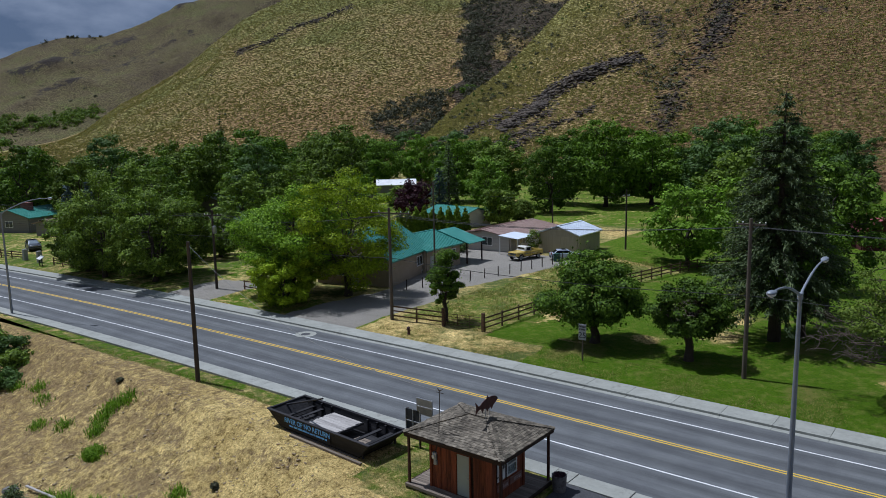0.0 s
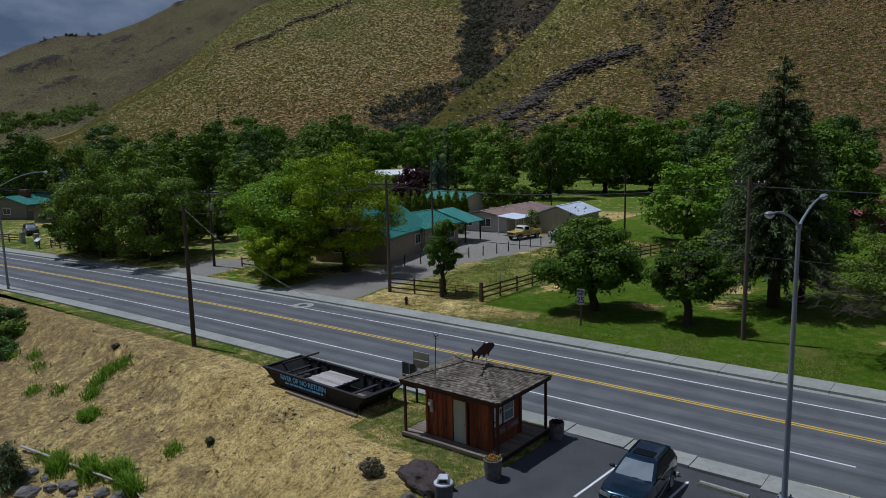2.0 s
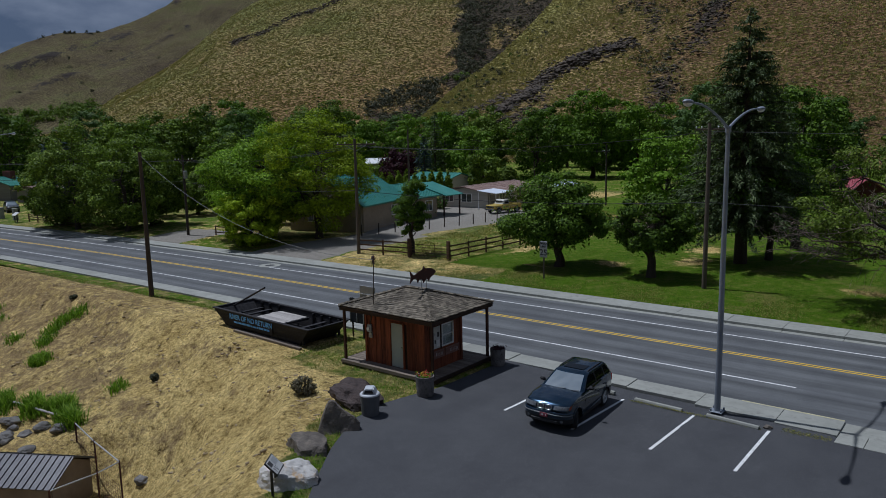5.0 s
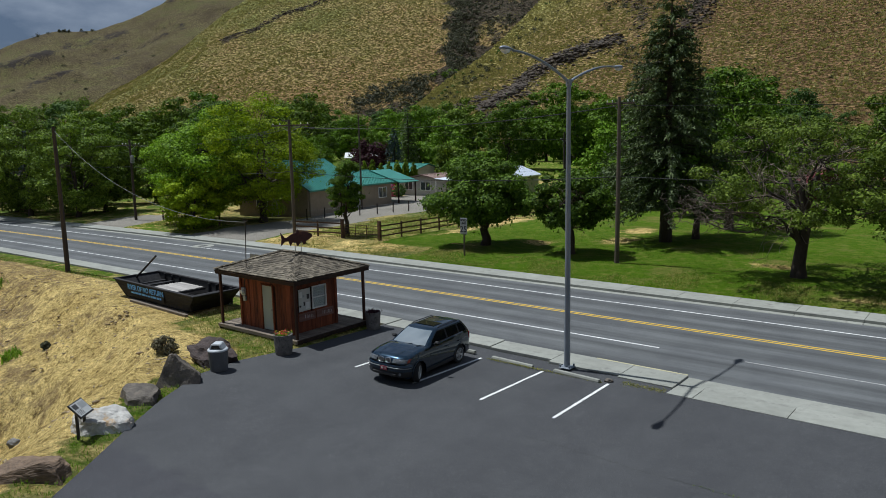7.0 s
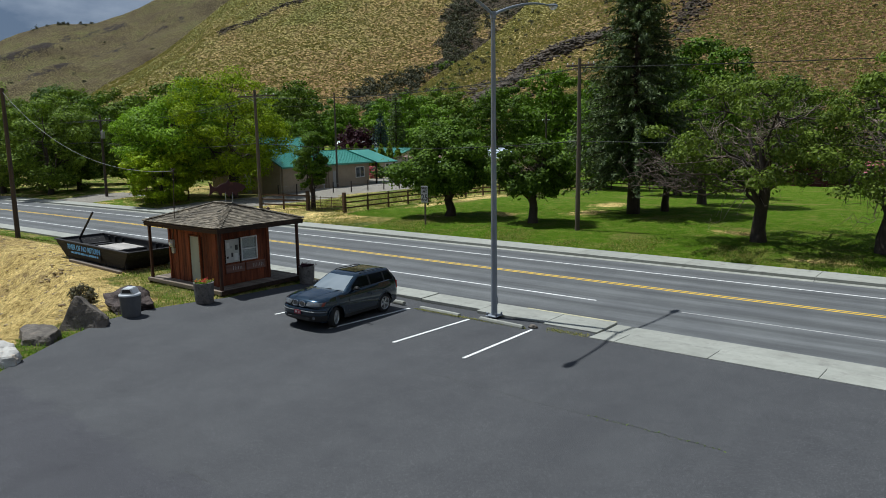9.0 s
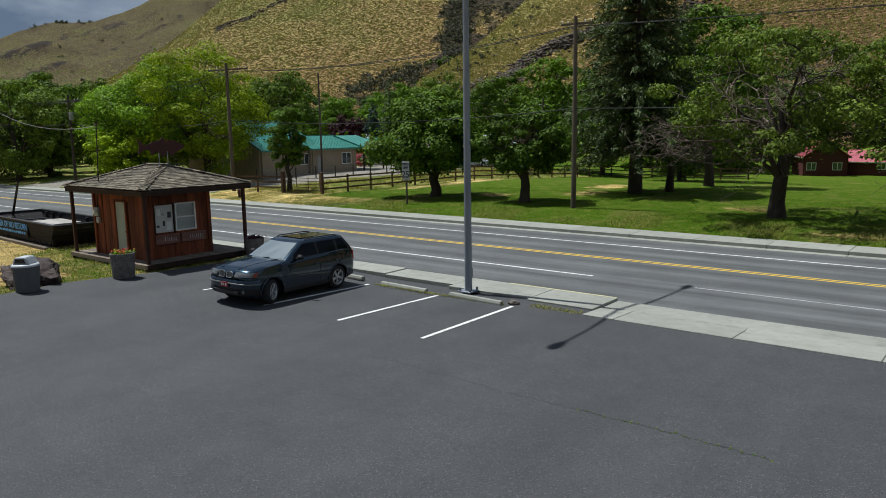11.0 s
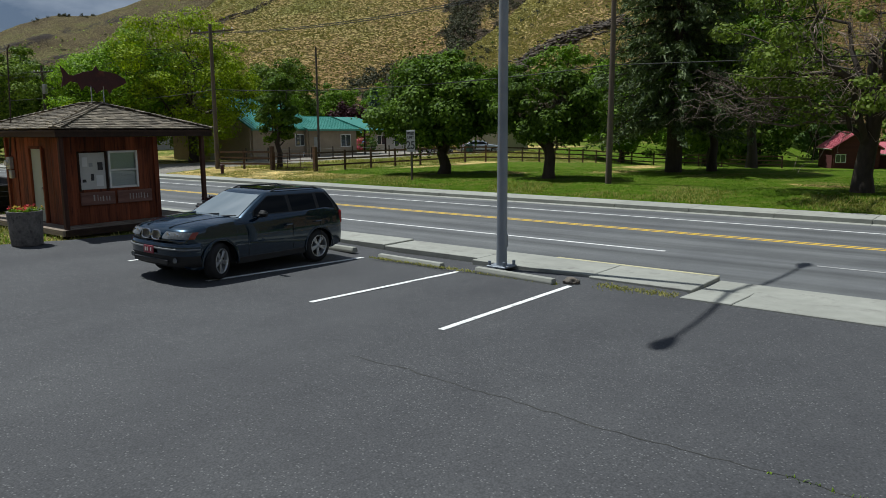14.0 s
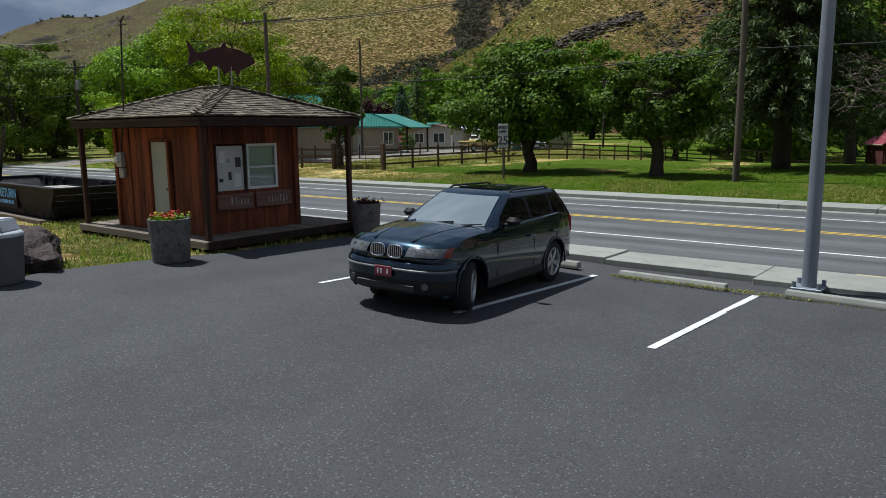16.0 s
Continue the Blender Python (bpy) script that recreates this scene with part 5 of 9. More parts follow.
M_PANE = glass_material("window pane", (0.05, 0.06, 0.065), 0.04)
M_BLIND = surface("pale window blind", (0.46, 0.48, 0.47), (0.56, 0.58, 0.57), scale=2, bump=0.1, grain=30, stretch=(1, 1, 12))
M_GREYMETAL = surface("grey painted metal", (0.30, 0.31, 0.31), (0.42, 0.43, 0.43), scale=4, rough=0.45, metal=0.2, bump=0.05)
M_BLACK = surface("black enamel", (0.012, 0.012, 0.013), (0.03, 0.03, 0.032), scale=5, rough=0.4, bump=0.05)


def put_box(name, parent, material, *c, bevel=0.006, label=""):
    return part(name, boxes(c, bevel=bevel), material, parent, label)


DECK = 0.48
kiosk = thing("kiosk", pose(0, 0, 0), "small red-stained board kiosk with a shingled hip roof", "kiosk")
for i, y in enumerate(np.arange(24.1, 28.35, 0.148)):
    o = put_box("deck_board", kiosk, M_GREYWOOD, -20.98, -15.48, y, y + 0.14, DECK - 0.035, DECK + 0.004 * ((i * 7) % 3 - 1))
put_box("deck_skirt", kiosk, M_GREYWOOD, -21.02, -15.44, 24.03, 24.09, 0.32, DECK - 0.005, label="pale weathered fascia board")
put_box("deck_skirt", kiosk, M_DARKWOOD, -15.47, -15.41, 24.092, 28.4, 0.30, DECK - 0.005)
put_box("deck_skirt", kiosk, M_DARKWOOD, -21.02, -15.47, 28.37, 28.43, 0.20, DECK - 0.005)
put_box("deck_skirt", kiosk, M_DARKWOOD, -21.04, -20.985, 24.092, 28.36, 0.20, DECK - 0.005)
# black block standing in for the shade beneath the open deck
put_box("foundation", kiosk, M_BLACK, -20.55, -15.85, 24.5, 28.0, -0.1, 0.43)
for x in (-20.7, -18.2, -15.8):
    for y in (24.4, 26.2, 28.1):
        put_box("pier", kiosk, M_DARKWOOD, x - 0.1, x + 0.1, y - 0.1, y + 0.1, -0.08, 0.44)
for x, y in ((-20.87, 24.2), (-15.58, 24.2), (-15.58, 28.28), (-20.87, 28.28)):
    put_box("post", kiosk, M_POSTWOOD, x - 0.055, x + 0.055, y - 0.055, y + 0.055, DECK, 2.9, label="square brown timber post")


def board_wall(fixed, a0, a1, axis, z0, z1, gaps, seed, back):
    """A wall of upright boards with battens; gaps: openings (from, to, sill, head). back: which way the room lies."""
    rng = np.random.default_rng(seed)
    a = a0
    while a < a1 - 0.02:
        w = min(rng.uniform(0.24, 0.36), a1 - a)
        if a1 - (a + w) < 0.08:
            w = a1 - a
        spans = [(z0, z1)]
        for g0, g1, s, h in gaps:
            if a + w > g0 + 0.02 and a < g1 - 0.02:
                spans = [p for p in ((z0, s), (h, z1)) if p[1] - p[0] > 0.03]
        off = rng.uniform(0, 0.008)
        for s0, s1 in spans:
            c = (fixed - 0.03 + off, fixed + off) if back < 0 else (fixed - off, fixed + 0.03 - off)
            if axis == "x":
                put_box("wall_board", kiosk, M_REDWOOD, a + 0.002, a + w - 0.002, *c, s0, s1, bevel=0.004)
            else:
                put_box("wall_board", kiosk, M_REDWOOD, *c, a + 0.002, a + w - 0.002, s0, s1, bevel=0.004)
            if rng.random() < 0.45 and s1 - s0 > 1.5:
                b = (fixed - 0.028, fixed - 0.001) if back > 0 else (fixed + 0.009, fixed + 0.036)
                if axis == "x":
                    put_box("batten", kiosk, M_REDWOOD, a + w - 0.025, a + w + 0.025, *b, s0, s1, bevel=0.004)
                else:
                    put_box("batten", kiosk, M_REDWOOD, *b, a + w - 0.025, a + w + 0.025, s0, s1, bevel=0.004)
        a += w


board_wall(24.55, -19.75, -16.32, "x", DECK, 2.84, [(-18.3, -17.5, DECK, 2.55)], 3, 1)
board_wall(-16.32, 24.55, 27.2, "y", DECK, 2.84, [(24.93, 26.66, 1.42, 2.46)], 4, -1)
board_wall(27.2, -19.75, -16.32, "x", DECK, 2.84, [], 5, -1)
board_wall(-19.75, 24.55, 27.2, "y", DECK, 2.84, [(25.2, 26.2, 1.4, 2.4)], 6, 1)
put_box("inner_wall", kiosk, M_DARKWOOD, -19.7, -16.38, 24.6, 24.64, DECK, 2.82, label="dark inside lining behind the boards")
put_box("inner_wall", kiosk, M_DARKWOOD, -16.44, -16.4, 24.65, 27.1, DECK, 1.40)
put_box("corner_post", kiosk, M_REDWOOD, -16.36, -16.24, 24.47, 24.59, DECK, 2.84)
put_box("corner_post", kiosk, M_REDWOOD, -16.36, -16.26, 27.12, 27.26, DECK, 2.84)
put_box("corner_post", kiosk, M_REDWOOD, -19.83, -19.71, 24.47, 24.59, DECK, 2.84)
k_door = put_box("door", kiosk, M_DOORPAINT, -18.26, -17.54, 24.565, 24.61, DECK + 0.02, 2.52, label="plain pale grey-green door, shut")
put_box("frame", k_door, M_REDWOOD, -18.34, -18.27, 24.50, 24.6, DECK, 2.6)
put_box("frame", k_door, M_REDWOOD, -17.53, -17.46, 24.50, 24.6, DECK, 2.6)
put_box("frame", k_door, M_REDWOOD, -18.27, -17.53, 24.50, 24.6, 2.53, 2.6)
knob = bmesh.new()
cyl(knob, (-17.62, 24.56, 1.45), (-17.62, 24.49, 1.45), 0.03)
part("knob", knob, M_GREYMETAL, k_door, "dull metal door knob")
# notice board and sash window side by side in one opening
board = put_box("notice_board", kiosk, M_PAPER, -16.36, -16.33, 24.97, 25.70, 1.42, 2.42, label="notice board covered in pale papers")
for y0, y1, z0, z1 in ((24.93, 24.98, 1.38, 2.46), (25.69, 25.75, 1.38, 2.46)):
    put_box("frame", board, M_DARKWOOD, -16.37, -16.29, y0, y1, z0, z1)
for y0, y1, z0, z1, mt in ((25.24, 25.34, 2.04, 2.14, M_GREYMETAL), (25.48, 25.62, 1.94, 2.16, M_INK), (25.04, 25.14, 1.62, 1.70, M_INK), (25.28, 25.36, 1.66, 1.84, M_INK), (25.06, 25.2, 2.05, 2.3, M_WHITEPAINT), (25.42, 25.62, 1.5, 1.8, M_WHITEPAINT)):
    put_box("notice", board, mt, -16.335, -16.322, y0, y1, z0, z1, bevel=0.0)
sash = put_box("window", kiosk, M_BLIND, -16.40, -16.385, 25.80, 26.62, 1.44, 2.44, label="white sash window with a pale blind")
for c in ((25.78, 25.84, 1.42, 2.46), (26.58, 26.64, 1.42, 2.46)):
    put_box("frame", sash, M_WHITEPAINT, -16.36, -16.30, *c)
for c in ((2.40, 2.46), (1.90, 1.95), (1.42, 1.48)):
    put_box("rail", sash, M_WHITEPAINT, -16.36, -16.305, 25.84, 26.58, *c)
pane = put_box("pane", sash, M_PANE, -16.352, -16.346, 25.84, 26.58, 1.48, 2.40, bevel=0)
pane.data.materials.clear()
M_CLEAR, tt, bb = nodes_of("clear glass")
bb.inputs["Transmission Weight"].default_value, bb.inputs["Roughness"].default_value = 1.0, 0.02
bb.inputs["Base Color"].default_value = (0.85, 0.9, 0.9, 1)
pane.data.materials.append(M_CLEAR)
pane.visible_shadow = False
put_box("wall_board", kiosk, M_REDWOOD, -16.35, -16.315, 26.645, 26.88, 1.36, 2.50, bevel=0.004)
put_box("wall_board", kiosk, M_REDWOOD, -16.352, -16.318, 26.884, 27.115, 1.36, 2.50, bevel=0.004)
put_box("wall_board", kiosk, M_REDWOOD, -16.35, -16.315, 24.60, 24.925, 1.36, 2.50, bevel=0.004)
for y0, y1 in ((24.92, 25.88), (25.95, 26.98)):
    s = put_box("name_board", kiosk, M_NAMEBOARD, -16.28, -16.24, y0, y1, 0.99, 1.35, bevel=0.015, label="routed wooden board with worn pale lettering")
    rng = np.random.default_rng(int(y0 * 10))
    y = y0 + 0.34
    while y < y1 - 0.12:
        w = rng.uniform(0.05, 0.09)
        z = 1.08 + rng.uniform(0, 0.03)
        put_box("lettering", s, M_WORN, -16.24, -16.235, y, y + w * 0.45, z, z + rng.uniform(0.11, 0.17), bevel=0)
        y += w + 0.02
meter = put_box("electric_meter", kiosk, M_GREYMETAL, -19.62, -19.38, 24.40, 24.53, 1.92, 2.28, bevel=0.02, label="grey electric meter box with a round dial")
dial = bmesh.new()
cyl(dial, (-19.5, 24.41, 2.1), (-19.5, 24.33, 2.1), 0.085)
part("dial", dial, M_WHITEPAINT, meter)
put_box("switch_box", meter, M_GREYMETAL, -19.55, -19.36, 24.42, 24.53, 1.66, 1.9, bevel=0.02)
conduit = bmesh.new()
cyl(conduit, (-19.44, 24.46, 2.3), (-19.25, 24.5, 3.25), 0.025)
cyl(conduit, (-19.25, 24.5, 3.2), (-19.2, 24.58, 5.35), 0.02)
for s in (-1, 1):
    cyl(conduit, (-19.2, 24.58, 5.3), (-19.2 + s * 0.16, 24.58, 5.42), 0.02)
cyl(conduit, (-19.42, 24.58, 5.22), (-18.98, 24.58, 5.22), 0.012)
part("service_mast", conduit, M_DARKPOLE, kiosk, "thin metal mast for the service cable")

# the hip roof: rafters' deck, fascia, and courses of cedar shingles
RX0, RX1, RY0, RY1, ZE, ZR = -21.05, -15.42, 24.02, 28.58, 3.06, 3.80
RA, RB = Vector((-18.80, 26.3, ZR)), Vector((-17.62, 26.3, ZR))
C = [Vector((RX0, RY0, ZE)), Vector((RX1, RY0, ZE)), Vector((RX1, RY1, ZE)), Vector((RX0, RY1, ZE))]
rb = bmesh.new()
up = [rb.verts.new(v - Vector((0, 0, 0.035))) for v in C + [RA, RB]]
lo = [rb.verts.new(v - Vector((0, 0, 0.09))) for v in C]
for q in ((0, 1, 5, 4), (1, 2, 5), (2, 3, 4, 5), (3, 0, 4)):
    rb.faces.new([up[i] for i in q])
rb.faces.new(lo[::-1])
for i in range(4):
    j = (i + 1) % 4
    rb.faces.new((lo[i], lo[j], up[j], up[i]))
roof = part("roof", rb, M_DARKWOOD, kiosk, "hip roof of weathered cedar shingles")
for c in ((RX0 + 0.02, RX1 - 0.02, RY0 + 0.02, RY0 + 0.06), (RX0 + 0.02, RX1 - 0.02, RY1 - 0.06, RY1 - 0.02), (RX0 + 0.02, RX0 + 0.06, RY0 + 0.062, RY1 - 0.062), (RX1 - 0.06, RX1 - 0.02, RY0 + 0.062, RY1 - 0.062)):
    put_box("fascia", roof, M_DARKWOOD, *c, 2.85, 3.01)


def shingle_mesh(w):
    bm = bmesh.new()
    vs = [bm.verts.new(p) for p in ((-w / 2, 0, 0), (w / 2, 0, 0), (w / 2, 0.3, -0.014), (-w / 2, 0.3, -0.014), (-w / 2, 0.004, 0.028), (w / 2, 0.0, 0.028), (w / 2, 0.3, -0.006), (-w / 2, 0.3, -0.006))]
    for q in ((0, 1, 2, 3), (7, 6, 5, 4), (0, 4, 5, 1), (1, 5, 6, 2), (3, 7, 4, 0)):
        bm.faces.new([vs[i] for i in q])
    bmesh.ops.recalc_face_normals(bm, faces=bm.faces[:])
    me = bpy.data.meshes.new("shingle")
    bm.to_mesh(me)
    bm.free()
    me.materials.append(M_SHINGLE)
    return me


SHINGLES = {w: shingle_mesh(w / 100) for w in (12, 15, 18, 21, 24)}


def shingle_slope(a, b, ta, tb, seed, singly):
    """Courses of shingles on the slope from the eave a-b up to the ridge ta-tb. The lowest courses stay single objects."""
    rng = np.random.default_rng(seed)
    u = (b - a).normalized()
    mid = (ta + tb) / 2
    n = (b - a).cross(mid - a).normalized()
    v = n.cross(u)
    rise = (mid - a).dot(v)
    rows, rest, single = int(rise / 0.142), [], 0
    for i in range(rows):
        s = i / rows
        p, q = a.lerp(ta, s), b.lerp(tb, s)
        ln = (q - p).length
        x = rng.uniform(-0.05, 0.0)
        while x < ln - 0.05:
            w = int(rng.choice([12, 15, 18, 21, 24]))
            o = p + u * min(x + w / 200, ln - w / 200) + v * rng.uniform(-0.018, 0.012) + n * rng.uniform(0.0, 0.008)
            m = Matrix((u, v, n)).transposed().to_4x4()
            m = Matrix.Translation(o) @ m @ Matrix.Rotation(rng.normal() * 0.012, 4, "Z") @ Matrix.Rotation(rng.uniform(-0.03, 0.05), 4, "X")
            if single < singly and i < 11:
                add("shingle", SHINGLES[w], roof, "", m)
                single += 1
            else:
                rest.append((SHINGLES[w], m))
            x += w / 100 + 0.006
    return rest


rest = shingle_slope(C[0], C[1], RA, RB, 1, 170) + shingle_slope(C[1], C[2], RB, RB, 2, 125) + shingle_slope(C[2], C[3], RB, RA, 3, 0) + shingle_slope(C[3], C[0], RA, RA, 4, 0)
# hip and ridge caps
for p, q in ((C[0], RA), (C[1], RB), (C[2], RB), (C[3], RA), (RA, RB)):
    d = (q - p).normalized()
    k = int((q - p).length / 0.15)
    side = d.cross(Vector((0, 0, 1))).normalized()
    nn = side.cross(d)
    for i in range(k):
        for s in (-1, 1):
            m = Matrix((side, d, nn)).transposed().to_4x4()
            o = p + d * (i * 0.15) + nn * 0.03 + side * s * 0.06
            rest.append((SHINGLES[15], Matrix.Translation(o) @ m @ Matrix.Rotation(s * 0.28, 4, "Y")))
vs, fs, o = [], [], 0
for me, m in rest:
    vs += [m @ v.co for v in me.vertices]
    fs += [tuple(i + o for i in p.vertices) for p in me.polygons]
    o += len(me.vertices)
M_SHINGLE_REST = M_SHINGLE.copy()
M_SHINGLE_REST.name = "weathered cedar shingles joined"
for nd in M_SHINGLE_REST.node_tree.nodes:
    if nd.bl_idname == "ShaderNodeObjectInfo":
        gn = M_SHINGLE_REST.node_tree.nodes.new("ShaderNodeNewGeometry")
        for l in list(nd.outputs["Random"].links):
            M_SHINGLE_REST.node_tree.links.new(gn.outputs["Random Per Island"], l.to_socket)
tagged(add("shingles", mesh_from("shingles", np.array([tuple(v) for v in vs]), fs, M_SHINGLE_REST), roof), kind="stuff")

# the steel fish over the ridge
fish = thing("fish_sign", pose(-17.75, 26.30, 3.76, 0, 0, 93) @ Matrix.Diagonal((1.16, 1.0, 1.1, 1)), "rusty cut-steel fish silhouette on two rods over the kiosk roof", "sign")
fb = bmesh.new()
outline = [(-0.86, 0.98), (-0.80, 0.70), (-0.86, 0.42), (-0.62, 0.58), (-0.45, 0.56), (-0.36, 0.36), (-0.24, 0.50), (-0.05, 0.43), (0.02, 0.30), (0.14, 0.40), (0.30, 0.42), (0.36, 0.30), (0.46, 0.44), (0.66, 0.52), (0.84, 0.62), (0.80, 0.72), (0.62, 0.82), (0.40, 0.88), (0.12, 0.90), (0.05, 1.02), (-0.05, 0.89), (-0.30, 0.84), (-0.52, 0.74), (-0.64, 0.74)]
prism(fb, outline, -0.012, 0.012)
part("body", fb, M_RUST, fish)
for x in (-0.12, 0.2):
    rod = bmesh.new()
    cyl(rod, (x, 0, -0.05), (x, 0, 0.5), 0.014)
    part("rod", rod, M_GREYMETAL, fish)

# ---------------------------------------------------------------- the river scow on show
M_TAR = wood("tarred boat planks", (0.009, 0.009, 0.010), (0.034, 0.032, 0.034), grain_axis=0, vary=0.5)
M_BOATDECK = wood("bleached plank deck", (0.26, 0.24, 0.22), (0.46, 0.43, 0.40), grain_axis=0, vary=0.3)
M_BLUE = surface("blue painted lettering", (0.14, 0.42, 0.92), (0.24, 0.54, 0.98), scale=9, bump=0)

boat = thing("wooden_scow", pose(-28.55, 26.45, 0.20, 0, 0, -2.6), "black tarred wooden river scow with a pale plank deck", "boat")
BL, BW, BH = 4.35, 1.38, 0.92   # half length at the gunwale, half width, depth
def hull_y(z):
    return BW - 0.16 + 0.16 * z / BH


for s in (-1, 1):
    for i in range(5):
        z0, z1 = 0.02 + i * 0.185, 0.02 + (i + 1) * 0.185 - 0.008
        e0, e1 = BL - 0.95 * (1 - z0 / BH), BL - 0.95 * (1 - z1 / BH)
        bm = bmesh.new()
        ring = []
        for y_off in (0, -0.06 * s):
            ring.append([bm.verts.new(p) for p in ((-e0, s * hull_y(z0) + y_off, z0), (e0, s * hull_y(z0) + y_off, z0), (e1, s * hull_y(z1) + y_off, z1), (-e1, s * hull_y(z1) + y_off, z1))])
        for a, b in ((0, 1), (1, 2), (2, 3), (3, 0)):
            bm.faces.new((ring[0][a], ring[0][b], ring[1][b], ring[1][a]))
        bm.faces.new(ring[0])
        bm.faces.new(ring[1][::-1])
        part("side_plank", bm, M_TAR, boat)
for s in (-1, 1):
    for i in range(5):
        z0, z1 = 0.0 + i * 0.185, (i + 1) * 0.185 - 0.008
        x0, x1 = s * (BL - 0.95 * (1 - z0 / BH)), s * (BL - 0.95 * (1 - z1 / BH))
        bm = bmesh.new()
        a = [bm.verts.new(p) for p in ((x0, -hull_y(z0), z0), (x0, hull_y(z0), z0), (x1, hull_y(z1), z1), (x1, -hull_y(z1), z1))]
        b = [bm.verts.new(v.co + Vector((-0.06 * s, 0, 0.0))) for v in a]
        bm.faces.new(a)
        bm.faces.new(b[::-1])
        for k in range(4):
            bm.faces.new((a[k], a[(k + 1) % 4], b[(k + 1) % 4], b[k]))
        part("end_plank", bm, M_TAR, boat)
put_box("bottom", boat, M_TAR, -3.4, 3.4, -1.2, 1.2, -0.02, 0.05)
for s in (-1, 1):
    put_box("gunwale", boat, M_TAR, -4.4, 4.4, s * 1.36 - 0.09, s * 1.36 + 0.09, BH, BH + 0.07, bevel=0.015)
    put_box("end_rail", boat, M_TAR, s * 4.34 - 0.08, s * 4.34 + 0.08, -1.27, 1.27, BH - 0.01, BH + 0.06, bevel=0.015)
    put_box("skid", boat, M_GREYWOOD, -3.0, 3.4, s * 1.28 - 0.07, s * 1.28 + 0.07, -0.20, -0.03, label="pale timber skid under the hull")
for x in (-3.3, -2.5, -1.6, 1.55, 2.3, 3.0, 3.7):
    for s in (-1, 1):
        put_box("rib", boat, M_TAR, x - 0.05, x + 0.05, s * 1.2 - 0.06, s * 1.2 + 0.06, 0.04, BH)
for i in range(9):
    y = -1.05 + i * 0.235
    put_box("deck_plank", boat, M_BOATDECK, -1.3 + 0.05 * (i % 3), 1.25 - 0.04 * ((i * 2) % 3), y, y + 0.225, 0.66, 0.70, label="bleached deck plank" if i == 0 else "")
for x in (-1.3, 0.0, 1.2):
    put_box("deck_beam", boat, M_TAR, x - 0.06, x + 0.06, -1.15, 1.15, 0.54, 0.655)
for x in (-3.2, -2.4, 2.6, 3.5):
    put_box("thwart", boat, M_TAR, x - 0.12, x + 0.12, -1.2, 1.2, 0.56, 0.62)
for i in range(4):
    put_box("floor_plank", boat, M_GREYWOOD, 1.6, 3.0, -0.6 + i * 0.28, -0.36 + i * 0.28, 0.12, 0.16)
for i in range(3):
    put_box("floor_plank", boat, M_TAR, -3.3, -1.7, -0.5 + i * 0.38, -0.18 + i * 0.38, 0.3, 0.34)
for s, tip in ((-1, (0.85, -1.40, 2.75)),):
    oar = bmesh.new()
    cyl(oar, (-4.2, -0.1, 0.85), tip, 0.06, 0.05)
    part("sweep_oar", oar, M_TAR, boat, "long dark sweep oar raised over the deck")
blade = boxes((-5.6, -3.9, -0.62, -0.28, 0.42, 0.47), bevel=0.01)
part("oar_blade", blade, M_TAR, boat)


skid = thing("timber_skid", pose(-27.6, 24.78, land_z(-27.6, 24.78), 0, 0, -2.9), "weathered grey timber skid lying along the boat", "timber")
put_box("beam", skid, M_GREYWOOD, -3.0, 3.0, -0.09, 0.09, -0.04, 0.13, bevel=0.015)


def lettering(text, size, m, material, parent, name="lettering", depth=0.004, label=""):
    """Words in the built-in font, as a mesh."""
    cu = bpy.data.curves.new(name, "FONT")
    cu.body, cu.size, cu.extrude, cu.align_x, cu.align_y = text, size, depth, "CENTER", "CENTER"
    cu.offset = 0.010
    cu.materials.append(material)
    ob = add(name, cu, parent, label, m)
    return ob


plate = put_box("name_board", boat, M_TAR, -2.75, 1.25, -1.375, -1.345, 0.2, 0.9, bevel=0.004, label="dark board with blue painted lettering")
lettering("RIVER OF NO RETURN", 0.40, Matrix.Translation((-0.75, -1.38, 0.66)) @ Matrix.Rotation(radians(90), 4, "X"), M_BLUE, plate)
rng = np.random.default_rng(9)
x = -2.35
while x < 0.95:
    w = rng.uniform(0.12, 0.42)
    put_box("lettering", plate, M_BLUE, x, min(x + w, 1.0), -1.381, -1.374, 0.33, 0.33 + rng.uniform(0.09, 0.12), bevel=0)
    x += w + 0.07

# ---------------------------------------------------------------- street furniture and the lot
M_LENS = surface("milky lamp glass", (0.62, 0.63, 0.62), (0.74, 0.75, 0.74), rough=0.25, bump=0)
M_AGG = surface("exposed aggregate concrete", (0.075, 0.070, 0.066), (0.22, 0.20, 0.185), scale=14, bump=0.9, grain=45, wear=(0.05, 0.047, 0.045), depth=0.02)
M_SOIL = surface("dark soil", (0.03, 0.022, 0.016), (0.07, 0.05, 0.035), scale=12, bump=0.8)
M_RED = surface("red petals", (0.42, 0.02, 0.03), (0.60, 0.05, 0.06), bump=0)
M_YELLOWPETAL = surface("yellow petals", (0.55, 0.33, 0.03), (0.70, 0.46, 0.06), bump=0)
M_MAROON = surface("maroon leaves", (0.035, 0.010, 0.018), (0.075, 0.02, 0.032), bump=0)
M_BOULDER = surface("grey boulder", (0.044, 0.037, 0.030), (0.185, 0.158, 0.130), scale=3.2, bump=1.0, grain=10, wear=(0.20, 0.165, 0.13), depth=0.05)
M_WHITEROCK = surface("white quartz boulder", (0.36, 0.34, 0.31), (0.62, 0.60, 0.56), scale=3, bump=0.9, grain=9, wear=(0.42, 0.27, 0.12), depth=0.04)
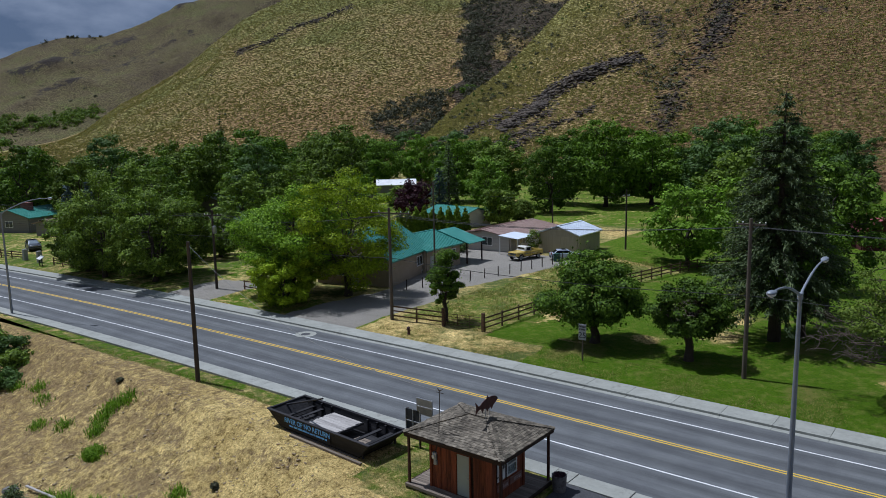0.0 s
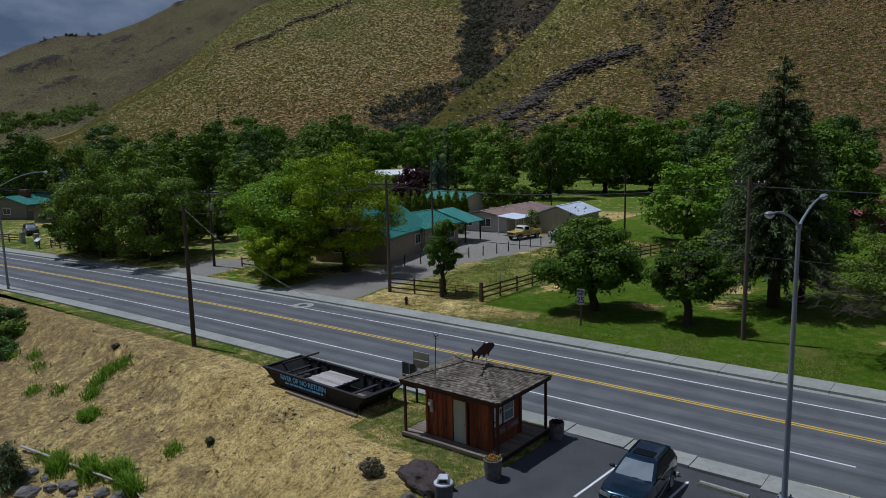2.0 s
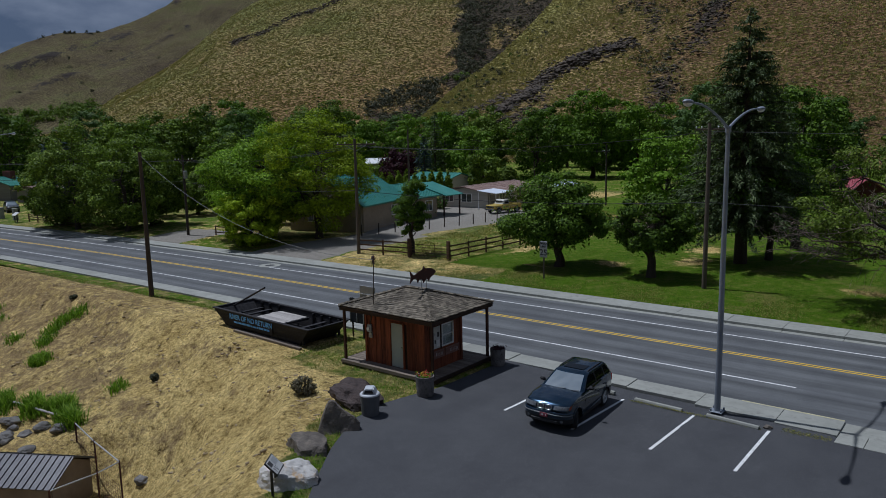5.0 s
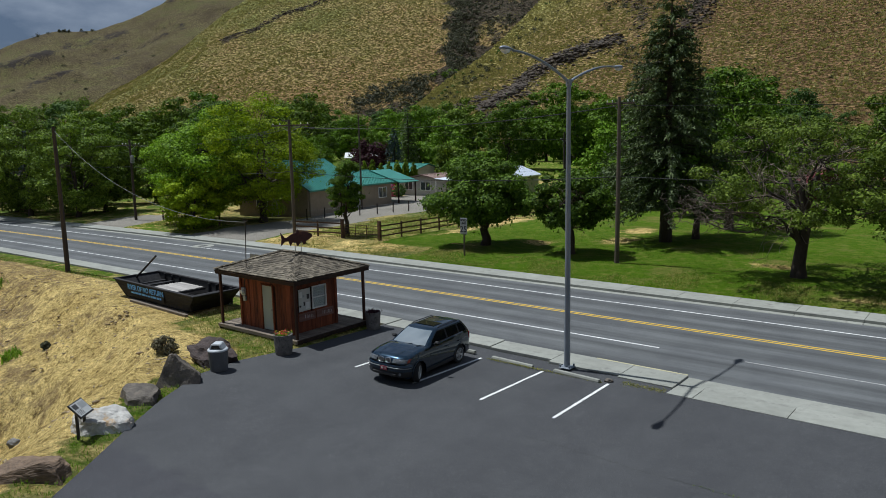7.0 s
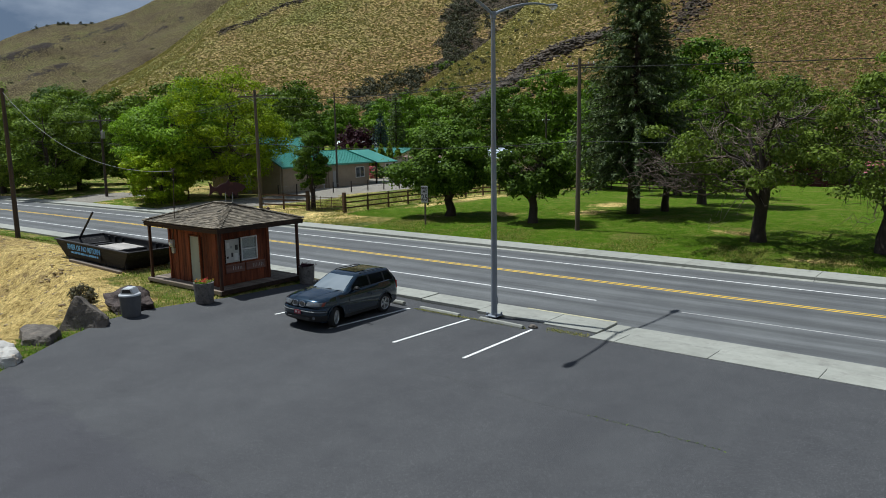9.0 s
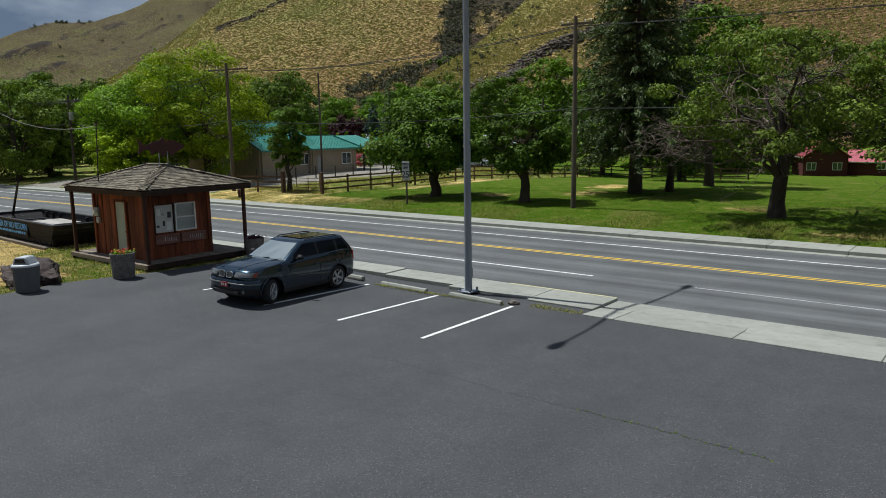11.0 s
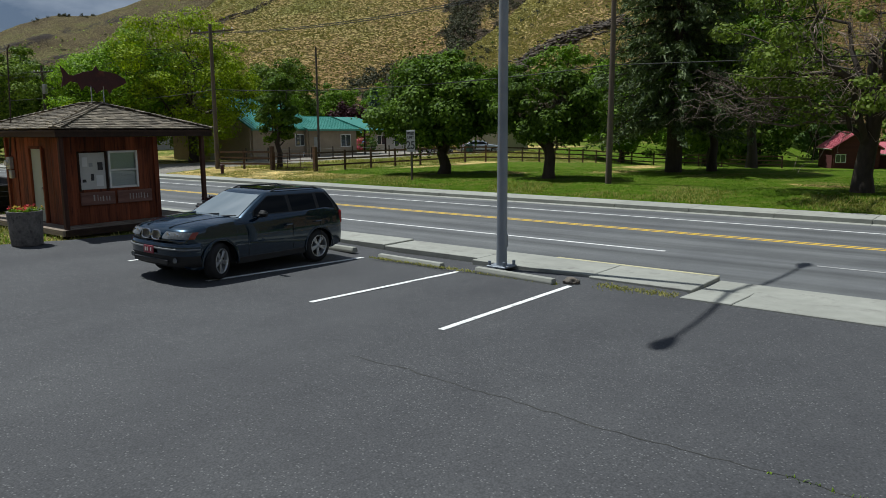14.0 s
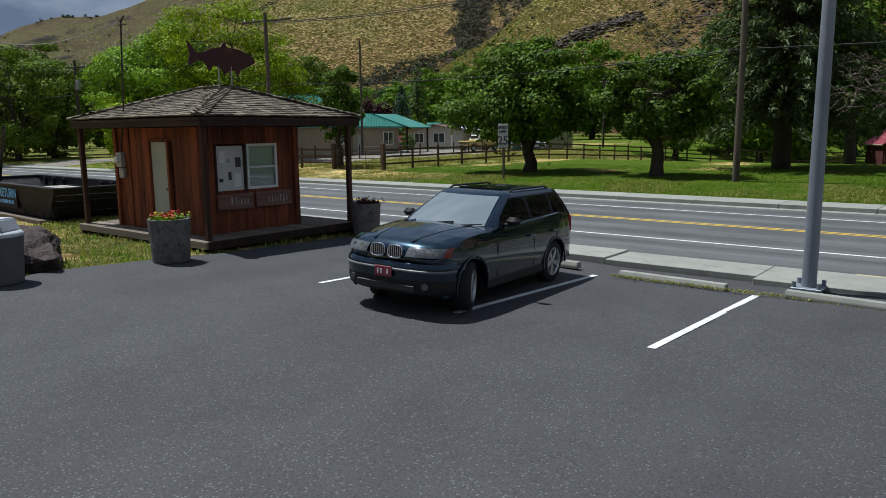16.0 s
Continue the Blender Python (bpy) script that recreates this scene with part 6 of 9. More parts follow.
M_BROWNROCK = surface("layered brown rock", (0.060, 0.040, 0.027), (0.27, 0.185, 0.12), scale=4, bump=1.0, grain=4, stretch=(1.2, 1.2, 7), depth=0.08)
M_PANEL = surface("interpretive panel print", (0.42, 0.43, 0.42), (0.60, 0.60, 0.58), scale=5, rough=0.3, bump=0)
M_SIGN = surface("white sign face", (0.66, 0.66, 0.64), (0.74, 0.74, 0.72), scale=3, rough=0.5, bump=0)
M_SIGNBACK = surface("dark sign panel", (0.02, 0.024, 0.028), (0.055, 0.06, 0.066), scale=4, rough=0.5, bump=0.05)
M_ALU = surface("bare aluminium", (0.22, 0.23, 0.24), (0.32, 0.33, 0.34), scale=4, rough=0.4, metal=0.5, bump=0.05)


def lathe(bm, profile, n=24, m=None):
    """A solid of revolution round z from (radius, height) pairs; open where the radius is not 0."""
    rings = []
    for r, z in profile:
        rings.append([bm.verts.new((r * math.cos(2 * math.pi * i / n), r * math.sin(2 * math.pi * i / n), z)) for i in range(n)] if r > 1e-6 else [bm.verts.new((0, 0, z))])
    for a, b in zip(rings[:-1], rings[1:]):
        for i in range(n):
            j = (i + 1) % n
            if len(a) == 1 and len(b) > 1:
                bm.faces.new((a[0], b[j], b[i]))
            elif len(b) == 1 and len(a) > 1:
                bm.faces.new((a[i], a[j], b[0]))
            elif len(a) > 1:
                bm.faces.new((a[i], a[j], b[j], b[i]))
    if m is not None:
        bmesh.ops.transform(bm, matrix=m, verts=[v for r in rings for v in r])
    return bm


def cobra_head(parent, m):
    bm = bmesh.new()
    bmesh.ops.create_uvsphere(bm, u_segments=16, v_segments=10, radius=1.0)
    for v in bm.verts:
        f = 0.62 + 0.38 * v.co.x
        v.co = Vector((v.co.x * 0.42 + 0.30, v.co.y * 0.19 * (0.75 + 0.25 * v.co.x), v.co.z * (0.13 if v.co.z > 0 else 0.05) * f))
    head = part("lamp_head", bm, M_STEEL, parent, "", True, m)
    g = bmesh.new()
    bmesh.ops.create_uvsphere(g, u_segments=14, v_segments=8, radius=1.0)
    for v in g.verts:
        v.co = Vector((v.co.x * 0.2 + 0.42, v.co.y * 0.15, -0.03 + min(v.co.z, 0.0) * 0.12))
    part("glass", g, M_LENS, head, "", True)


def street_lamp(name, x, y, h, arms, label):
    """A tapered steel column with curved arms: (direction in degrees, reach, rise)."""
    lamp = thing(name, pose(x, y, 0.0), label, "street lamp")
    v, f = tube([(0, 0, 0.06), (0, 0, h * 0.5), (0, 0, h)], [0.118, 0.10, 0.075], 16)
    add("column", mesh_from("column", v, f, M_STEEL, True), lamp)
    bm = bmesh.new()
    box(bm, -0.24, 0.24, -0.24, 0.24, 0.03, 0.075, bevel=0.01)
    part("base_plate", bm, M_STEEL, lamp)
    for sx in (-1, 1):
        for sy in (-1, 1):
            b = bmesh.new()
            cyl(b, (sx * 0.19, sy * 0.19, 0.04), (sx * 0.19, sy * 0.19, 0.17), 0.035, n=8)
            part("bolt_cover", b, M_STEEL, lamp)
    c = bmesh.new()
    cyl(c, (0, 0, h - 0.18), (0, 0, h + 0.06), 0.11, n=16)
    part("collar", c, M_STEEL, lamp)
    hatch = bmesh.new()
    box(hatch, -0.06, 0.06, 0.12, 0.16, 0.45, 0.75, bevel=0.01)
    part("hatch", hatch, M_STEEL, lamp)
    for ang, reach, rise in arms:
        a = radians(ang)
        pts = [(math.cos(a) * reach * s, math.sin(a) * reach * s, h - 0.05 + rise * math.sin(s * math.pi / 2) ** 0.9) for s in np.linspace(0, 1, 9)]
        v, f = tube(pts, np.linspace(0.055, 0.035, 9), 10)
        add("arm", mesh_from("arm", v, f, M_STEEL, True), lamp)
        cobra_head(lamp, pose(*pts[-1], 0, -2, ang))
    return lamp


street_lamp("street_lamp", -5.03, 28.62, 10.85, [(-90, 3.75, 0.85), (90, 3.75, 0.78)], "tall galvanised street lamp with two arms over lot and road")
street_lamp("street_lamp", -77.6, 28.3 + float(bend(-77.6)) + 1.3, 10.3, [(20, 6.0, 1.6)], "grey street lamp with one long arm")


def power_pole(name, x, y, h, label, material, arms=(), r=0.15, cans=0):
    """A timber utility pole: tapered shaft, cross-arms with braces and insulators, transformers."""
    z = land_z(x, y)
    pole = thing(name, pose(x, y, z), label, "utility pole")
    v, f = tube([(0, 0, -0.3), (0.02, 0, h * 0.5), (0, 0, h)], [r, r * 0.85, r * 0.68], 10)
    add("shaft", mesh_from("shaft", v, f, material, True), pole)
    cap = bmesh.new()
    cyl(cap, (0, 0, h - 0.02), (0, 0, h + 0.015), r * 0.66, n=10)
    part("top", cap, material, pole)
    for az, half, ang in arms:
        m = pose(0, 0, az, 0, 0, ang)
        bm = bmesh.new()
        box(bm, -half, half, 0.1, 0.2, -0.06, 0.06, bevel=0.008)
        arm = part("cross_arm", bm, material, pole, "", False, m)
        for s in (-1, 1):
            b = bmesh.new()
            cyl(b, (s * half * 0.55, 0.15, -0.05), (0, 0.12, -0.6), 0.02, n=6)
            part("brace", b, M_GREYMETAL, arm)
            for k in (0.55, 0.92):
                i = bmesh.new()
                lathe(i, [(0, 0.05), (0.02, 0.05), (0.02, 0.11), (0.05, 0.13), (0.05, 0.17), (0.03, 0.2), (0, 0.21)], 8, pose(s * half * k, 0.15, 0))
                part("insulator", i, M_WHITEPAINT, arm)
    for k in range(cans):
        c = bmesh.new()
        lathe(c, [(0, 0), (0.2, 0.0), (0.22, 0.05), (0.22, 0.75), (0.18, 0.85), (0, 0.88)], 14, pose(0.32, 0, h - 2.6))
        part("transformer", c, M_ALU, pole, "grey transformer can")
    return pole


power_pole("utility_pole", -43.5, 27.35, 10.0, "dark bare timber pole beside the road", M_DARKPOLE, r=0.17)
power_pole("utility_pole", -43.4, 47.7, 10.4, "weathered timber pole with a cross-arm beside the gate", M_POLE, [(9.9, 2.1, 12)], 0.17)
power_pole("utility_pole", -12.5, 49.2, 10.9, "grey timber pole with a short cross-arm on the lawn", M_POLE, [(10.5, 0.95, 5)], 0.16)
power_pole("utility_pole", -54.3, 67.5, 11.2, "thin bare timber pole in the yard", M_POLE, r=0.13)
power_pole("utility_pole", -69.8, 47.0, 9.0, "timber pole with a transformer and cross-arm", M_DARKPOLE, [(8.4, 1.2, 20)], 0.16, cans=1)
power_pole("utility_pole", -42.2, 96.0, 8.6, "timber pole in the field with small fittings", M_DARKPOLE, [(7.6, 0.5, 40)], 0.14)
power_pole("utility_pole", -57, 101, 6.0, "short timber pole behind the shed", M_DARKPOLE, r=0.12)
M_SHEATH = surface("weathered grey cable sheath", (0.16, 0.16, 0.16), (0.26, 0.26, 0.25), bump=0)
cable("service_cable", [(-43.5, 27.35, 9.9), (-19.2, 24.58, 5.3)], 0.012, M_SHEATH, "drooping service cable from the pole to the kiosk mast", "cable", 1.5)
for dy in (-1.9, -1.1, 1.1, 1.9):
    cable("power_line", [(-170, 47.7 + dy + float(bend(-170)), 9.0), (-69.8, 47.2 + dy * 0.6, 8.7), (-43.4 + 0.2 * dy, 47.8 + dy * 0.25, 10.1), (-12.5, 49.3 + dy * 0.1, 10.7), (60, 52 + dy * 0.1, 10.4)], 0.011, M_WIRE, "thin power line along the far side of the road", "cable", 0.7, 4)
cable("telephone_line", [(-170, 46 + float(bend(-170)), 6.6), (-69.8, 47.1, 6.3), (-43.4, 47.8, 6.1), (-12.5, 49.15, 6.1), (60, 52, 6.2)], 0.024, M_WIRE, "thick telephone line along the far side of the road", "cable", 0.5, 5)
cable("power_line", [(-43.4, 47.8, 9.6), (-54.3, 67.5, 10.8)], 0.012, M_WIRE, "thin power line into the yard", "cable", 0.5, 4)
cable("power_line", [(-54.3, 67.5, 10.5), (-42.2, 96, 8.2)], 0.012, M_WIRE, "thin power line across the yard", "cable", 0.6, 4)


# wheel stops
def wheel_stop(x0, x1, y, turn):
    w = (x1 - x0) / 2
    bm = bmesh.new()
    prism(bm, [(-0.09, 0), (0.09, 0), (0.09, 0.06), (0.06, 0.13), (-0.06, 0.13), (-0.09, 0.06)], -w, w, pose(0, 0, 0, 0, 0, -90))
    bmesh.ops.bevel(bm, geom=[e for e in bm.edges], offset=0.01, segments=1, affect="EDGES")
    ob = part("wheel_stop", bm, M_CONCRETE, None, "", False, pose((x0 + x1) / 2, y, float(lot_z((x0 + x1) / 2, y)), 0, 0, turn))
    tagged(ob, "pale concrete wheel stop on the asphalt", "wheel stop", "wheel stops")


wheel_stop(-11.0, -9.05, 28.16, -1)
wheel_stop(-8.14, -6.16, 28.02, -3)
wheel_stop(-5.22, -3.28, 27.9, -4)


# planters
def planter(x, y, r, h, petals, label):
    pl = thing("planter", pose(x, y, float(lot_z(x, y))), label, "planter", "round planters")
    bm = bmesh.new()
    lathe(bm, [(0, 0.0), (r * 0.86, 0.0), (r * 0.88, 0.02), (r, h - 0.03), (r, h), (r * 0.88, h), (r * 0.86, h - 0.08), (0, h - 0.08)], 28)
    part("tub", bm, M_AGG, pl, "", False)
    s = bmesh.new()
    lathe(s, [(0, h - 0.04), (r * 0.8, h - 0.06), (r * 0.86, h - 0.09)], 20)
    part("soil", s, M_SOIL, pl)
    rng = np.random.default_rng(int(abs(x) * 10))
    k = 60
    c = np.stack([rng.normal(size=k) * r * 0.42, rng.normal(size=k) * r * 0.42, h - 0.02 + 0.08 * rng.random(k)], -1)
    add("foliage", mesh_from("foliage", *leaves(rng, c, np.full(k, 0.06), 620, 0.026), M_LEAF_BRIGHT if petals[0] is not M_MAROON else M_MAROON), pl)
    for i, mat in enumerate(petals):
        cc = c[i::len(petals) + 1] + np.array([0, 0, 0.06])
        add("blossom", mesh_from("blossom", *leaves(rng, cc, np.full(len(cc), 0.04), 110, 0.024), mat), pl)


planter(-15.0, 22.98, 0.39, 0.82, [M_RED, M_YELLOWPETAL, M_RED], "round aggregate planter with red and yellow flowers")
planter(-14.95, 28.22, 0.36, 0.80, [M_MAROON, M_MAROON], "round aggregate planter with dark maroon plants")

# litter bin
M_LID = surface("pale grey lid plastic", (0.42, 0.44, 0.46), (0.58, 0.60, 0.62), scale=5, rough=0.45, bump=0.05)
M_BINBODY = surface("dark grey bin plastic", (0.075, 0.078, 0.084), (0.12, 0.123, 0.13), scale=4, rough=0.6, bump=0.15)
bin_ob = thing("litter_bin", pose(-15.38, 20.15, float(lot_z(-15.38, 20.15))), "dark grey litter bin with a pale hooded lid", "litter bin")
bm = bmesh.new()
lathe(bm, [(0, 0), (0.33, 0), (0.38, 0.78), (0.36, 0.8), (0, 0.8)], 24)
part("body", bm, M_BINBODY, bin_ob)
bm = bmesh.new()
lathe(bm, [(0.385, 0.77), (0.39, 0.81), (0.35, 0.85), (0, 0.86)], 24)
lid = part("lid", bm, M_LID, bin_ob, "pale grey plastic lid with a raised hood", True)
bm = bmesh.new()
prism(bm, [(-0.27, 0.85), (0.27, 0.85), (0.17, 1.06), (-0.17, 1.06)], -0.24, 0.24, pose(0, 0, 0, 0, 0, 35))
bmesh.ops.bevel(bm, geom=bm.edges[:], offset=0.025, segments=2, affect="EDGES")
part("hood", bm, M_LID, lid)
for s_ in (-1, 1):
    bm = bmesh.new()
    prism(bm, [(-0.18, 0.89), (0.18, 0.89), (0.13, 1.02), (-0.13, 1.02)], s_ * 0.245 - 0.006, s_ * 0.245 + 0.006, pose(0, 0, 0, 0, 0, 35))
    part("opening", bm, M_BLACK, lid, "dark opening in the hood")


def rock(name, seed, x, y, z, size, material, label, cuts=9, turn=0.0, noise_k=0.16, category="boulder", faces=()):
    """A boulder: a ball split by flat cuts, worn and roughened."""
    rng = np.random.default_rng(seed)
    bm = bmesh.new()
    bmesh.ops.create_icosphere(bm, subdivisions=4, radius=1.0)
    planes = [(Vector(rng.normal(size=3)).normalized(), rng.uniform(0.62, 0.9)) for _ in range(cuts)]
    for d, k in planes + [(Vector(q[:3]).normalized(), q[3]) for q in faces]:
        for v in bm.verts:
            e = v.co.dot(d) - k
            if e > 0:
                v.co -= d * e * 0.93
    for v in bm.verts:
        n = noise.fractal(v.co * 1.6 + Vector((seed, 0, 0)), 0.8, 2.0, 4)
        v.co *= 1 + noise_k * n
        v.co = Vector((v.co.x * size[0], v.co.y * size[1], v.co.z * size[2]))
    ob = part(name, bm, material, None, "", category != "boulder", pose(x, y, z, 0, 0, turn))
    return tagged(ob, label, category)


rock("boulder", 1, -15.6, 18.5, 0.22, (1.12, 0.92, 1.15), M_BOULDER, "angular dark grey boulder with a sharp ridge", 5, 12, 0.10, faces=((-1, -0.5, 0.45, 0.50), (0.75, -0.8, 0.40, 0.50), (0.5, 0.6, 0.9, 0.66), (-0.2, 0.4, 1, 0.82)))
rock("boulder", 2, -15.0, 16.7, 0.2, (0.97, 0.76, 0.62), M_BOULDER, "rounded grey boulder with a flat brown top", 6, 10, 0.12, faces=((0.15, -0.1, 1, 0.62), (-0.6, -0.9, 0.1, 0.6)))
rock("boulder", 3, -13.75, 14.75, 0.28, (1.0, 0.72, 0.66), M_WHITEROCK, "white and ochre quartz boulder at the lot edge", 8, 35)
rock("boulder", 4, -12.15, 11.9, 0.2, (1.2, 0.72, 0.58), M_BROWNROCK, "long layered brown rock at the lot edge", 5, 40, 0.10, faces=((0, 0.25, 1, 0.72), (0.25, -1, 0.25, 0.6), (1, 0, 0.2, 0.8)))
rock("boulder", 5, -17.0, 21.0, 0.24, (1.55, 1.0, 0.74), surface("dark red lava boulder", (0.022, 0.015, 0.014), (0.085, 0.060, 0.052), scale=5, bump=1.0, grain=14, depth=0.06), "dark porous lava boulder on the grass", 5, -10, 0.22)
M_RIVERROCK = surface("pale grey river rock", (0.070, 0.066, 0.060), (0.225, 0.212, 0.195), scale=3, bump=0.8, grain=12, depth=0.03)
rocks = [(-26.9, 16.9, 0.42), (-33.5, 16.3, 0.5), (-34.8, 16.0, 0.45), (-35.6, 14.6, 0.6), (-37.5, 15.5, 0.55), (-39.0, 14.0, 0.7), (-41, 15.0, 0.5), (-43.5, 14.4, 0.65), (-45.5, 15.4, 0.5), (-36.6, 17.2, 0.32), (-33, 14.5, 0.5), (-40.2, 16.0, 0.4), (-38.3, 14.9, 0.45), (-36.4, 15.2, 0.35), (-42.2, 13.6, 0.6), (-44.6, 14.9, 0.35), (-35.0, 15.2, 0.38), (-39.6, 15.2, 0.36)]
for i, (x, y, s) in enumerate(rocks):
    rock("river_rock", 20 + i, x, y, land_z(x, y) + 0.08, (s, s * 0.8, s * 0.6), M_RIVERROCK, "grey rock on the river bank", 8, i * 50)

# interpretive panel
panel = thing("interpretive_panel", pose(-13.45, 14.0, 0.0, 0, 0, 126) @ Matrix.Diagonal((0.72, 0.72, 0.92, 1)), "tilted interpretive panel on two black posts", "sign")
for x in (-0.28, 0.28):
    put_box("post", panel, M_BLACK, x - 0.05, x + 0.05, -0.05, 0.05, -0.5, 1.15, bevel=0.008)
tilted = pose(0, -0.05, 1.25, 38, 0, 0)
fr = boxes((-0.5, 0.5, -0.34, 0.34, -0.03, 0.03), bevel=0.012)
fr_ob = part("frame", fr, M_BLACK, panel, "", False, tilted)
put_box("print", fr_ob, M_PANEL, -0.45, 0.45, -0.29, 0.29, 0.03, 0.036, bevel=0)
for c in ((-0.4, -0.1, 0.02, 0.24), (0.0, 0.4, -0.05, 0.22)):
    put_box("picture", fr_ob, M_INK if c[0] < 0 else M_GREYMETAL, c[0], c[1], c[2], c[3], 0.036, 0.039, bevel=0)
for i in range(5):
    put_box("text_line", fr_ob, M_INK, -0.4, -0.02 - 0.03 * (i % 2), -0.06 - i * 0.045, -0.045 - i * 0.045, 0.036, 0.038, bevel=0)

# the road signs behind the kiosk, seen from the back
for x0, x1, z0, z1, mt, name in ((-23.55, -22.45, 2.15, 3.05, M_ALU, "bare aluminium back of a road sign on a post"), (-24.35, -23.3, 0.95, 2.3, M_SIGNBACK, "dark framed notice cabinet on posts")):
    s = thing("road_sign" if mt is M_ALU else "notice_cabinet", pose((x0 + x1) / 2, 27.95, 0.0), name, "sign")
    w = (x1 - x0) / 2
    put_box("panel", s, mt, -w, w, -0.03, 0.03, z0, z1, bevel=0.01)
    for x in (-w * 0.8, w * 0.8):
        put_box("post", s, M_DARKWOOD if mt is M_SIGNBACK else M_ALU, x - 0.04, x + 0.04, 0.032, 0.1, -0.1, z1)
    put_box("rail", s, M_GREYMETAL, -w, w, -0.055, -0.031, (z0 + z1) / 2 - 0.03, (z0 + z1) / 2 + 0.03)
    if mt is M_SIGNBACK:
        for x in (-w, -0.02, w - 0.05):
            put_box("stile", s, M_GREYMETAL, x, x + 0.05, -0.06, -0.032, z0, z1)

# the speed limit sign
sp = thing("speed_limit_sign", pose(-23.4, 46.75, land_z(-23.4, 46.75), 0, 0, 3), "white speed limit sign on a timber post", "road sign")
put_box("post", sp, M_POLE, -0.05, 0.05, 0.0, 0.1, -0.3, 2.75)
fa = put_box("face", sp, surface("weathered grey sign face", (0.33, 0.33, 0.32), (0.42, 0.42, 0.41), scale=3, rough=0.6, bump=0), -0.3, 0.3, -0.03, 0.0, 1.6, 2.8, bevel=0.01)
for w, z in (("SPEED", 2.62), ("LIMIT", 2.4)):
    lettering(w, 0.2, Matrix.Translation((0, -0.034, z)) @ Matrix.Rotation(radians(90), 4, "X"), M_INK, fa)
lettering("25", 0.62, Matrix.Translation((0, -0.034, 1.95)) @ Matrix.Rotation(radians(90), 4, "X"), M_INK, fa, depth=0.006)

# hydrant
hyd = thing("fire_hydrant", pose(-39.2, 45.2, land_z(-39.2, 45.2)), "dark red fire hydrant in the verge", "hydrant")
bm = bmesh.new()
lathe(bm, [(0, 0), (0.16, 0), (0.16, 0.06), (0.11, 0.08), (0.11, 0.5), (0.15, 0.52), (0.14, 0.62), (0.06, 0.7), (0, 0.72)], 14)
part("barrel", bm, M_RUST, hyd)
bm = bmesh.new()
cyl(bm, (-0.2, 0, 0.4), (0.2, 0, 0.4), 0.06)
part("nozzle", bm, M_RUST, hyd)
# manhole ring in the far lane
bm = bmesh.new()
lathe(bm, [(0.42, 0.001), (0.42, 0.007), (0.95, 0.007), (0.95, 0.001)], 32, pose(-47.4, 40.9 + float(bend(-47.4)), ROAD_Z))
tagged(part("manhole_collar", bm, M_CONCRETE, None), "pale concrete ring round a manhole in the road", "manhole")
bm = bmesh.new()
lathe(bm, [(0, 0.006), (0.4, 0.006), (0.4, 0.001)], 28, pose(-47.4, 40.9 + float(bend(-47.4)), ROAD_Z))
tagged(part("manhole_cover", bm, M_LOT, None), "dark round manhole cover in the road", "manhole")
rock("stone", 61, -3.05, 28.1, 0.04, (0.16, 0.11, 0.09), M_BOULDER, "small dark stone beside the wheel stop", 6, 20, category="stone")

# ---------------------------------------------------------------- vehicles
def paint(name, colour, metal=0.5, rough=0.28, coat=0.4):
    m, t, b = nodes_of(name)
    v = place_node(t)
    b.inputs["IOR"].default_value = 1.55
    link(t, ramp_node(t, noise_node(t, v, 3.0, 5), [(0.3, tuple(c * 0.85 for c in colour)), (0.7, tuple(c * 1.15 for c in colour))]), b.inputs["Base Color"])
    b.inputs["Metallic"].default_value = metal
    link(t, math_node(t, "ADD", math_node(t, "MULTIPLY", noise_node(t, v, 9, 6), 0.12), rough - 0.06), b.inputs["Roughness"])
    b.inputs["Coat Weight"].default_value, b.inputs["Coat Roughness"].default_value = coat, 0.03
    b.inputs["Specular IOR Level"].default_value = 0.3
    return m


M_CARGLASS = glass_material("tinted car glass", (0.006, 0.007, 0.008), 0.02)
M_CARGLASS.node_tree.nodes["Principled BSDF"].inputs["Specular IOR Level"].default_value = 0.10
# the pale base colour imitates bright cloud mirrored in the glass
M_WINDSCREEN = glass_material("windscreen with painted sky reflection", (0.20, 0.235, 0.25), 0.012)
M_WINDSCREEN.node_tree.nodes["Principled BSDF"].inputs["IOR"].default_value = 2.7
M_TYRE = surface("tyre rubber", (0.010, 0.010, 0.011), (0.028, 0.028, 0.029), scale=12, rough=0.85, bump=0.3)
M_RIM = surface("silver alloy", (0.42, 0.43, 0.44), (0.55, 0.56, 0.57), scale=6, rough=0.3, metal=0.7, bump=0)
M_CHROME = surface("bright chrome", (0.55, 0.56, 0.58), (0.68, 0.69, 0.70), scale=4, rough=0.14, metal=1.0, bump=0)
M_TRIM = surface("black plastic trim", (0.008, 0.008, 0.009), (0.020, 0.020, 0.021), scale=10, rough=0.6, bump=0.2)
M_LAMPGLASS = surface("clear headlamp glass", (0.03, 0.033, 0.036), (0.17, 0.18, 0.19), scale=18, rough=0.1, bump=0)
M_AMBER = surface("amber lamp glass", (0.17, 0.030, 0.018), (0.24, 0.045, 0.025), rough=0.15, bump=0)
M_STRIP = surface("grey bumper strip", (0.12, 0.125, 0.13), (0.20, 0.205, 0.21), scale=6, rough=0.35, bump=0)
M_TAIL = surface("red tail lamp glass", (0.22, 0.008, 0.008), (0.34, 0.016, 0.014), rough=0.15, bump=0)
M_PLATE = surface("dark red number plate", (0.20, 0.03, 0.05), (0.28, 0.05, 0.07), rough=0.4, bump=0)


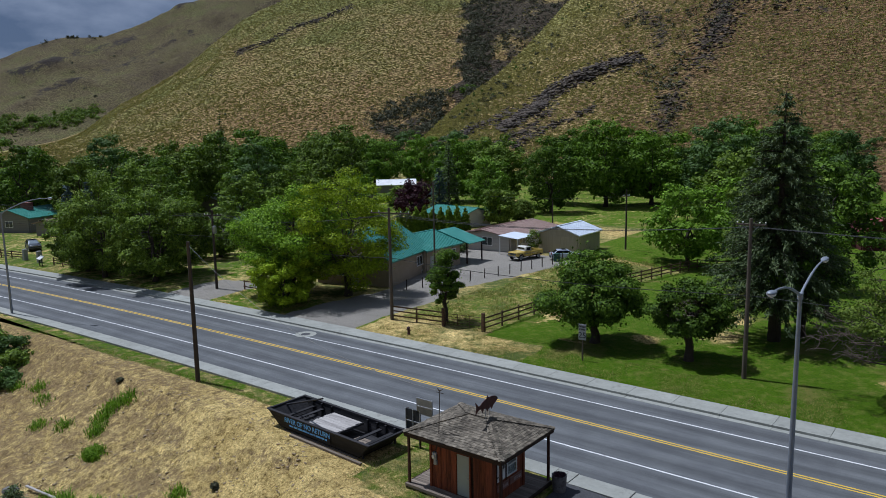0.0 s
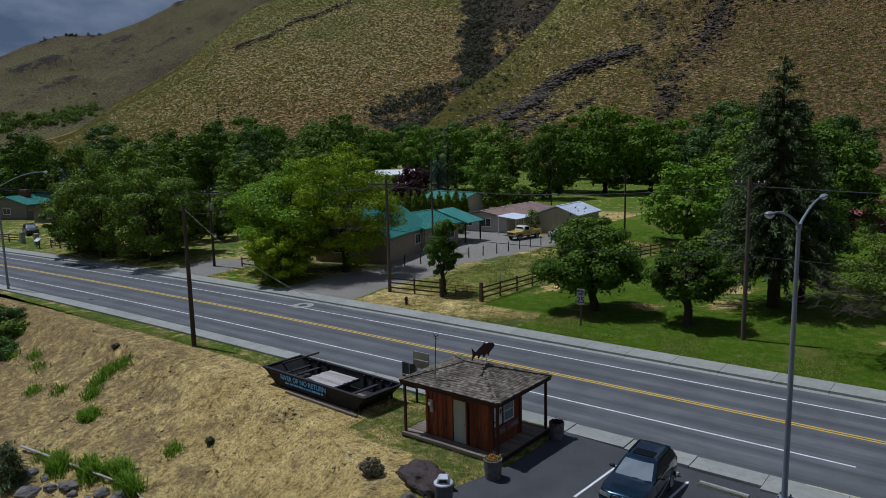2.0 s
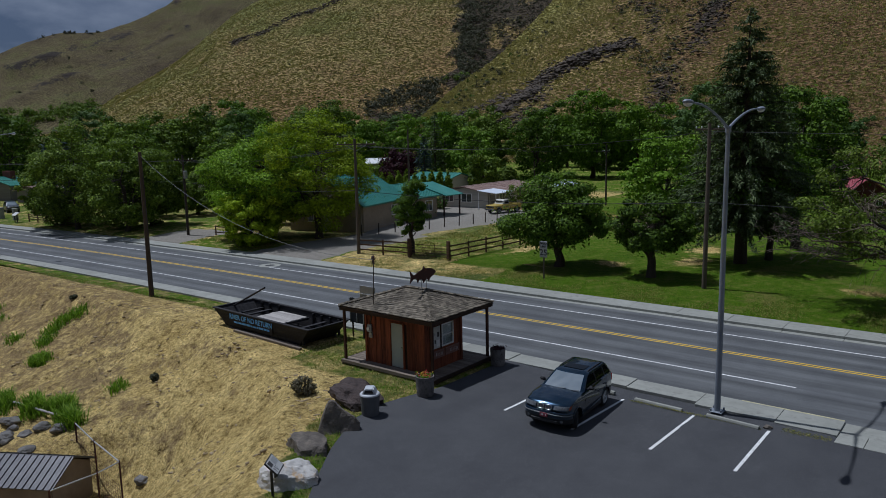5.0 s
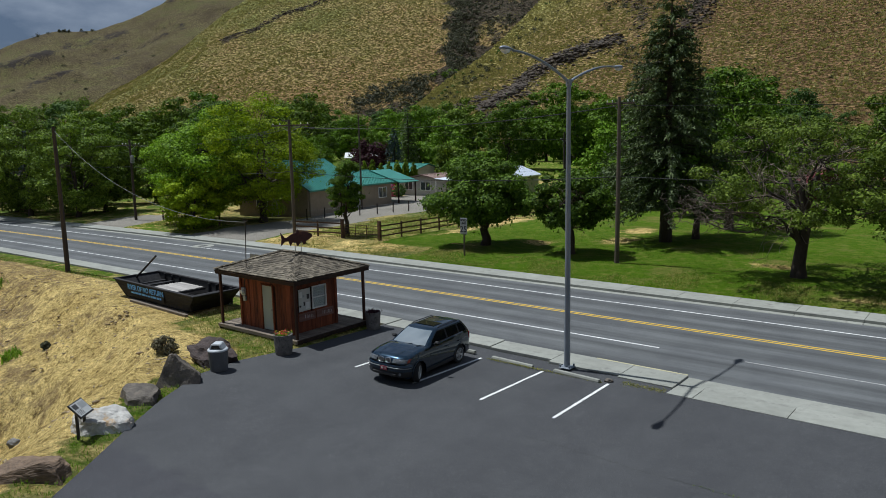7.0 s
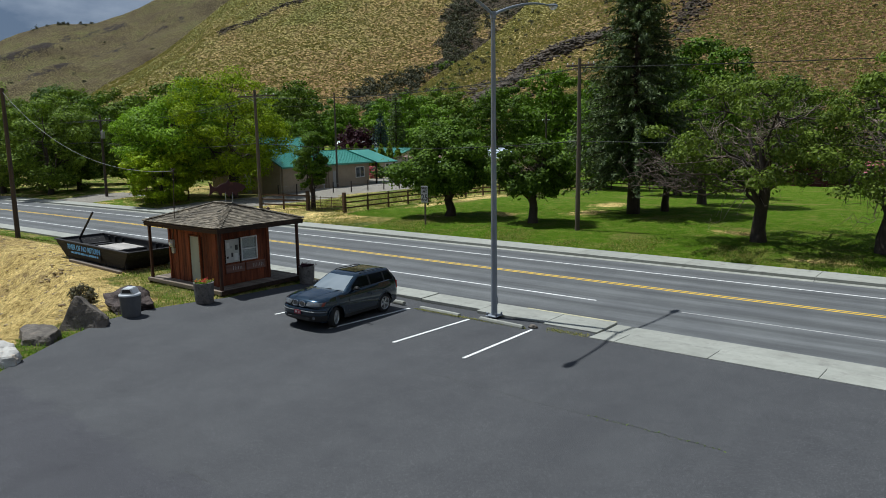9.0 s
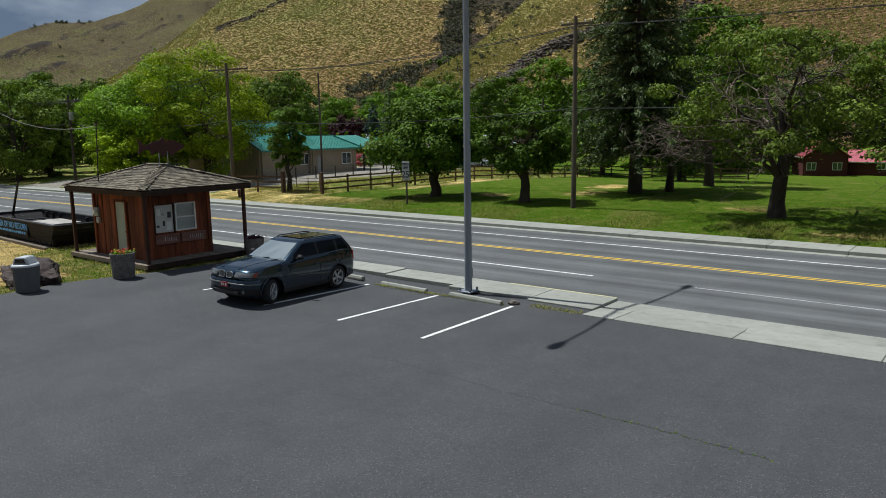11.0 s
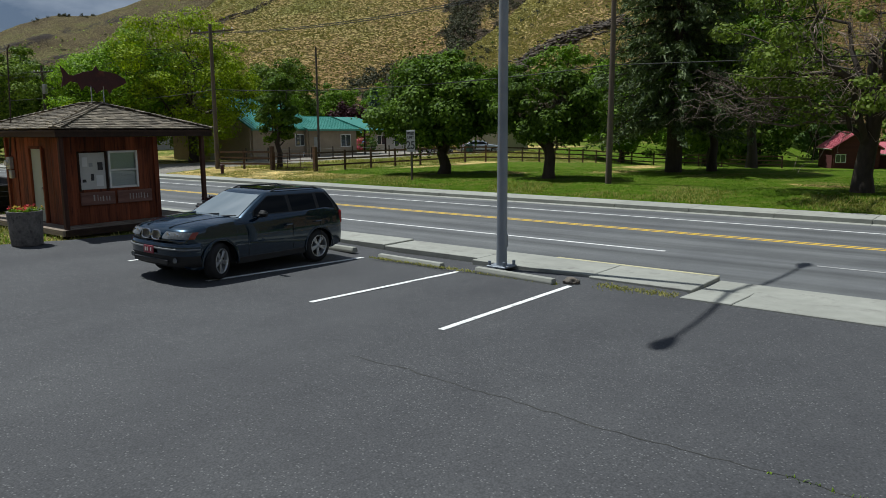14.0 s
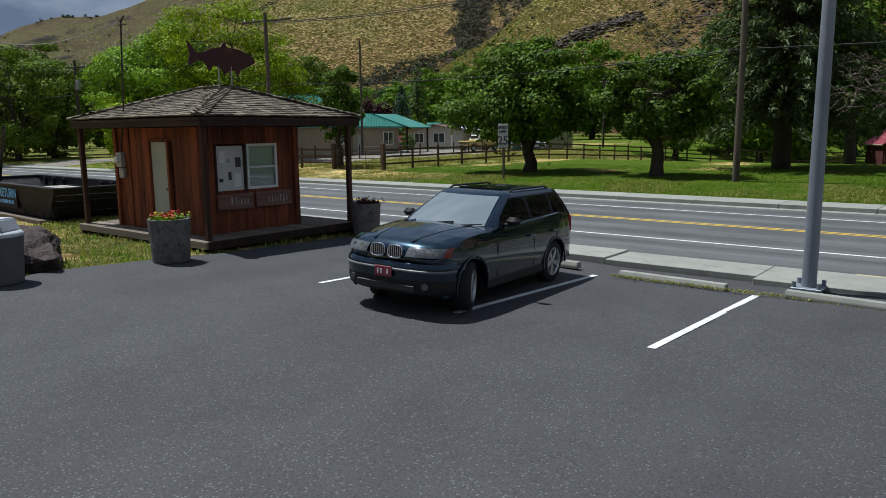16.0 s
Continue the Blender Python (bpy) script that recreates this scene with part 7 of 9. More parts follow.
def grid_mesh(bm, rows):
    """Faces between rows of points."""
    vs = [[bm.verts.new(p) for p in r] for r in rows]
    for a, b in zip(vs[:-1], vs[1:]):
        for i in range(len(a) - 1):
            bm.faces.new((a[i], a[i + 1], b[i + 1], b[i]))
    return vs


def wheel(parent, x, y, r, side, spokes=5, w=0.24, steer=0.0):
    m = pose(x, y, r, 0, 0, steer) @ pose(0, 0, 0, 0, 90 * side, 0)
    bm = bmesh.new()
    lathe(bm, [(r * 0.66, w / 2 - 0.01), (r * 0.72, w / 2), (r * 0.95, w / 2 - 0.015), (r, w / 2 - 0.05), (r, -w / 2 + 0.05), (r * 0.95, -w / 2 + 0.015), (r * 0.66, -w / 2)], 32)
    wh = part("wheel", bm, M_TYRE, parent, "black tyre on a silver five-spoke alloy wheel", True, m)
    rim = bmesh.new()
    lathe(rim, [(r * 0.68, w / 2 - 0.005), (r * 0.64, w / 2 + 0.004), (r * 0.61, w / 2 - 0.02), (r * 0.60, -w / 2)], 32)
    part("rim", rim, M_RIM, wh, "", True)
    hub = bmesh.new()
    lathe(hub, [(0, w / 2 - 0.02), (0.05, w / 2 - 0.02), (0.07, w / 2 - 0.05), (0.07, 0)], 16)
    part("hub", hub, M_RIM, wh, "", True)
    for i in range(spokes):
        for s in (-0.13, 0.13):
            sp_ = bmesh.new()
            box(sp_, 0.05, r * 0.63, -0.022, 0.022, w / 2 - 0.07, w / 2 - 0.025, bevel=0.008, m=Matrix.Rotation(2 * math.pi * i / spokes + s, 4, "Z"))
            part("spoke", sp_, M_RIM, wh)
    d = bmesh.new()
    lathe(d, [(0, 0), (r * 0.56, 0), (r * 0.58, -0.02)], 24)
    part("brake_disc", d, M_TRIM, wh)


def suv(name, m, L, W, H, wb, front, body, label, plate=True, r=0.37, hood=1.02, belt=1.16, wind=(1.22, 2.05), back=(4.42, 4.05), steer=0.0):
    """A car body lofted from nose to tail, open wheel arches, separate cabin with glass, lamps and trim. Nose at local -y."""
    car = thing(name, m, label, "car")
    hw = W / 2
    ax = (front, front + wb)
    arch = r + 0.055
    ys = sorted(set(np.round(np.concatenate([np.linspace(0, 0.5, 9), np.linspace(0.5, L - 0.4, 60), np.linspace(L - 0.4, L, 7)] + [np.linspace(a - arch, a + arch, 17) for a in ax]), 3)))
    wide = lambda y: hw * float(np.interp(y, [0, 0.06, 0.2, 0.5, 0.9, L - 0.7, L - 0.2, L - 0.05, L], [0.86, 0.91, 0.955, 0.98, 1.0, 1.0, 0.965, 0.92, 0.86]))
    zt = lambda y: float(np.interp(y, [0, 0.05, 0.14, 0.3, 0.7, wind[0], 2.4, L - 0.5, L - 0.12, L], [hood - 0.26, hood - 0.15, hood - 0.075, hood - 0.035, hood + 0.02, hood + 0.085, belt, belt + 0.05, belt + 0.02, 0.98]))
    def nose(x, y):
        """The front bows back towards its corners."""
        return 0.30 * (abs(x) / hw) ** 4 * max(0.0, 1 - y / 0.8)
    def zb(y):
        base = float(np.interp(y, [0, 0.1, 0.5, L - 0.5, L], [0.38, 0.27, 0.25, 0.27, 0.40]))
        for a in ax:
            if abs(y - a) < arch:
                base = max(base, r - 0.01 + math.sqrt(arch ** 2 - (y - a) ** 2))
        return base
    g = lambda z: float(np.interp(z, [0.25, 0.42, 0.62, 0.86, 1.02, 1.2], [0.945, 0.985, 1.0, 0.985, 0.958, 0.915]))
    rows = []
    for y in ys:
        b, t_, w = zb(y), zt(y), wide(y)
        half = [(w * g(b) - 0.05, b + 0.0)] + [(w * g(b + (t_ - b) * f), b + (t_ - b) * f) for f in (0, 0.18, 0.36, 0.54, 0.72, 0.86, 0.95)]
        xe = w * g(t_) - 0.035
        crown = float(np.interp(y, [0, 0.3, 1.2, 1.6], [0.02, 0.055, 0.06, 0.02]))
        half += [(xe * f, t_ + crown * (1 - f * f)) for f in (1.0, 0.8, 0.62, 0.58, 0.3, 0.0)]
        rows.append([(x, y + nose(x, y) - L / 2, z) for x, z in half] + [(-x, y + nose(x, y) - L / 2, z) for x, z in half[-2::-1]])
    bm = bmesh.new()
    vs = grid_mesh(bm, rows)
    for end in (vs[0], vs[-1]):
        bm.faces.new(end)
    bmesh.ops.recalc_face_normals(bm, faces=bm.faces[:])
    for e in bm.edges:
        e.smooth = len(e.link_faces) == 2 and e.calc_face_angle(0) < radians(38)
    part("body", bm, body, car, "", True)
    # dark floor pan and wheel wells
    put_box("underbody", car, M_TRIM, -hw * 0.8, hw * 0.8, 0.25 - L / 2, L - 0.3 - L / 2, 0.27, 0.62, bevel=0.03)
    # cabin
    zc = hood + 0.06
    def side(t, k=1.0):
        z = zc + (H - 0.06 - zc) * t
        return (hw * 0.905 - 0.20 * t ** 1.15) * k, z
    yf = lambda t: wind[0] + (wind[1] - wind[0]) * t - 0.03 * math.sin(math.pi * t)
    yr = lambda t: back[0] + (back[1] - back[0]) * t ** 1.3
    ts = np.linspace(0, 1, 9)
    rows = []
    for t_ in ts:
        x, z = side(t_)
        n = 11
        ring = [(x * u, yf(t_) - 0.10 * (1 - u * u) - L / 2, z) for u in np.linspace(-0.93, 0.93, n)]
        ring += [(x, yf(t_) + 0.06 + (yr(t_) - yf(t_) - 0.10) * s - L / 2, z) for s in np.linspace(0, 1, 12)]
        ring += [(x * u, yr(t_) + 0.05 * (1 - u * u) - L / 2, z) for u in np.linspace(0.93, -0.93, n)]
        ring += [(-x, yf(t_) + 0.06 + (yr(t_) - yf(t_) - 0.10) * s - L / 2, z) for s in np.linspace(1, 0, 12)]
        rows.append(ring + [ring[0]])
    # roof crowns inwards
    last = rows[-1]
    cx, cy = 0.0, (yf(1) + yr(1)) / 2 - L / 2
    for k, dz in ((0.93, 0.03), (0.75, 0.05), (0.4, 0.06), (0.02, 0.062)):
        rows.append([(cx + (p[0] - cx) * k, cy + (p[1] - cy) * k, p[2] + dz) for p in last])
    bm = bmesh.new()
    grid_mesh(bm, rows)
    bmesh.ops.remove_doubles(bm, verts=bm.verts[:], dist=0.0008)
    cab = part("cabin", bm, body, car, "", True)

    def glass(nm, pts_fn, us, tt, mat, parent=car, label=""):
        bm = bmesh.new()
        grid_mesh(bm, [[pts_fn(u, t_) for u in us] for t_ in tt])
        return part(nm, bm, mat, parent, label, True)
    glass("windscreen", lambda u, t_: (side(t_)[0] * u, yf(t_) - 0.10 * (1 - u * u) - L / 2 - 0.012, side(t_)[1] + 0.008), np.linspace(-0.86, 0.86, 11), np.linspace(0.07, 0.93, 7), M_WINDSCREEN, label="windscreen with a pale sky reflection in its base colour")
    glass("rear_window", lambda u, t_: (side(t_)[0] * u, yr(t_) + 0.05 * (1 - u * u) - L / 2 + 0.012, side(t_)[1] + 0.004), np.linspace(-0.84, 0.84, 9), np.linspace(0.2, 0.9, 5), M_CARGLASS)
    a0, a1 = wind[0] + 0.62, back[0] - 0.12
    cuts = [(a0 - 0.28, a0 + 0.72), (a0 + 0.82, a0 + 1.58), (a0 + 1.68, a1 - 0.12)]
    for s in (-1, 1):
        band = lambda u, t_, s=s: (s * (side(t_)[0] + 0.003), max(a0 - 0.32, yf(t_) + 0.10) + (min(a1 - 0.02, yr(t_) - 0.10) - max(a0 - 0.32, yf(t_) + 0.10)) * u - L / 2, side(t_)[1])
        glass("window_surround", band, np.linspace(0, 1, 8), np.linspace(0.12, 0.90, 5), M_TRIM, label="black window surround and pillars")
        for c0, c1 in cuts:
            def sp(u, t_, c0=c0, c1=c1, s=s):
                lo = max(c0, yf(t_) + 0.13)
                hi = min(c1, yr(t_) - 0.16)
                x, z = side(t_)
                return (s * (x + 0.006), lo + (hi - lo) * u - L / 2, z)
            glass("side_window", sp, np.linspace(0, 1, 6), np.linspace(0.16, 0.86, 5), M_CARGLASS)
        rail = [(s * (side(1)[0] - 0.06), y - L / 2, H - 0.035 + dz) for y, dz in ((wind[1] + 0.12, -0.02), (wind[1] + 0.3, 0.045), (back[1] - 0.35, 0.045), (back[1] - 0.12, -0.02))]
        add("roof_rail", mesh_from("roof_rail", *tube(rail, [0.018] * 4, 8), M_TRIM, True), car, "black roof rail")
        bm = bmesh.new()
        box(bm, -0.12, 0.12, -0.05, 0.065, -0.075, 0.075)
        for v in bm.verts:
            v.co.x, v.co.z = v.co.x * (0.86 if v.co.y < 0 else 1.0), v.co.z * (0.7 if v.co.y < 0 else 1.0)
        bmesh.ops.bevel(bm, geom=bm.edges[:], offset=0.035, segments=3, affect="EDGES")
        cyl(bm, (-s * 0.2, 0.03, -0.07), (-s * 0.02, 0.02, -0.05), 0.03, n=8)
        part("mirror", bm, M_TRIM, car, "", True, pose(s * (hw + 0.07), wind[0] + 0.42 - L / 2, zc + 0.10))
        # lamps
        # headlamps wrap round the corner, an amber piece at their outer end
        lz = hood - 0.215
        front_line = [(hw * q, 0.30 * q ** 4) for q in np.linspace(0.36, 0.86, 8)]
        side_line = [(hw * 0.905, 0.235), (hw * 0.945, 0.345)]
        def lens(line):
            g_ = bmesh.new()
            rows_ = [[(s * (x + 0.012), y - L / 2 - 0.022 + 0.10 * t_ ** 1.6, lz + 0.125 * t_) for x, y in line] for t_ in np.linspace(0, 1, 5)]
            grid_mesh(g_, rows_)
            return g_
        hl = part("headlamp", lens(front_line + [(hw * 0.90, 0.225)]), M_LAMPGLASS, car, "clear glass headlamp over dark reflectors", True)
        for q in (0.50, 0.68):
            c = bmesh.new()
            y0 = -L / 2 + 0.30 * q ** 4
            cyl(c, (s * hw * q, y0 + 0.08, lz + 0.062), (s * hw * q, y0 + 0.012, lz + 0.062), 0.045, n=16)
            part("reflector", c, M_CHROME, hl)
        part("indicator", lens([(hw * 0.90, 0.225)] + side_line), M_AMBER, hl, "amber corner lamp", True)
        c = bmesh.new()
        box(c, -0.05, 0.05, -0.05, 0.05, -0.16, 0.16, bevel=0.03)
        part("tail_lamp", c, M_TAIL, car, "red tail lamp", False, pose(s * hw * 0.87, L / 2 - 0.085, 0.98, 4, 0, s * -14))
        c = bmesh.new()
        lathe(c, [(0, 0.02), (0.05, 0.02), (0.055, 0), (0, -0.01)], 14)
        part("fog_lamp", c, M_LAMPGLASS, car, "", False, pose(s * hw * 0.70, -L / 2 + 0.045, 0.46, 90))
        for k, y in ((0, a0 + 0.62), (1, a0 + 1.52)):
            put_box("door_handle", car, body, s * (hw + 0.012) - 0.018, s * (hw + 0.012) + 0.018, y - 0.1 - L / 2, y + 0.1 - L / 2, 0.93, 0.965, bevel=0.01)
            # the shut lines between the doors
        for y in (wind[0] + 0.12, a0 + 0.76, a0 + 1.64):
            put_box("shut_line", car, M_BLACK, s * hw * 0.992 - 0.006, s * hw * 0.992 + 0.004, y - 0.003 - L / 2, y + 0.003 - L / 2, 0.42, belt - 0.22, bevel=0)
        put_box("sill_trim", car, M_TRIM, s * hw * 0.97 - 0.03, s * hw * 0.97 + 0.02, ax[0] + arch + 0.02 - L / 2, ax[1] - arch - 0.02 - L / 2, 0.26, 0.40, bevel=0.015)
        for k, a in enumerate(ax):
            wheel(car, s * (hw - 0.135), a - L / 2, r, s, steer=steer if k == 0 else 0.0)
            bm = bmesh.new()
            pts = [(s * (hw - 0.005), a - L / 2 + (arch + 0.02) * math.cos(q), r + (arch + 0.02) * math.sin(q)) for q in np.linspace(-0.12, math.pi + 0.12, 15)]
            add("wheel_arch", mesh_from("wheel_arch", *tube(pts, [0.018] * 15, 6), body, True), car)
    # twin oval grilles
    for s in (-1, 1):
        gr = bmesh.new()
        ring = [(s * 0.155 + 0.125 * math.copysign(abs(math.cos(q)) ** 0.6, math.cos(q)), -L / 2 - 0.018 + 0.03 * (0.5 + 0.5 * math.sin(q)), hood - 0.165 + 0.088 * math.copysign(abs(math.sin(q)) ** 0.7, math.sin(q))) for q in np.linspace(0, 2 * math.pi, 25)]
        gv, gf = tube(ring, [0.014] * 25, 6)
        grille = add("grille", mesh_from("grille", gv, gf, M_CHROME, True), car, "chrome-rimmed grille with upright bars")
        put_box("grille_back", grille, M_BLACK, s * 0.155 - 0.115, s * 0.155 + 0.115, -L / 2 + 0.005, -L / 2 + 0.03, hood - 0.24, hood - 0.085, bevel=0.01)
        for i in range(6):
            x = s * 0.155 - 0.09 + i * 0.036
            put_box("bar", grille, M_CHROME, x - 0.006, x + 0.006, -L / 2 - 0.012, -L / 2 + 0.004, hood - 0.235, hood - 0.092, bevel=0)
    bm = bmesh.new()
    bx = [hw * q for q in (0, 0.2, 0.4, 0.55, 0.7, 0.8, 0.87)] + [hw * 0.93, hw * 0.975, hw * 0.995]
    by = [0.28 * q ** 4 for q in (0, 0.2, 0.4, 0.55, 0.7, 0.8, 0.87)] + [0.235, 0.34, 0.43]
    bline = [(-x, y) for x, y in zip(bx[:0:-1], by[:0:-1])] + list(zip(bx, by))
    grid_mesh(bm, [[(x * (1 + 0.5 * o), y - L / 2 - o, z) for x, y in bline] for z, o in ((0.54, 0.020), (hood - 0.39, 0.030), (hood - 0.315, 0.020), (hood - 0.30, -0.03))])
    bmp = part("bumper", bm, body, car, "", True)
    low = bmesh.new()
    grid_mesh(low, [[(x * (1 + 0.5 * o), y - L / 2 - o, z) for x, y in bline] for z, o in ((0.31, -0.08), (0.35, -0.01), (0.44, 0.012), (0.54, 0.020))])
    part("lower_bumper", low, M_TRIM, bmp, "black plastic lower bumper", True)
    put_box("air_intake", bmp, M_BLACK, -0.52, 0.52, -L / 2 - 0.038, -L / 2 - 0.01, 0.37, 0.47, bevel=0.02)
    pts = [(x * 1.015, y - L / 2 - 0.030, hood - 0.415) for x, y in bline]
    add("bumper_strip", mesh_from("bumper_strip", *tube(pts, [0.020] * len(pts), 6), M_STRIP, True), bmp)
    rbm = bmesh.new()
    grid_mesh(rbm, [[(wide(L - 0.04) * 1.02 * u, L / 2 + 0.05 - 0.16 * abs(u) ** 3.2, z) for u in np.linspace(-1, 1, 13)] for z in (0.36, 0.45, 0.62, 0.68)])
    part("bumper", rbm, M_TRIM, car, "dark plastic rear bumper", True)
    if plate:
        pl = put_box("number_plate", bmp, M_PLATE, -0.15, 0.15, -L / 2 - 0.075, -L / 2 - 0.055, 0.555, 0.705, bevel=0.006, label="dark red number plate")
        for x in (-0.09, -0.03, 0.08):
            put_box("bar", pl, M_SIGN, x - 0.014, x + 0.014, -L / 2 - 0.079, -L / 2 - 0.074, 0.595, 0.665, bevel=0)
    put_box("sunroof", car, M_CARGLASS, -0.42, 0.42, wind[1] + 0.22 - L / 2, wind[1] + 0.78 - L / 2, H - 0.01, H + 0.012, bevel=0.008, label="dark glass sunroof")
    for s in (-0.30, 0.22):
        wp = bmesh.new()
        x0 = s
        cyl(wp, (x0, yf(0.03) - 0.13 - L / 2, zc + 0.03), (x0 + 0.48, yf(0.12) - 0.115 - L / 2, side(0.12)[1] + 0.02), 0.011, n=6)
        part("wiper", wp, M_BLACK, car)
    for s in (-1, 1):
        pts = [(s * (0.34 + 0.2 * u), 0.16 + (wind[0] - 0.2) * u - L / 2, zt(0.16 + (wind[0] - 0.2) * u) + 0.045 * (1 - (0.4 + 0.2 * u) ** 2) + 0.004) for u in np.linspace(0, 1, 8)]
        add("bonnet_crease", mesh_from("bonnet_crease", *tube(pts, [0.012] * 8, 6), body, True), car)
    return car


suv("parked_car", pose(-9.64, 25.30, 0.055, -1.2, 1.6, 5.0), 4.58, 1.87, 1.68, 2.80, 0.90, paint("dark teal metallic paint", (0.003, 0.020, 0.042), 0.6, 0.22, 1.0), "dark teal SUV parked nose out in a stall", steer=22, hood=1.085, belt=1.19, wind=(1.50, 2.34), back=(4.50, 4.18))
suv("car", pose(-121.5, 48.5 + float(bend(-121.5)) * 0.0, land_z(-121.5, 48.5), 0, 0, 76), 4.6, 1.85, 1.66, 2.7, 0.86, paint("dark grey car paint", (0.045, 0.05, 0.058), 0.4, 0.3), "dark grey car parked in a front yard", plate=False)
suv("car", pose(-45.3, 84.2, land_z(-45.3, 84.2), 0, 0, 130), 4.3, 1.72, 1.42, 2.6, 0.8, paint("pale blue car paint", (0.42, 0.47, 0.55), 0.3, 0.3), "pale blue-white car parked beside the shed", plate=False, r=0.31, hood=0.86, belt=0.93, wind=(1.25, 2.0), back=(3.95, 3.3))


def pickup(m):
    """An old two-tone pickup truck. Nose at local -y."""
    yel, wht = paint("faded yellow truck paint", (0.50, 0.36, 0.07), 0.0, 0.4), paint("cream truck paint", (0.62, 0.60, 0.52), 0.0, 0.4)
    tr = thing("pickup_truck", m, "old yellow pickup truck with a cream cab roof", "truck")
    put_box("chassis", tr, M_TRIM, -0.75, 0.75, -2.3, 2.4, 0.42, 0.6)
    put_box("bonnet", tr, yel, -0.86, 0.86, -2.42, -1.0, 0.58, 1.14, bevel=0.07)
    cab = put_box("cab", tr, yel, -0.93, 0.93, -1.05, 0.42, 0.52, 1.22, bevel=0.05)
    bm = bmesh.new()
    prism(bm, [(-0.95, 1.2), (0.38, 1.2), (0.22, 1.72), (0.1, 1.78), (-0.5, 1.78), (-0.62, 1.72)], -0.80, 0.80, pose(0, 0, 0, 0, 0, 90))
    bmesh.ops.bevel(bm, geom=bm.edges[:], offset=0.03, segments=1, affect="EDGES")
    part("cab_roof", bm, wht, tr, "cream painted cab roof")
    for s in (-1, 1):
        put_box("side_window", tr, M_CARGLASS, s * 0.80 - 0.02, s * 0.80 + 0.02, -0.55, 0.2, 1.27, 1.66, bevel=0.01)
        put_box("bed_side", tr, yel, s * 0.93 - 0.06, s * 0.93 + 0.04, 0.45, 2.45, 0.62, 1.16, bevel=0.03)
        put_box("trim_strip", tr, M_CHROME, s * 0.965 - 0.01, s * 0.965 + 0.012, -2.3, 2.4, 0.86, 0.90, bevel=0.004)
        c = bmesh.new()
        cyl(c, (s * 0.62, -2.40, 0.9), (s * 0.62, -2.46, 0.9), 0.1)
        part("headlamp", c, M_LAMPGLASS, tr)
        for y in (-1.62, 1.62):
            wheel(tr, s * 0.80, y, 0.38, s, 4, 0.22)
            pts = [(s * 0.95, y + 0.46 * math.cos(q), 0.38 + 0.46 * math.sin(q)) for q in np.linspace(0, math.pi, 11)]
            add("wheel_arch", mesh_from("wheel_arch", *tube(pts, [0.05] * 11, 6), M_TRIM, True), tr)
    put_box("bed_floor", tr, M_TRIM, -0.9, 0.9, 0.45, 2.42, 0.66, 0.72)
    put_box("tailgate", tr, yel, -0.9, 0.9, 2.40, 2.47, 0.64, 1.16, bevel=0.02)
    put_box("bed_front", tr, yel, -0.9, 0.9, 0.45, 0.52, 0.64, 1.18, bevel=0.02)
    put_box("grille", tr, M_CHROME, -0.5, 0.5, -2.45, -2.4, 0.74, 1.02, bevel=0.01)
    put_box("bumper", tr, M_CHROME, -0.95, 0.95, -2.58, -2.46, 0.5, 0.66, bevel=0.03)
    bm = bmesh.new()
    box(bm, -0.7, 0.7, -0.01, 0.01, -0.22, 0.22, bevel=0.005)
    part("windscreen", bm, M_CARGLASS, tr, "", False, pose(0, -0.80, 1.47, 32))


pickup(pose(-50.3, 82.0, land_z(-50.3, 82.0), 0, 0, -13))

# ---------------------------------------------------------------- houses and yards
M_TEAL = surface("teal metal roofing", (0.045, 0.205, 0.165), (0.075, 0.275, 0.225), scale=1.5, rough=0.42, metal=0.1, bump=0.1, wear=(0.11, 0.30, 0.255))
M_PINKROOF = surface("faded pink-brown roofing", (0.27, 0.185, 0.155), (0.36, 0.26, 0.22), scale=2, bump=0.5, grain=12)
M_TINROOF = surface("pale zinc roofing", (0.56, 0.61, 0.68), (0.70, 0.75, 0.82), scale=1.5, rough=0.5, metal=0.0, bump=0.1)
M_REDROOF = surface("faded red metal roofing", (0.34, 0.075, 0.10), (0.46, 0.13, 0.155), scale=1.5, rough=0.5, bump=0.1)
M_STUCCO = surface("tan stucco", (0.26, 0.205, 0.145), (0.34, 0.275, 0.20), scale=3, bump=0.4, grain=40)
M_SIDING = surface("pale weathered siding", (0.38, 0.36, 0.32), (0.48, 0.46, 0.41), scale=3, bump=0.6, grain=6, stretch=(0.3, 0.3, 9))
M_SHEDWALL = surface("tan sheet siding", (0.36, 0.31, 0.20), (0.46, 0.40, 0.27), scale=3, bump=0.5, grain=8, stretch=(9, 9, 0.3))
M_DARKRED = surface("dark red boarding", (0.055, 0.012, 0.012), (0.10, 0.024, 0.020), scale=3, bump=0.6, grain=6, stretch=(0.3, 0.3, 9))
M_GREYWALL = surface("grey-brown siding", (0.17, 0.155, 0.135), (0.25, 0.23, 0.205), scale=3, bump=0.6, grain=6, stretch=(0.3, 0.3, 9))
M_BRICKRED = surface("red brick", (0.11, 0.035, 0.028), (0.19, 0.065, 0.05), scale=9, bump=0.5)
M_RAIL = wood("brown fence timber", (0.060, 0.034, 0.022), (0.15, 0.092, 0.060), grain_axis=0, vary=0.5)


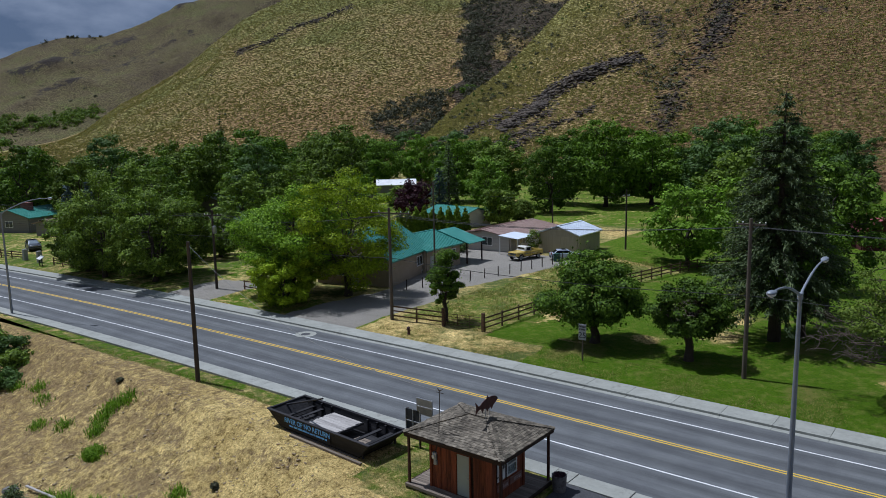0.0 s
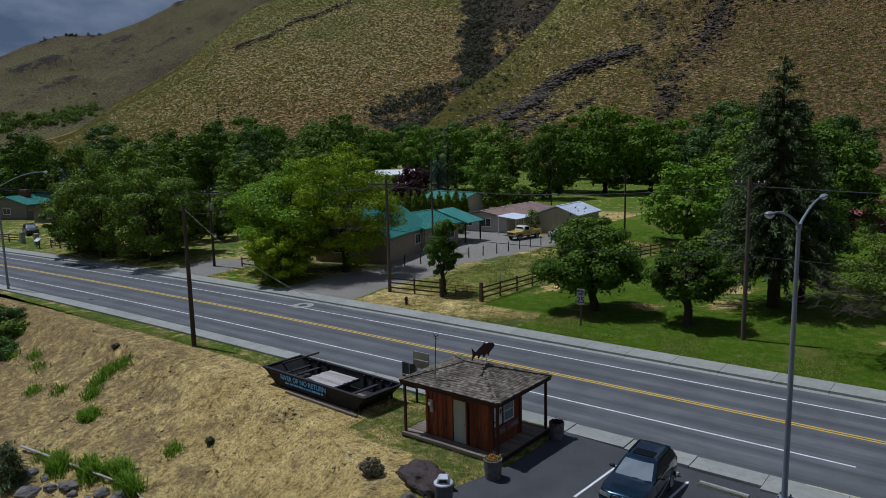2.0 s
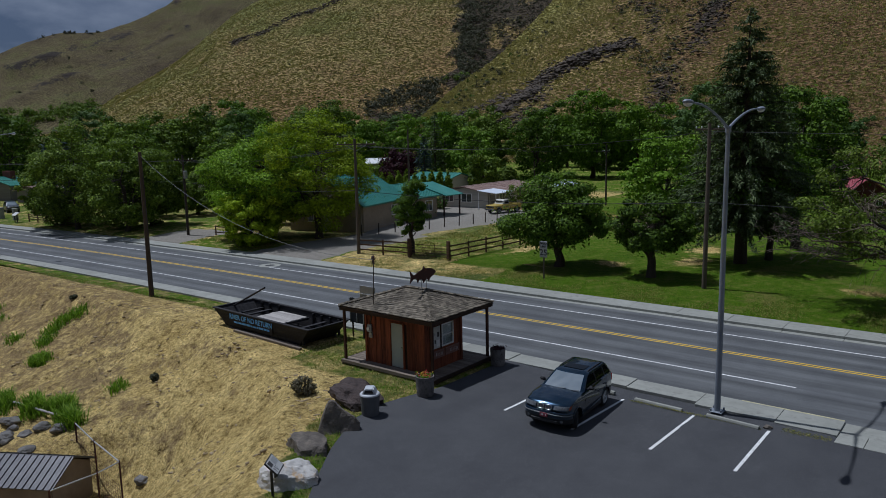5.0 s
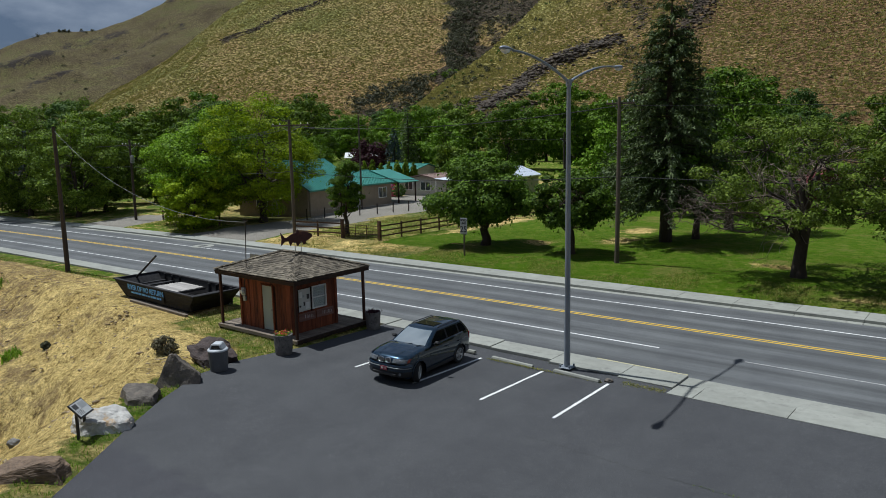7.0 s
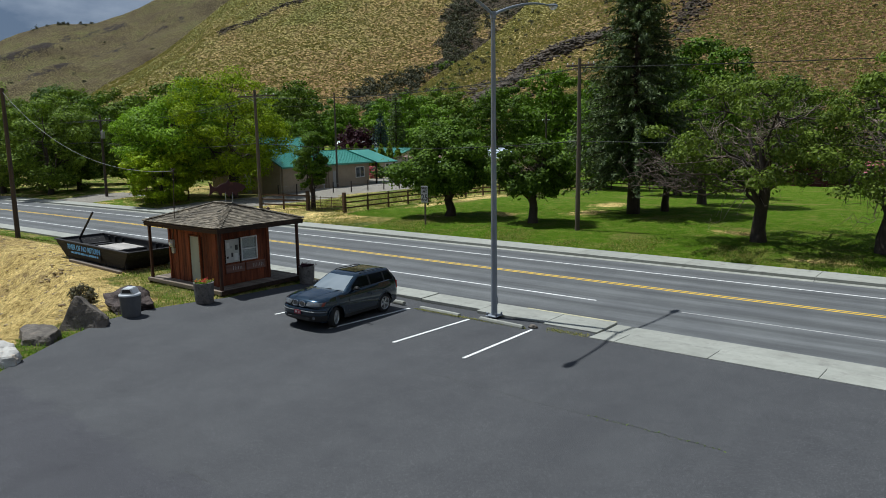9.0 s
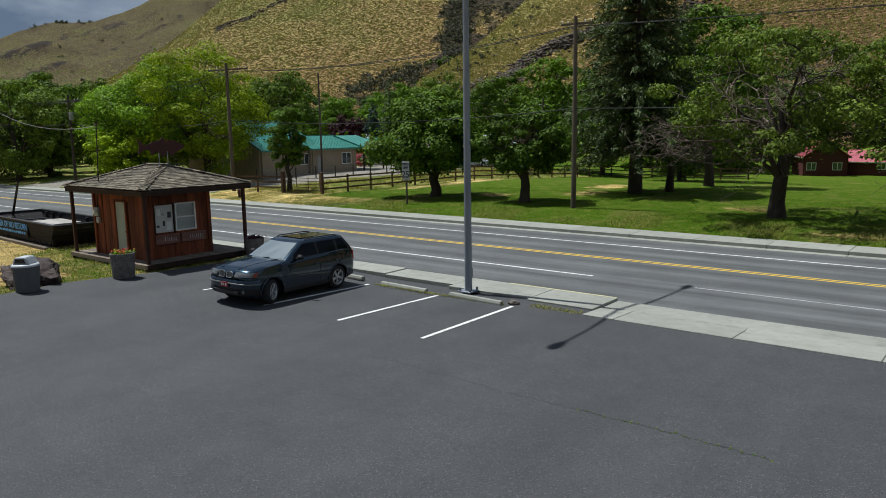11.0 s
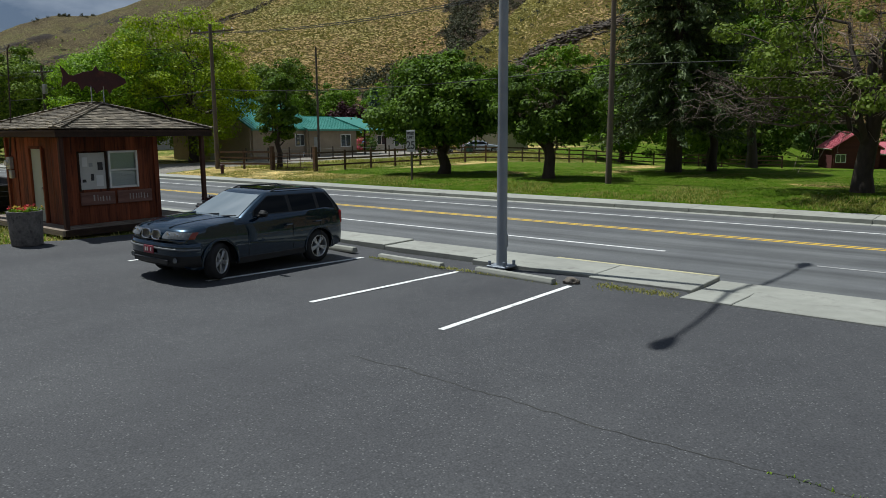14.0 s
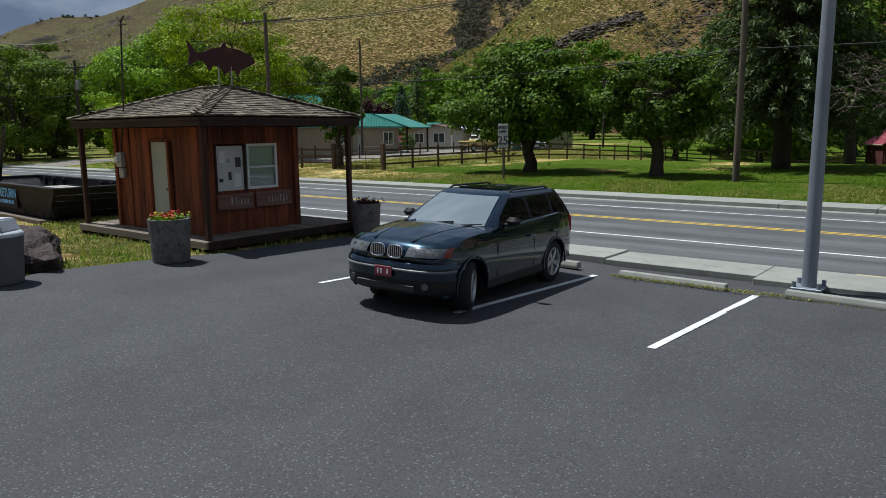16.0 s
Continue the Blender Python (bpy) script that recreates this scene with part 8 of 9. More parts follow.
def house(name, x, y, turn, w, d, eave, ridge, wall, roof_mat, label, windows=(), doors=(), over=0.5, chimney=None, ribs=0.45, category="house", axis="y"):
    """A gabled house: four walls, two roof slopes with seams, fascia, windows and doors. Ridge along local y.
    windows and doors: (side E W S N, along, sill, width, height)."""
    hs = thing(name, pose(x, y, land_z(x, y), 0, 0, turn), label, category)
    a, b = w / 2, d / 2
    for s, nm in ((-1, "wall"), (1, "wall")):
        put_box(nm, hs, wall, s * a - 0.1, s * a + 0.1, -b + 0.1, b - 0.1, -0.3, eave, bevel=0)
        bm = bmesh.new()
        prism(bm, [(-a + 0.1, -0.3), (a - 0.1, -0.3), (a - 0.1, eave), (0, ridge - 0.1), (-a + 0.1, eave)], s * b - 0.1, s * b + 0.1)
        part("gable_wall", bm, wall, hs)
    slope = math.hypot(a, ridge - eave)
    ang = math.degrees(math.atan2(ridge - eave, a))
    for s in (-1, 1):
        m = Matrix.Translation((0, 0, ridge)) @ Matrix.Rotation(radians(180 if s < 0 else 0), 4, "Z") @ Matrix.Rotation(radians(ang), 4, "Y")
        bm = bmesh.new()
        box(bm, 0.0, slope + over, -b - over, b + over, 0.0, 0.1)
        sl = part("roof_slope", bm, roof_mat, hs, "", False, m)
        k = int((d + 2 * over) / ribs)
        rv = bmesh.new()
        for i in range(k + 1):
            yy = -b - over + (d + 2 * over) * i / k
            box(rv, 0.0, slope + over, yy - 0.02, yy + 0.02, 0.1, 0.135)
        tagged(part("seams", rv, roof_mat, sl), kind="stuff")
        bm = bmesh.new()
        box(bm, slope + over - 0.02, slope + over + 0.03, -b - over, b + over, -0.1, 0.09)
        part("fascia", bm, M_WHITEPAINT if roof_mat is not M_TEAL else M_TEAL, sl)
    bm = bmesh.new()
    box(bm, -0.16, 0.16, -b - over, b + over, ridge + 0.06, ridge + 0.14)
    part("ridge_cap", bm, roof_mat, hs)

    def frame_of(side, along):
        return {"E": pose(a + 0.1, along, 0, 0, 0, 90), "W": pose(-a - 0.1, along, 0, 0, 0, -90), "S": pose(along, -b - 0.1, 0), "N": pose(along, b + 0.1, 0, 0, 0, 180)}[side]
    for side, along, sill, ww, hh in windows:
        m = frame_of(side, along)
        win = part("window", boxes((-ww / 2, ww / 2, -0.015, 0.0, sill, sill + hh)), M_PANE, hs, "white-framed window", False, m)
        for c in ((-ww / 2 - 0.08, -ww / 2, sill - 0.08, sill + hh + 0.08), (ww / 2, ww / 2 + 0.08, sill - 0.08, sill + hh + 0.08), (-0.03, 0.03, sill, sill + hh)):
            part("frame", boxes((c[0], c[1], -0.05, 0.0, c[2], c[3])), M_WHITEPAINT, win)
        for z in (sill - 0.08, sill + hh):
            part("frame", boxes((-ww / 2, ww / 2, -0.05, 0.0, z, z + 0.08)), M_WHITEPAINT, win)
    for side, along, sill, ww, hh in doors:
        part("door", boxes((-ww / 2, ww / 2, -0.04, 0.0, sill, sill + hh)), M_GREYMETAL if hh < 2.4 else wall, hs, "shut door", False, frame_of(side, along))
    if chimney:
        cx, cy, cw, ch = chimney
        put_box("chimney", hs, M_BRICKRED, cx - cw, cx + cw, cy - cw * 0.7, cy + cw * 0.7, eave, ch, label="red brick chimney")
    return hs


house("green_roofed_house", -59.2, 62.0, 16, 9.4, 10.6, 3.1, 6.0, M_STUCCO, M_TEAL, "tan house with a steep teal metal roof behind trees", [("E", 2.6, 1.2, 1.5, 1.1), ("S", -1.5, 1.1, 1.4, 1.2), ("E", 4.0, -0.1, 1.6, 0.5)], [("S", 0.3, 0, 0.95, 2.05)])
wing = house("house_wing", -59.6, 70.2, 4, 8.6, 7.6, 2.9, 4.2, M_STUCCO, M_TEAL, "low tan wing with a teal metal roof", [("E", 1.9, 1.0, 1.5, 1.2)], [("E", -2.6, 0, 0.9, 2.0)])
cp = thing("carport", pose(-59.3, 76.2, land_z(-59.3, 76.2), 0, 0, 4), "open carport under a teal metal roof", "carport")
for s in (-1, 1):
    m = Matrix.Translation((0, 0, 4.12)) @ Matrix.Rotation(radians(180 if s < 0 else 0), 4, "Z") @ Matrix.Rotation(math.atan2(1.3, 4.3), 4, "Y")
    part("roof_slope", boxes((0, 5.2, -2.0, 2.1, 0, 0.1)), M_TEAL, cp, "", False, m)
    for y in (-1.8, 1.9):
        put_box("post", cp, M_DARKWOOD, s * 4.5 - 0.08, s * 4.5 + 0.08, y - 0.08, y + 0.08, -0.2, 2.72)
house("long_house", -59.8, 92.6, 4, 8.6, 15.0, 2.15, 2.9, M_SIDING, M_PINKROOF, "long pale house with a faded pink-brown roof", [("E", -4, 0.8, 1.5, 1.0), ("E", 1, 0.8, 1.2, 1.0), ("E", 5, 0.8, 1.5, 1.0), ("S", -2.4, 0.8, 1.3, 1.1), ("S", 0.6, 0.8, 1.6, 1.1)], [("E", -1.6, 0, 0.9, 1.95)])
aw = thing("porch_awning", pose(-54.0, 85.5, land_z(-54, 85.5), 0, 0, 4), "pale blue metal porch awning on posts", "awning")
part("cover", boxes((-1.6, 1.6, -2.4, 2.4, 0, 0.06)), M_TINROOF, aw, "", False, pose(0, 0, 2.45, 0, 6, 0))
for x in (-1.4, 1.4):
    for y in (-2.2, 2.2):
        put_box("post", aw, M_WHITEPAINT, x - 0.05, x + 0.05, y - 0.05, y + 0.05, -0.1, 2.4)
put_box("rail", aw, M_RAIL, 1.36, 1.44, -2.1, 2.1, 0.85, 0.93)
for i in range(12):
    put_box("baluster", aw, M_RAIL, 1.38, 1.42, -2.0 + i * 0.36, -1.95 + i * 0.36, 0.1, 0.85)
house("shed", -48.7, 91.4, 2, 6.0, 7.0, 2.75, 3.8, M_SHEDWALL, M_TINROOF, "tan sheet-sided shed with a pale zinc roof and wide doors", [], [("S", -0.6, 0, 2.0, 2.5), ("S", 1.5, 0, 2.0, 2.5)], 0.35, category="shed")
house("red_roofed_house", -16.8, 137.9, 24, 6.0, 8.0, 3.1, 5.2, M_DARKRED, M_REDROOF, "dark red house with a red metal roof behind the lawn", [("S", -2, 1.0, 1.2, 1.0), ("S", 1.6, 1.0, 1.2, 1.0)], [])
house("red_roofed_barn", -7.3, 141.6, 90, 7.0, 11.0, 2.2, 3.7, M_DARKRED, M_REDROOF, "low dark red outbuilding with a red roof", [("W", 1, 1, 1.0, 1.0)], [], category="barn")
house("left_house", -152.5, 61.5, 25, 9, 12, 2.9, 4.3, M_GREYWALL, M_TEAL, "grey-brown house with a teal roof and brick chimney", [("E", -3, 1.0, 1.4, 1.1), ("E", 1, 1.0, 1.8, 1.1), ("S", 0, 1.0, 1.6, 1.1)], [("E", 3.6, 0, 0.9, 2.0)], chimney=(0.6, -2.0, 0.9, 5.4))
house("small_house", -139, 60.5, 25, 5, 6, 2.3, 2.9, M_GREYWALL, M_PINKROOF, "small low outbuilding with a tan roof", [("E", 0, 1.0, 1.0, 0.9)], [], category="outbuilding")
house("far_house", -81.2, 107.6, 80, 7, 10.5, 2.3, 3.4, M_SIDING, M_TEAL, "pale house with a teal roof behind a clipped hedge", [("W", 0, 1.0, 1.4, 1.1), ("W", 3.4, 1.0, 1.2, 1.1)], [])
house("far_barn", -146, 99, 30, 7, 9, 3.0, 4.3, M_GREYWALL, M_TINROOF, "grey building with a zinc roof among trees", [("E", 0, 1.2, 1.2, 1.0)], [], category="barn")
house("mid_house", -101.5, 74, 30, 8, 11, 2.9, 4.5, M_SIDING, surface("pale green roofing", (0.25, 0.33, 0.25), (0.34, 0.42, 0.33), scale=2, bump=0.2), "pale house with a faded green roof among trees", [("E", -2, 1.0, 1.4, 1.1), ("S", 0, 1.0, 1.4, 1.1)], [])
house("white_roofed_house", -146.0, 162.5, -48, 8.0, 11.0, 2.4, 3.7, M_GREYWALL, surface("white sheet roofing", (0.62, 0.63, 0.62), (0.78, 0.78, 0.77), scale=1.5, rough=0.5, bump=0.1), "pale building with a white sheet roof among trees", [("E", 0, 0.9, 1.2, 1.0)], [])
house("far_house", -215, 128, 40, 9, 13, 3, 5, M_SIDING, M_REDROOF, "distant house with a red roof at the hill foot", [("S", 0, 1.0, 1.6, 1.1)], [])

# clipped cone hedge in front of the far house
M_CONE = leaf_material("yellow-green conifer sprays", (0.075, 0.135, 0.008), (0.27, 0.36, 0.03), 0.2)
cone = spruce("cone_shrub", 70, stand(-83.6, 94.0), 4.3, 1.15, "clipped yellow-green cone-shaped conifer of a hedge", M_CONE, 26, 11, 46, 0.1, 0.0, 0.2)
tagged(cone, category="shrub", group="cone hedge")
for i in range(1, 9):
    x, y = -83.6 + i * 1.16, 94.0 + i * 0.86
    copy_thing(cone, stand(x, y, 0, i * 67) @ Matrix.Diagonal((1, 1, 0.94 + 0.05 * (i % 4), 1)))


# ---------------------------------------------------------------- fences
def rail_fence(points, label, rails=3, h=1.35, gap=2.6, name="rail_fence"):
    """Round posts with sawn rails between them."""
    fence = thing(name, pose(0, 0, 0), label, "fence")
    for (x0, y0), (x1, y1) in zip(points[:-1], points[1:]):
        ln = math.hypot(x1 - x0, y1 - y0)
        k = max(1, round(ln / gap))
        for i in range(k):
            a = (x0 + (x1 - x0) * i / k, y0 + (y1 - y0) * i / k)
            b = (x0 + (x1 - x0) * (i + 1) / k, y0 + (y1 - y0) * (i + 1) / k)
            za, zb_ = land_z(*a), land_z(*b)
            p = bmesh.new()
            cyl(p, (a[0], a[1], za - 0.2), (a[0] + 0.02 * ((i * 5) % 3 - 1), a[1], za + h + 0.04 * ((i * 7) % 3)), 0.085, 0.075, n=8)
            part("post", p, M_RAIL, fence)
            for j in range(rails):
                z = 0.38 + (h - 0.5) * j / (rails - 1) + 0.0
                r_ = bmesh.new()
                d = Vector((b[0] - a[0], b[1] - a[1], zb_ - za))
                m = Matrix.Translation((a[0], a[1], za + z + 0.02 * ((i + j) % 2))) @ d.to_track_quat("X", "Z").to_matrix().to_4x4()
                box(r_, -0.05, d.length + 0.05, -0.11, -0.07, -0.06, 0.06, m=m)
                part("rail", r_, M_RAIL, fence)
    a = points[-1]
    p = bmesh.new()
    cyl(p, (a[0], a[1], land_z(*a) - 0.2), (a[0], a[1], land_z(*a) + h), 0.085, 0.075, n=8)
    part("post", p, M_RAIL, fence)
    return fence


rail_fence([(-43.6, 47.9), (-38.1, 48.55)], "brown three-rail timber fence beside the gate")
rail_fence([(-33.85, 49.0), (-33.4, 56.4), (-32.4, 75.6), (-31.0, 93.4)], "brown three-rail timber fence between pasture and lawn")
rail_fence([(-31.0, 93.4), (-22, 96.5), (-16, 97)], "brown three-rail timber fence at the lawn's far edge")
for x, y in ((-33.95, 48.95), (-37.95, 48.5)):
    tagged(put_box("gate_post", None, M_RAIL, x - 0.13, x + 0.13, y - 0.13, y + 0.13, land_z(x, y) - 0.1, land_z(x, y) + 1.65, bevel=0.02), "thick square brown timber gate post", "post", "gate posts")
gate = thing("metal_gate", pose(-37.8, 48.55, land_z(-37.8, 48.55), 0, 0, 7), "brown metal bar gate between thick posts, shut", "gate")
for j in range(5):
    b = bmesh.new()
    cyl(b, (0.05, 0, 0.22 + j * 0.24), (3.65, 0, 0.22 + j * 0.24), 0.022, n=8)
    part("bar", b, M_RAIL, gate)
for x in (0.05, 1.25, 2.45, 3.65):
    b = bmesh.new()
    cyl(b, (x, 0, 0.16), (x, 0, 1.26), 0.026, n=8)
    part("upright", b, M_RAIL, gate)
row = thing("post_row", pose(0, 0, 0), "row of dark posts with wire along the gravel yard", "fence")
RP = [(-51.4, 56.2), (-50.0, 60.0), (-48.4, 64.0), (-46.6, 70.0), (-45.3, 78.0), (-44.0, 86.0)]
for (x0, y0), (x1, y1) in zip(RP[:-1], RP[1:]):
    k = max(2, round(math.hypot(x1 - x0, y1 - y0) / 2.1))
    for i in range(k):
        x, y = x0 + (x1 - x0) * i / k, y0 + (y1 - y0) * i / k
        p = bmesh.new()
        cyl(p, (x, y, land_z(x, y) - 0.2), (x + 0.03 * (i % 3), y, land_z(x, y) + 1.2), 0.07, 0.06, n=8)
        part("post", p, M_DARKPOLE, row)
for z in (0.5, 1.0):
    v, f = tube([(x, y, land_z(x, y) + z) for x, y in RP], [0.006] * len(RP), 4)
    add("wire", mesh_from("wire", v, f, M_GREYMETAL), row)
rail_fence([(-66.5, 48.4), (-56.5, 48.8)], "low wire and timber fence in front of the shrubs", 2, 1.1, name="garden_fence")
# stone gate pillars and fence of the house to the west
for x in (-112.5, -108.6):
    y = 47.4 + float(bend(x))
    tagged(put_box("gate_pillar", None, M_CONCRETE, x - 0.3, x + 0.3, y - 0.3, y + 0.3, land_z(x, y) - 0.1, land_z(x, y) + 1.6, bevel=0.04), "pale stone gate pillar beside the pavement", "pillar", "gate pillars")
rail_fence([(-138, 46.0 + float(bend(-138))), (-124, 46.6 + float(bend(-124))), (-113, 47.3 + float(bend(-113)))], "brown rail fence in front of the grey house", 3, 1.2)
rail_fence([(-104, 47 + float(bend(-104))), (-92, 46.8 + float(bend(-92)))], "low dark fence under the roadside trees", 3, 1.1)
sign2 = thing("information_stand", pose(-105.5, 46.0 + float(bend(-105.5)), land_z(-105.5, 42), 0, 0, 0), "small white-topped information stand beside the pavement", "sign")
for x in (-0.4, 0.4):
    put_box("post", sign2, M_BLACK, x - 0.05, x + 0.05, -0.05, 0.05, -0.1, 1.1)
part("panel", boxes((-0.6, 0.6, -0.35, 0.35, -0.03, 0.03)), M_SIGN, sign2, "", False, pose(0, 0, 1.2, 35))

# ---------------------------------------------------------------- grass, straw and weeds
def blades(rng, x, y, h, w, lean, z=None):
    """Single bent blades, two triangles each, standing on the land."""
    n = len(x)
    z = land(x, y) if z is None else z
    p = np.stack([x, y, z], -1)
    a = rng.random(n) * 2 * np.pi
    d = np.stack([np.cos(a), np.sin(a), np.zeros(n)], -1)
    side = np.stack([-np.sin(a), np.cos(a), np.zeros(n)], -1) * (w * (0.6 + 0.8 * rng.random(n)))[:, None]
    hh = (h * (0.5 + rng.random(n)))[:, None]
    tip = p + np.array([0, 0, 1.0]) * hh * (1 - 0.5 * lean) + d * hh * lean * (0.4 + 0.9 * rng.random(n))[:, None]
    mid = (p + tip) / 2 + np.array([0, 0, 0.18]) * hh
    v = np.stack([p - side, p + side, mid + side * 0.7, tip, mid - side * 0.7], 1).reshape(-1, 3)
    i = np.arange(n)[:, None] * 5
    return v, np.concatenate([i + np.array([[0, 1, 2, 4]]), i + np.array([[4, 2, 3, 3]])], 0)[:, :4]


def sward(name, rng, x, y, h, w, lean, material, label, z=None):
    v, f = blades(rng, x, y, h, w, lean, z)
    half = len(f) // 2
    faces = [tuple(q) for q in f[:half]] + [tuple(q[:3]) for q in f[half:]]
    tagged(add(name, mesh_from(name, v, faces, material)), label, "grass", kind="stuff")


M_STRAW = leaf_material("dry straw", (0.26, 0.185, 0.068), (0.74, 0.60, 0.27), 0.15, 0.0)
M_BLADE = leaf_material("green grass blades", (0.07, 0.145, 0.008), (0.25, 0.37, 0.035), 0.3, 0.0)
M_BLADE_LAWN = leaf_material("mown lawn blades", (0.042, 0.090, 0.003), (0.140, 0.225, 0.009), 0.3, 0.0)
M_BLADE_DRY = leaf_material("half-dry grass blades", (0.12, 0.14, 0.02), (0.40, 0.36, 0.12), 0.25, 0.0)
rng = np.random.default_rng(31)


def scatter(n, x0, x1, y0, y1, keep, clump=0.0):
    x, y = rng.uniform(x0, x1, n), rng.uniform(y0, y1, n)
    if clump:
        c = np.array([noise.noise((a * clump, b * clump, 2.0)) for a, b in zip(x, y)])
        ok = keep(x, y) & (c + rng.normal(size=n) * 0.12 > 0.0)
    else:
        ok = keep(x, y)
    return x[ok], y[ok]


def road_y(x, y):
    return y - bend(x)


x, y = scatter(130000, -66, -6, 4, 28, lambda a, b: (bank_depth(a, b) < 12) & ~in_lot(a, b) & ~green_verge(a, b), 0.55)
sward("straw", rng, x, y, 0.06, 0.009, 0.95, M_STRAW, "matted dry straw on the river bank")
x, y = scatter(50000, -66, -6, 4, 28, lambda a, b: (bank_depth(a, b) < 12) & ~in_lot(a, b) & ~green_verge(a, b))
sward("straw", rng, x, y, 0.05, 0.009, 0.95, M_STRAW, "thin dry straw on the river bank")
x, y = scatter(60000, -60, -15.2, 12, 27.9, lambda a, b: (bank_depth(a, b) < 1.0) & green_verge(a, b) & ~in_lot(a, b) & (road_y(a, b) < 28.0) & ~((a > -21) & (a < -15.4) & (b > 24.1) & (b < 28.4)))
sward("verge_grass", rng, x, y, 0.12, 0.012, 0.6, M_BLADE_DRY, "uneven yellow-green grass round the kiosk and boat")
x, y = scatter(46000, -70, -15.2, 12, 27.9, lambda a, b: (bank_depth(a, b) < 0.8) & green_verge(a, b) & ~in_lot(a, b) & (road_y(a, b) < 28.0) & ~((a > -21) & (a < -15.4) & (b > 24.1) & (b < 28.4)), 0.5)
sward("verge_grass", rng, x, y, 0.13, 0.012, 0.6, M_BLADE, "green grass round the kiosk and boat")
x, y = scatter(9000, -15.8, -8, 9, 23.5, lambda a, b: (lot_edge(a, b) < 1.3) & ~in_lot(a, b))
sward("verge_grass", rng, x, y, 0.12, 0.012, 0.6, M_BLADE, "green grass along the edge of the lot")
x, y = scatter(50000, -66, 22, 44.25, 48, lambda a, b: (road_y(a, b) > 44.25) & ~((a > -54.5) & (a < -44.5)), 0.35)
sward("lawn_grass", rng, x, y, 0.10, 0.014, 0.6, M_BLADE_DRY, "half-dry grass of the far verge")
x, y = scatter(70000, -33.5, 24, 44.3, 60, lambda a, b: road_y(a, b) > 44.3)
sward("lawn_grass", rng, x, y, 0.055, 0.014, 0.8, M_BLADE_LAWN, "green blades of the far lawn")
x, y = scatter(30000, -44, -33.0, 48.6, 90, lambda a, b: a < np.interp(b, [48.6, 90], [-33.8, -31.5]), 0.4)
sward("pasture_grass", rng, x, y, 0.26, 0.02, 0.6, M_BLADE_DRY, "half-dry grass in the pasture")


def clumps(label, spots, h, r, material, per=150):
    x = np.concatenate([cx + rng.normal(size=per) * r for cx, cy in spots])
    y = np.concatenate([cy + rng.normal(size=per) * r * 0.6 for cx, cy in spots])
    sward("weeds", rng, x, y, h, 0.03, 0.55, material, label)


clumps("bright green weeds in clumps on the dry bank", [(-46.4, 23.7), (-46.8, 23.2), (-47.2, 22.8), (-47.0, 22.2), (-46.6, 21.7), (-46.0, 21.2), (-45.8, 20.9), (-34.0, 19.7), (-33.7, 16.7), (-35.4, 17.4), (-37.0, 16.4), (-49.5, 20.5), (-52, 19.8), (-55, 21.5), (-57.5, 22.3), (-60, 21.6), (-39.4, 15.6), (-42.2, 16.2)], 0.42, 0.42, M_BLADE)
clumps("tall green weeds among the river rocks", [(-33.4, 16.8), (-34.2, 17.0), (-35.6, 17.5), (-36.0, 17.2), (-37.4, 16.6), (-37.9, 16.9), (-39.8, 15.9), (-40.3, 16.3)], 0.75, 0.35, M_BLADE, 420)
clumps("round green clump on the dry bank", [(-43.6, 19.9), (-43.9, 19.6), (-43.4, 19.5)], 0.4, 0.3, M_BLADE, 420)
M_SAGEBUSH = leaf_material("grey-brown sage twigs", (0.075, 0.060, 0.045), (0.20, 0.185, 0.11), 0.1, 0.0)
for i, (x, y) in enumerate(((-19.4, 20.3), (-32.0, 20.75), (-49.0, 24.5))):
    tree("sage_bush", 90 + i, stand(x, y), 0.75 if i == 0 else 0.35, 0.6 if i == 0 else 0.25, "dry grey-green sage bush on the bank", M_SAGEBUSH if i == 0 else M_SAGE, 1300, 0.06, 0.05, 0.0, 9, 0.5, category="shrub")
for i, (x, y) in enumerate(((-64, 23.2), (-67, 24.0), (-70.5, 23.6), (-62, 21.5), (-66, 21), (-73, 24.4))):
    tree("bank_bush", 100 + i, stand(x, y), 1.3 + 0.25 * (i % 3), 1.5, "dense green bush on the river bank", M_LEAF_GREY if i % 2 else M_LEAF_MID, 2200, 0.12, 0.07, 0.0, 12, 0.45, category="shrub")

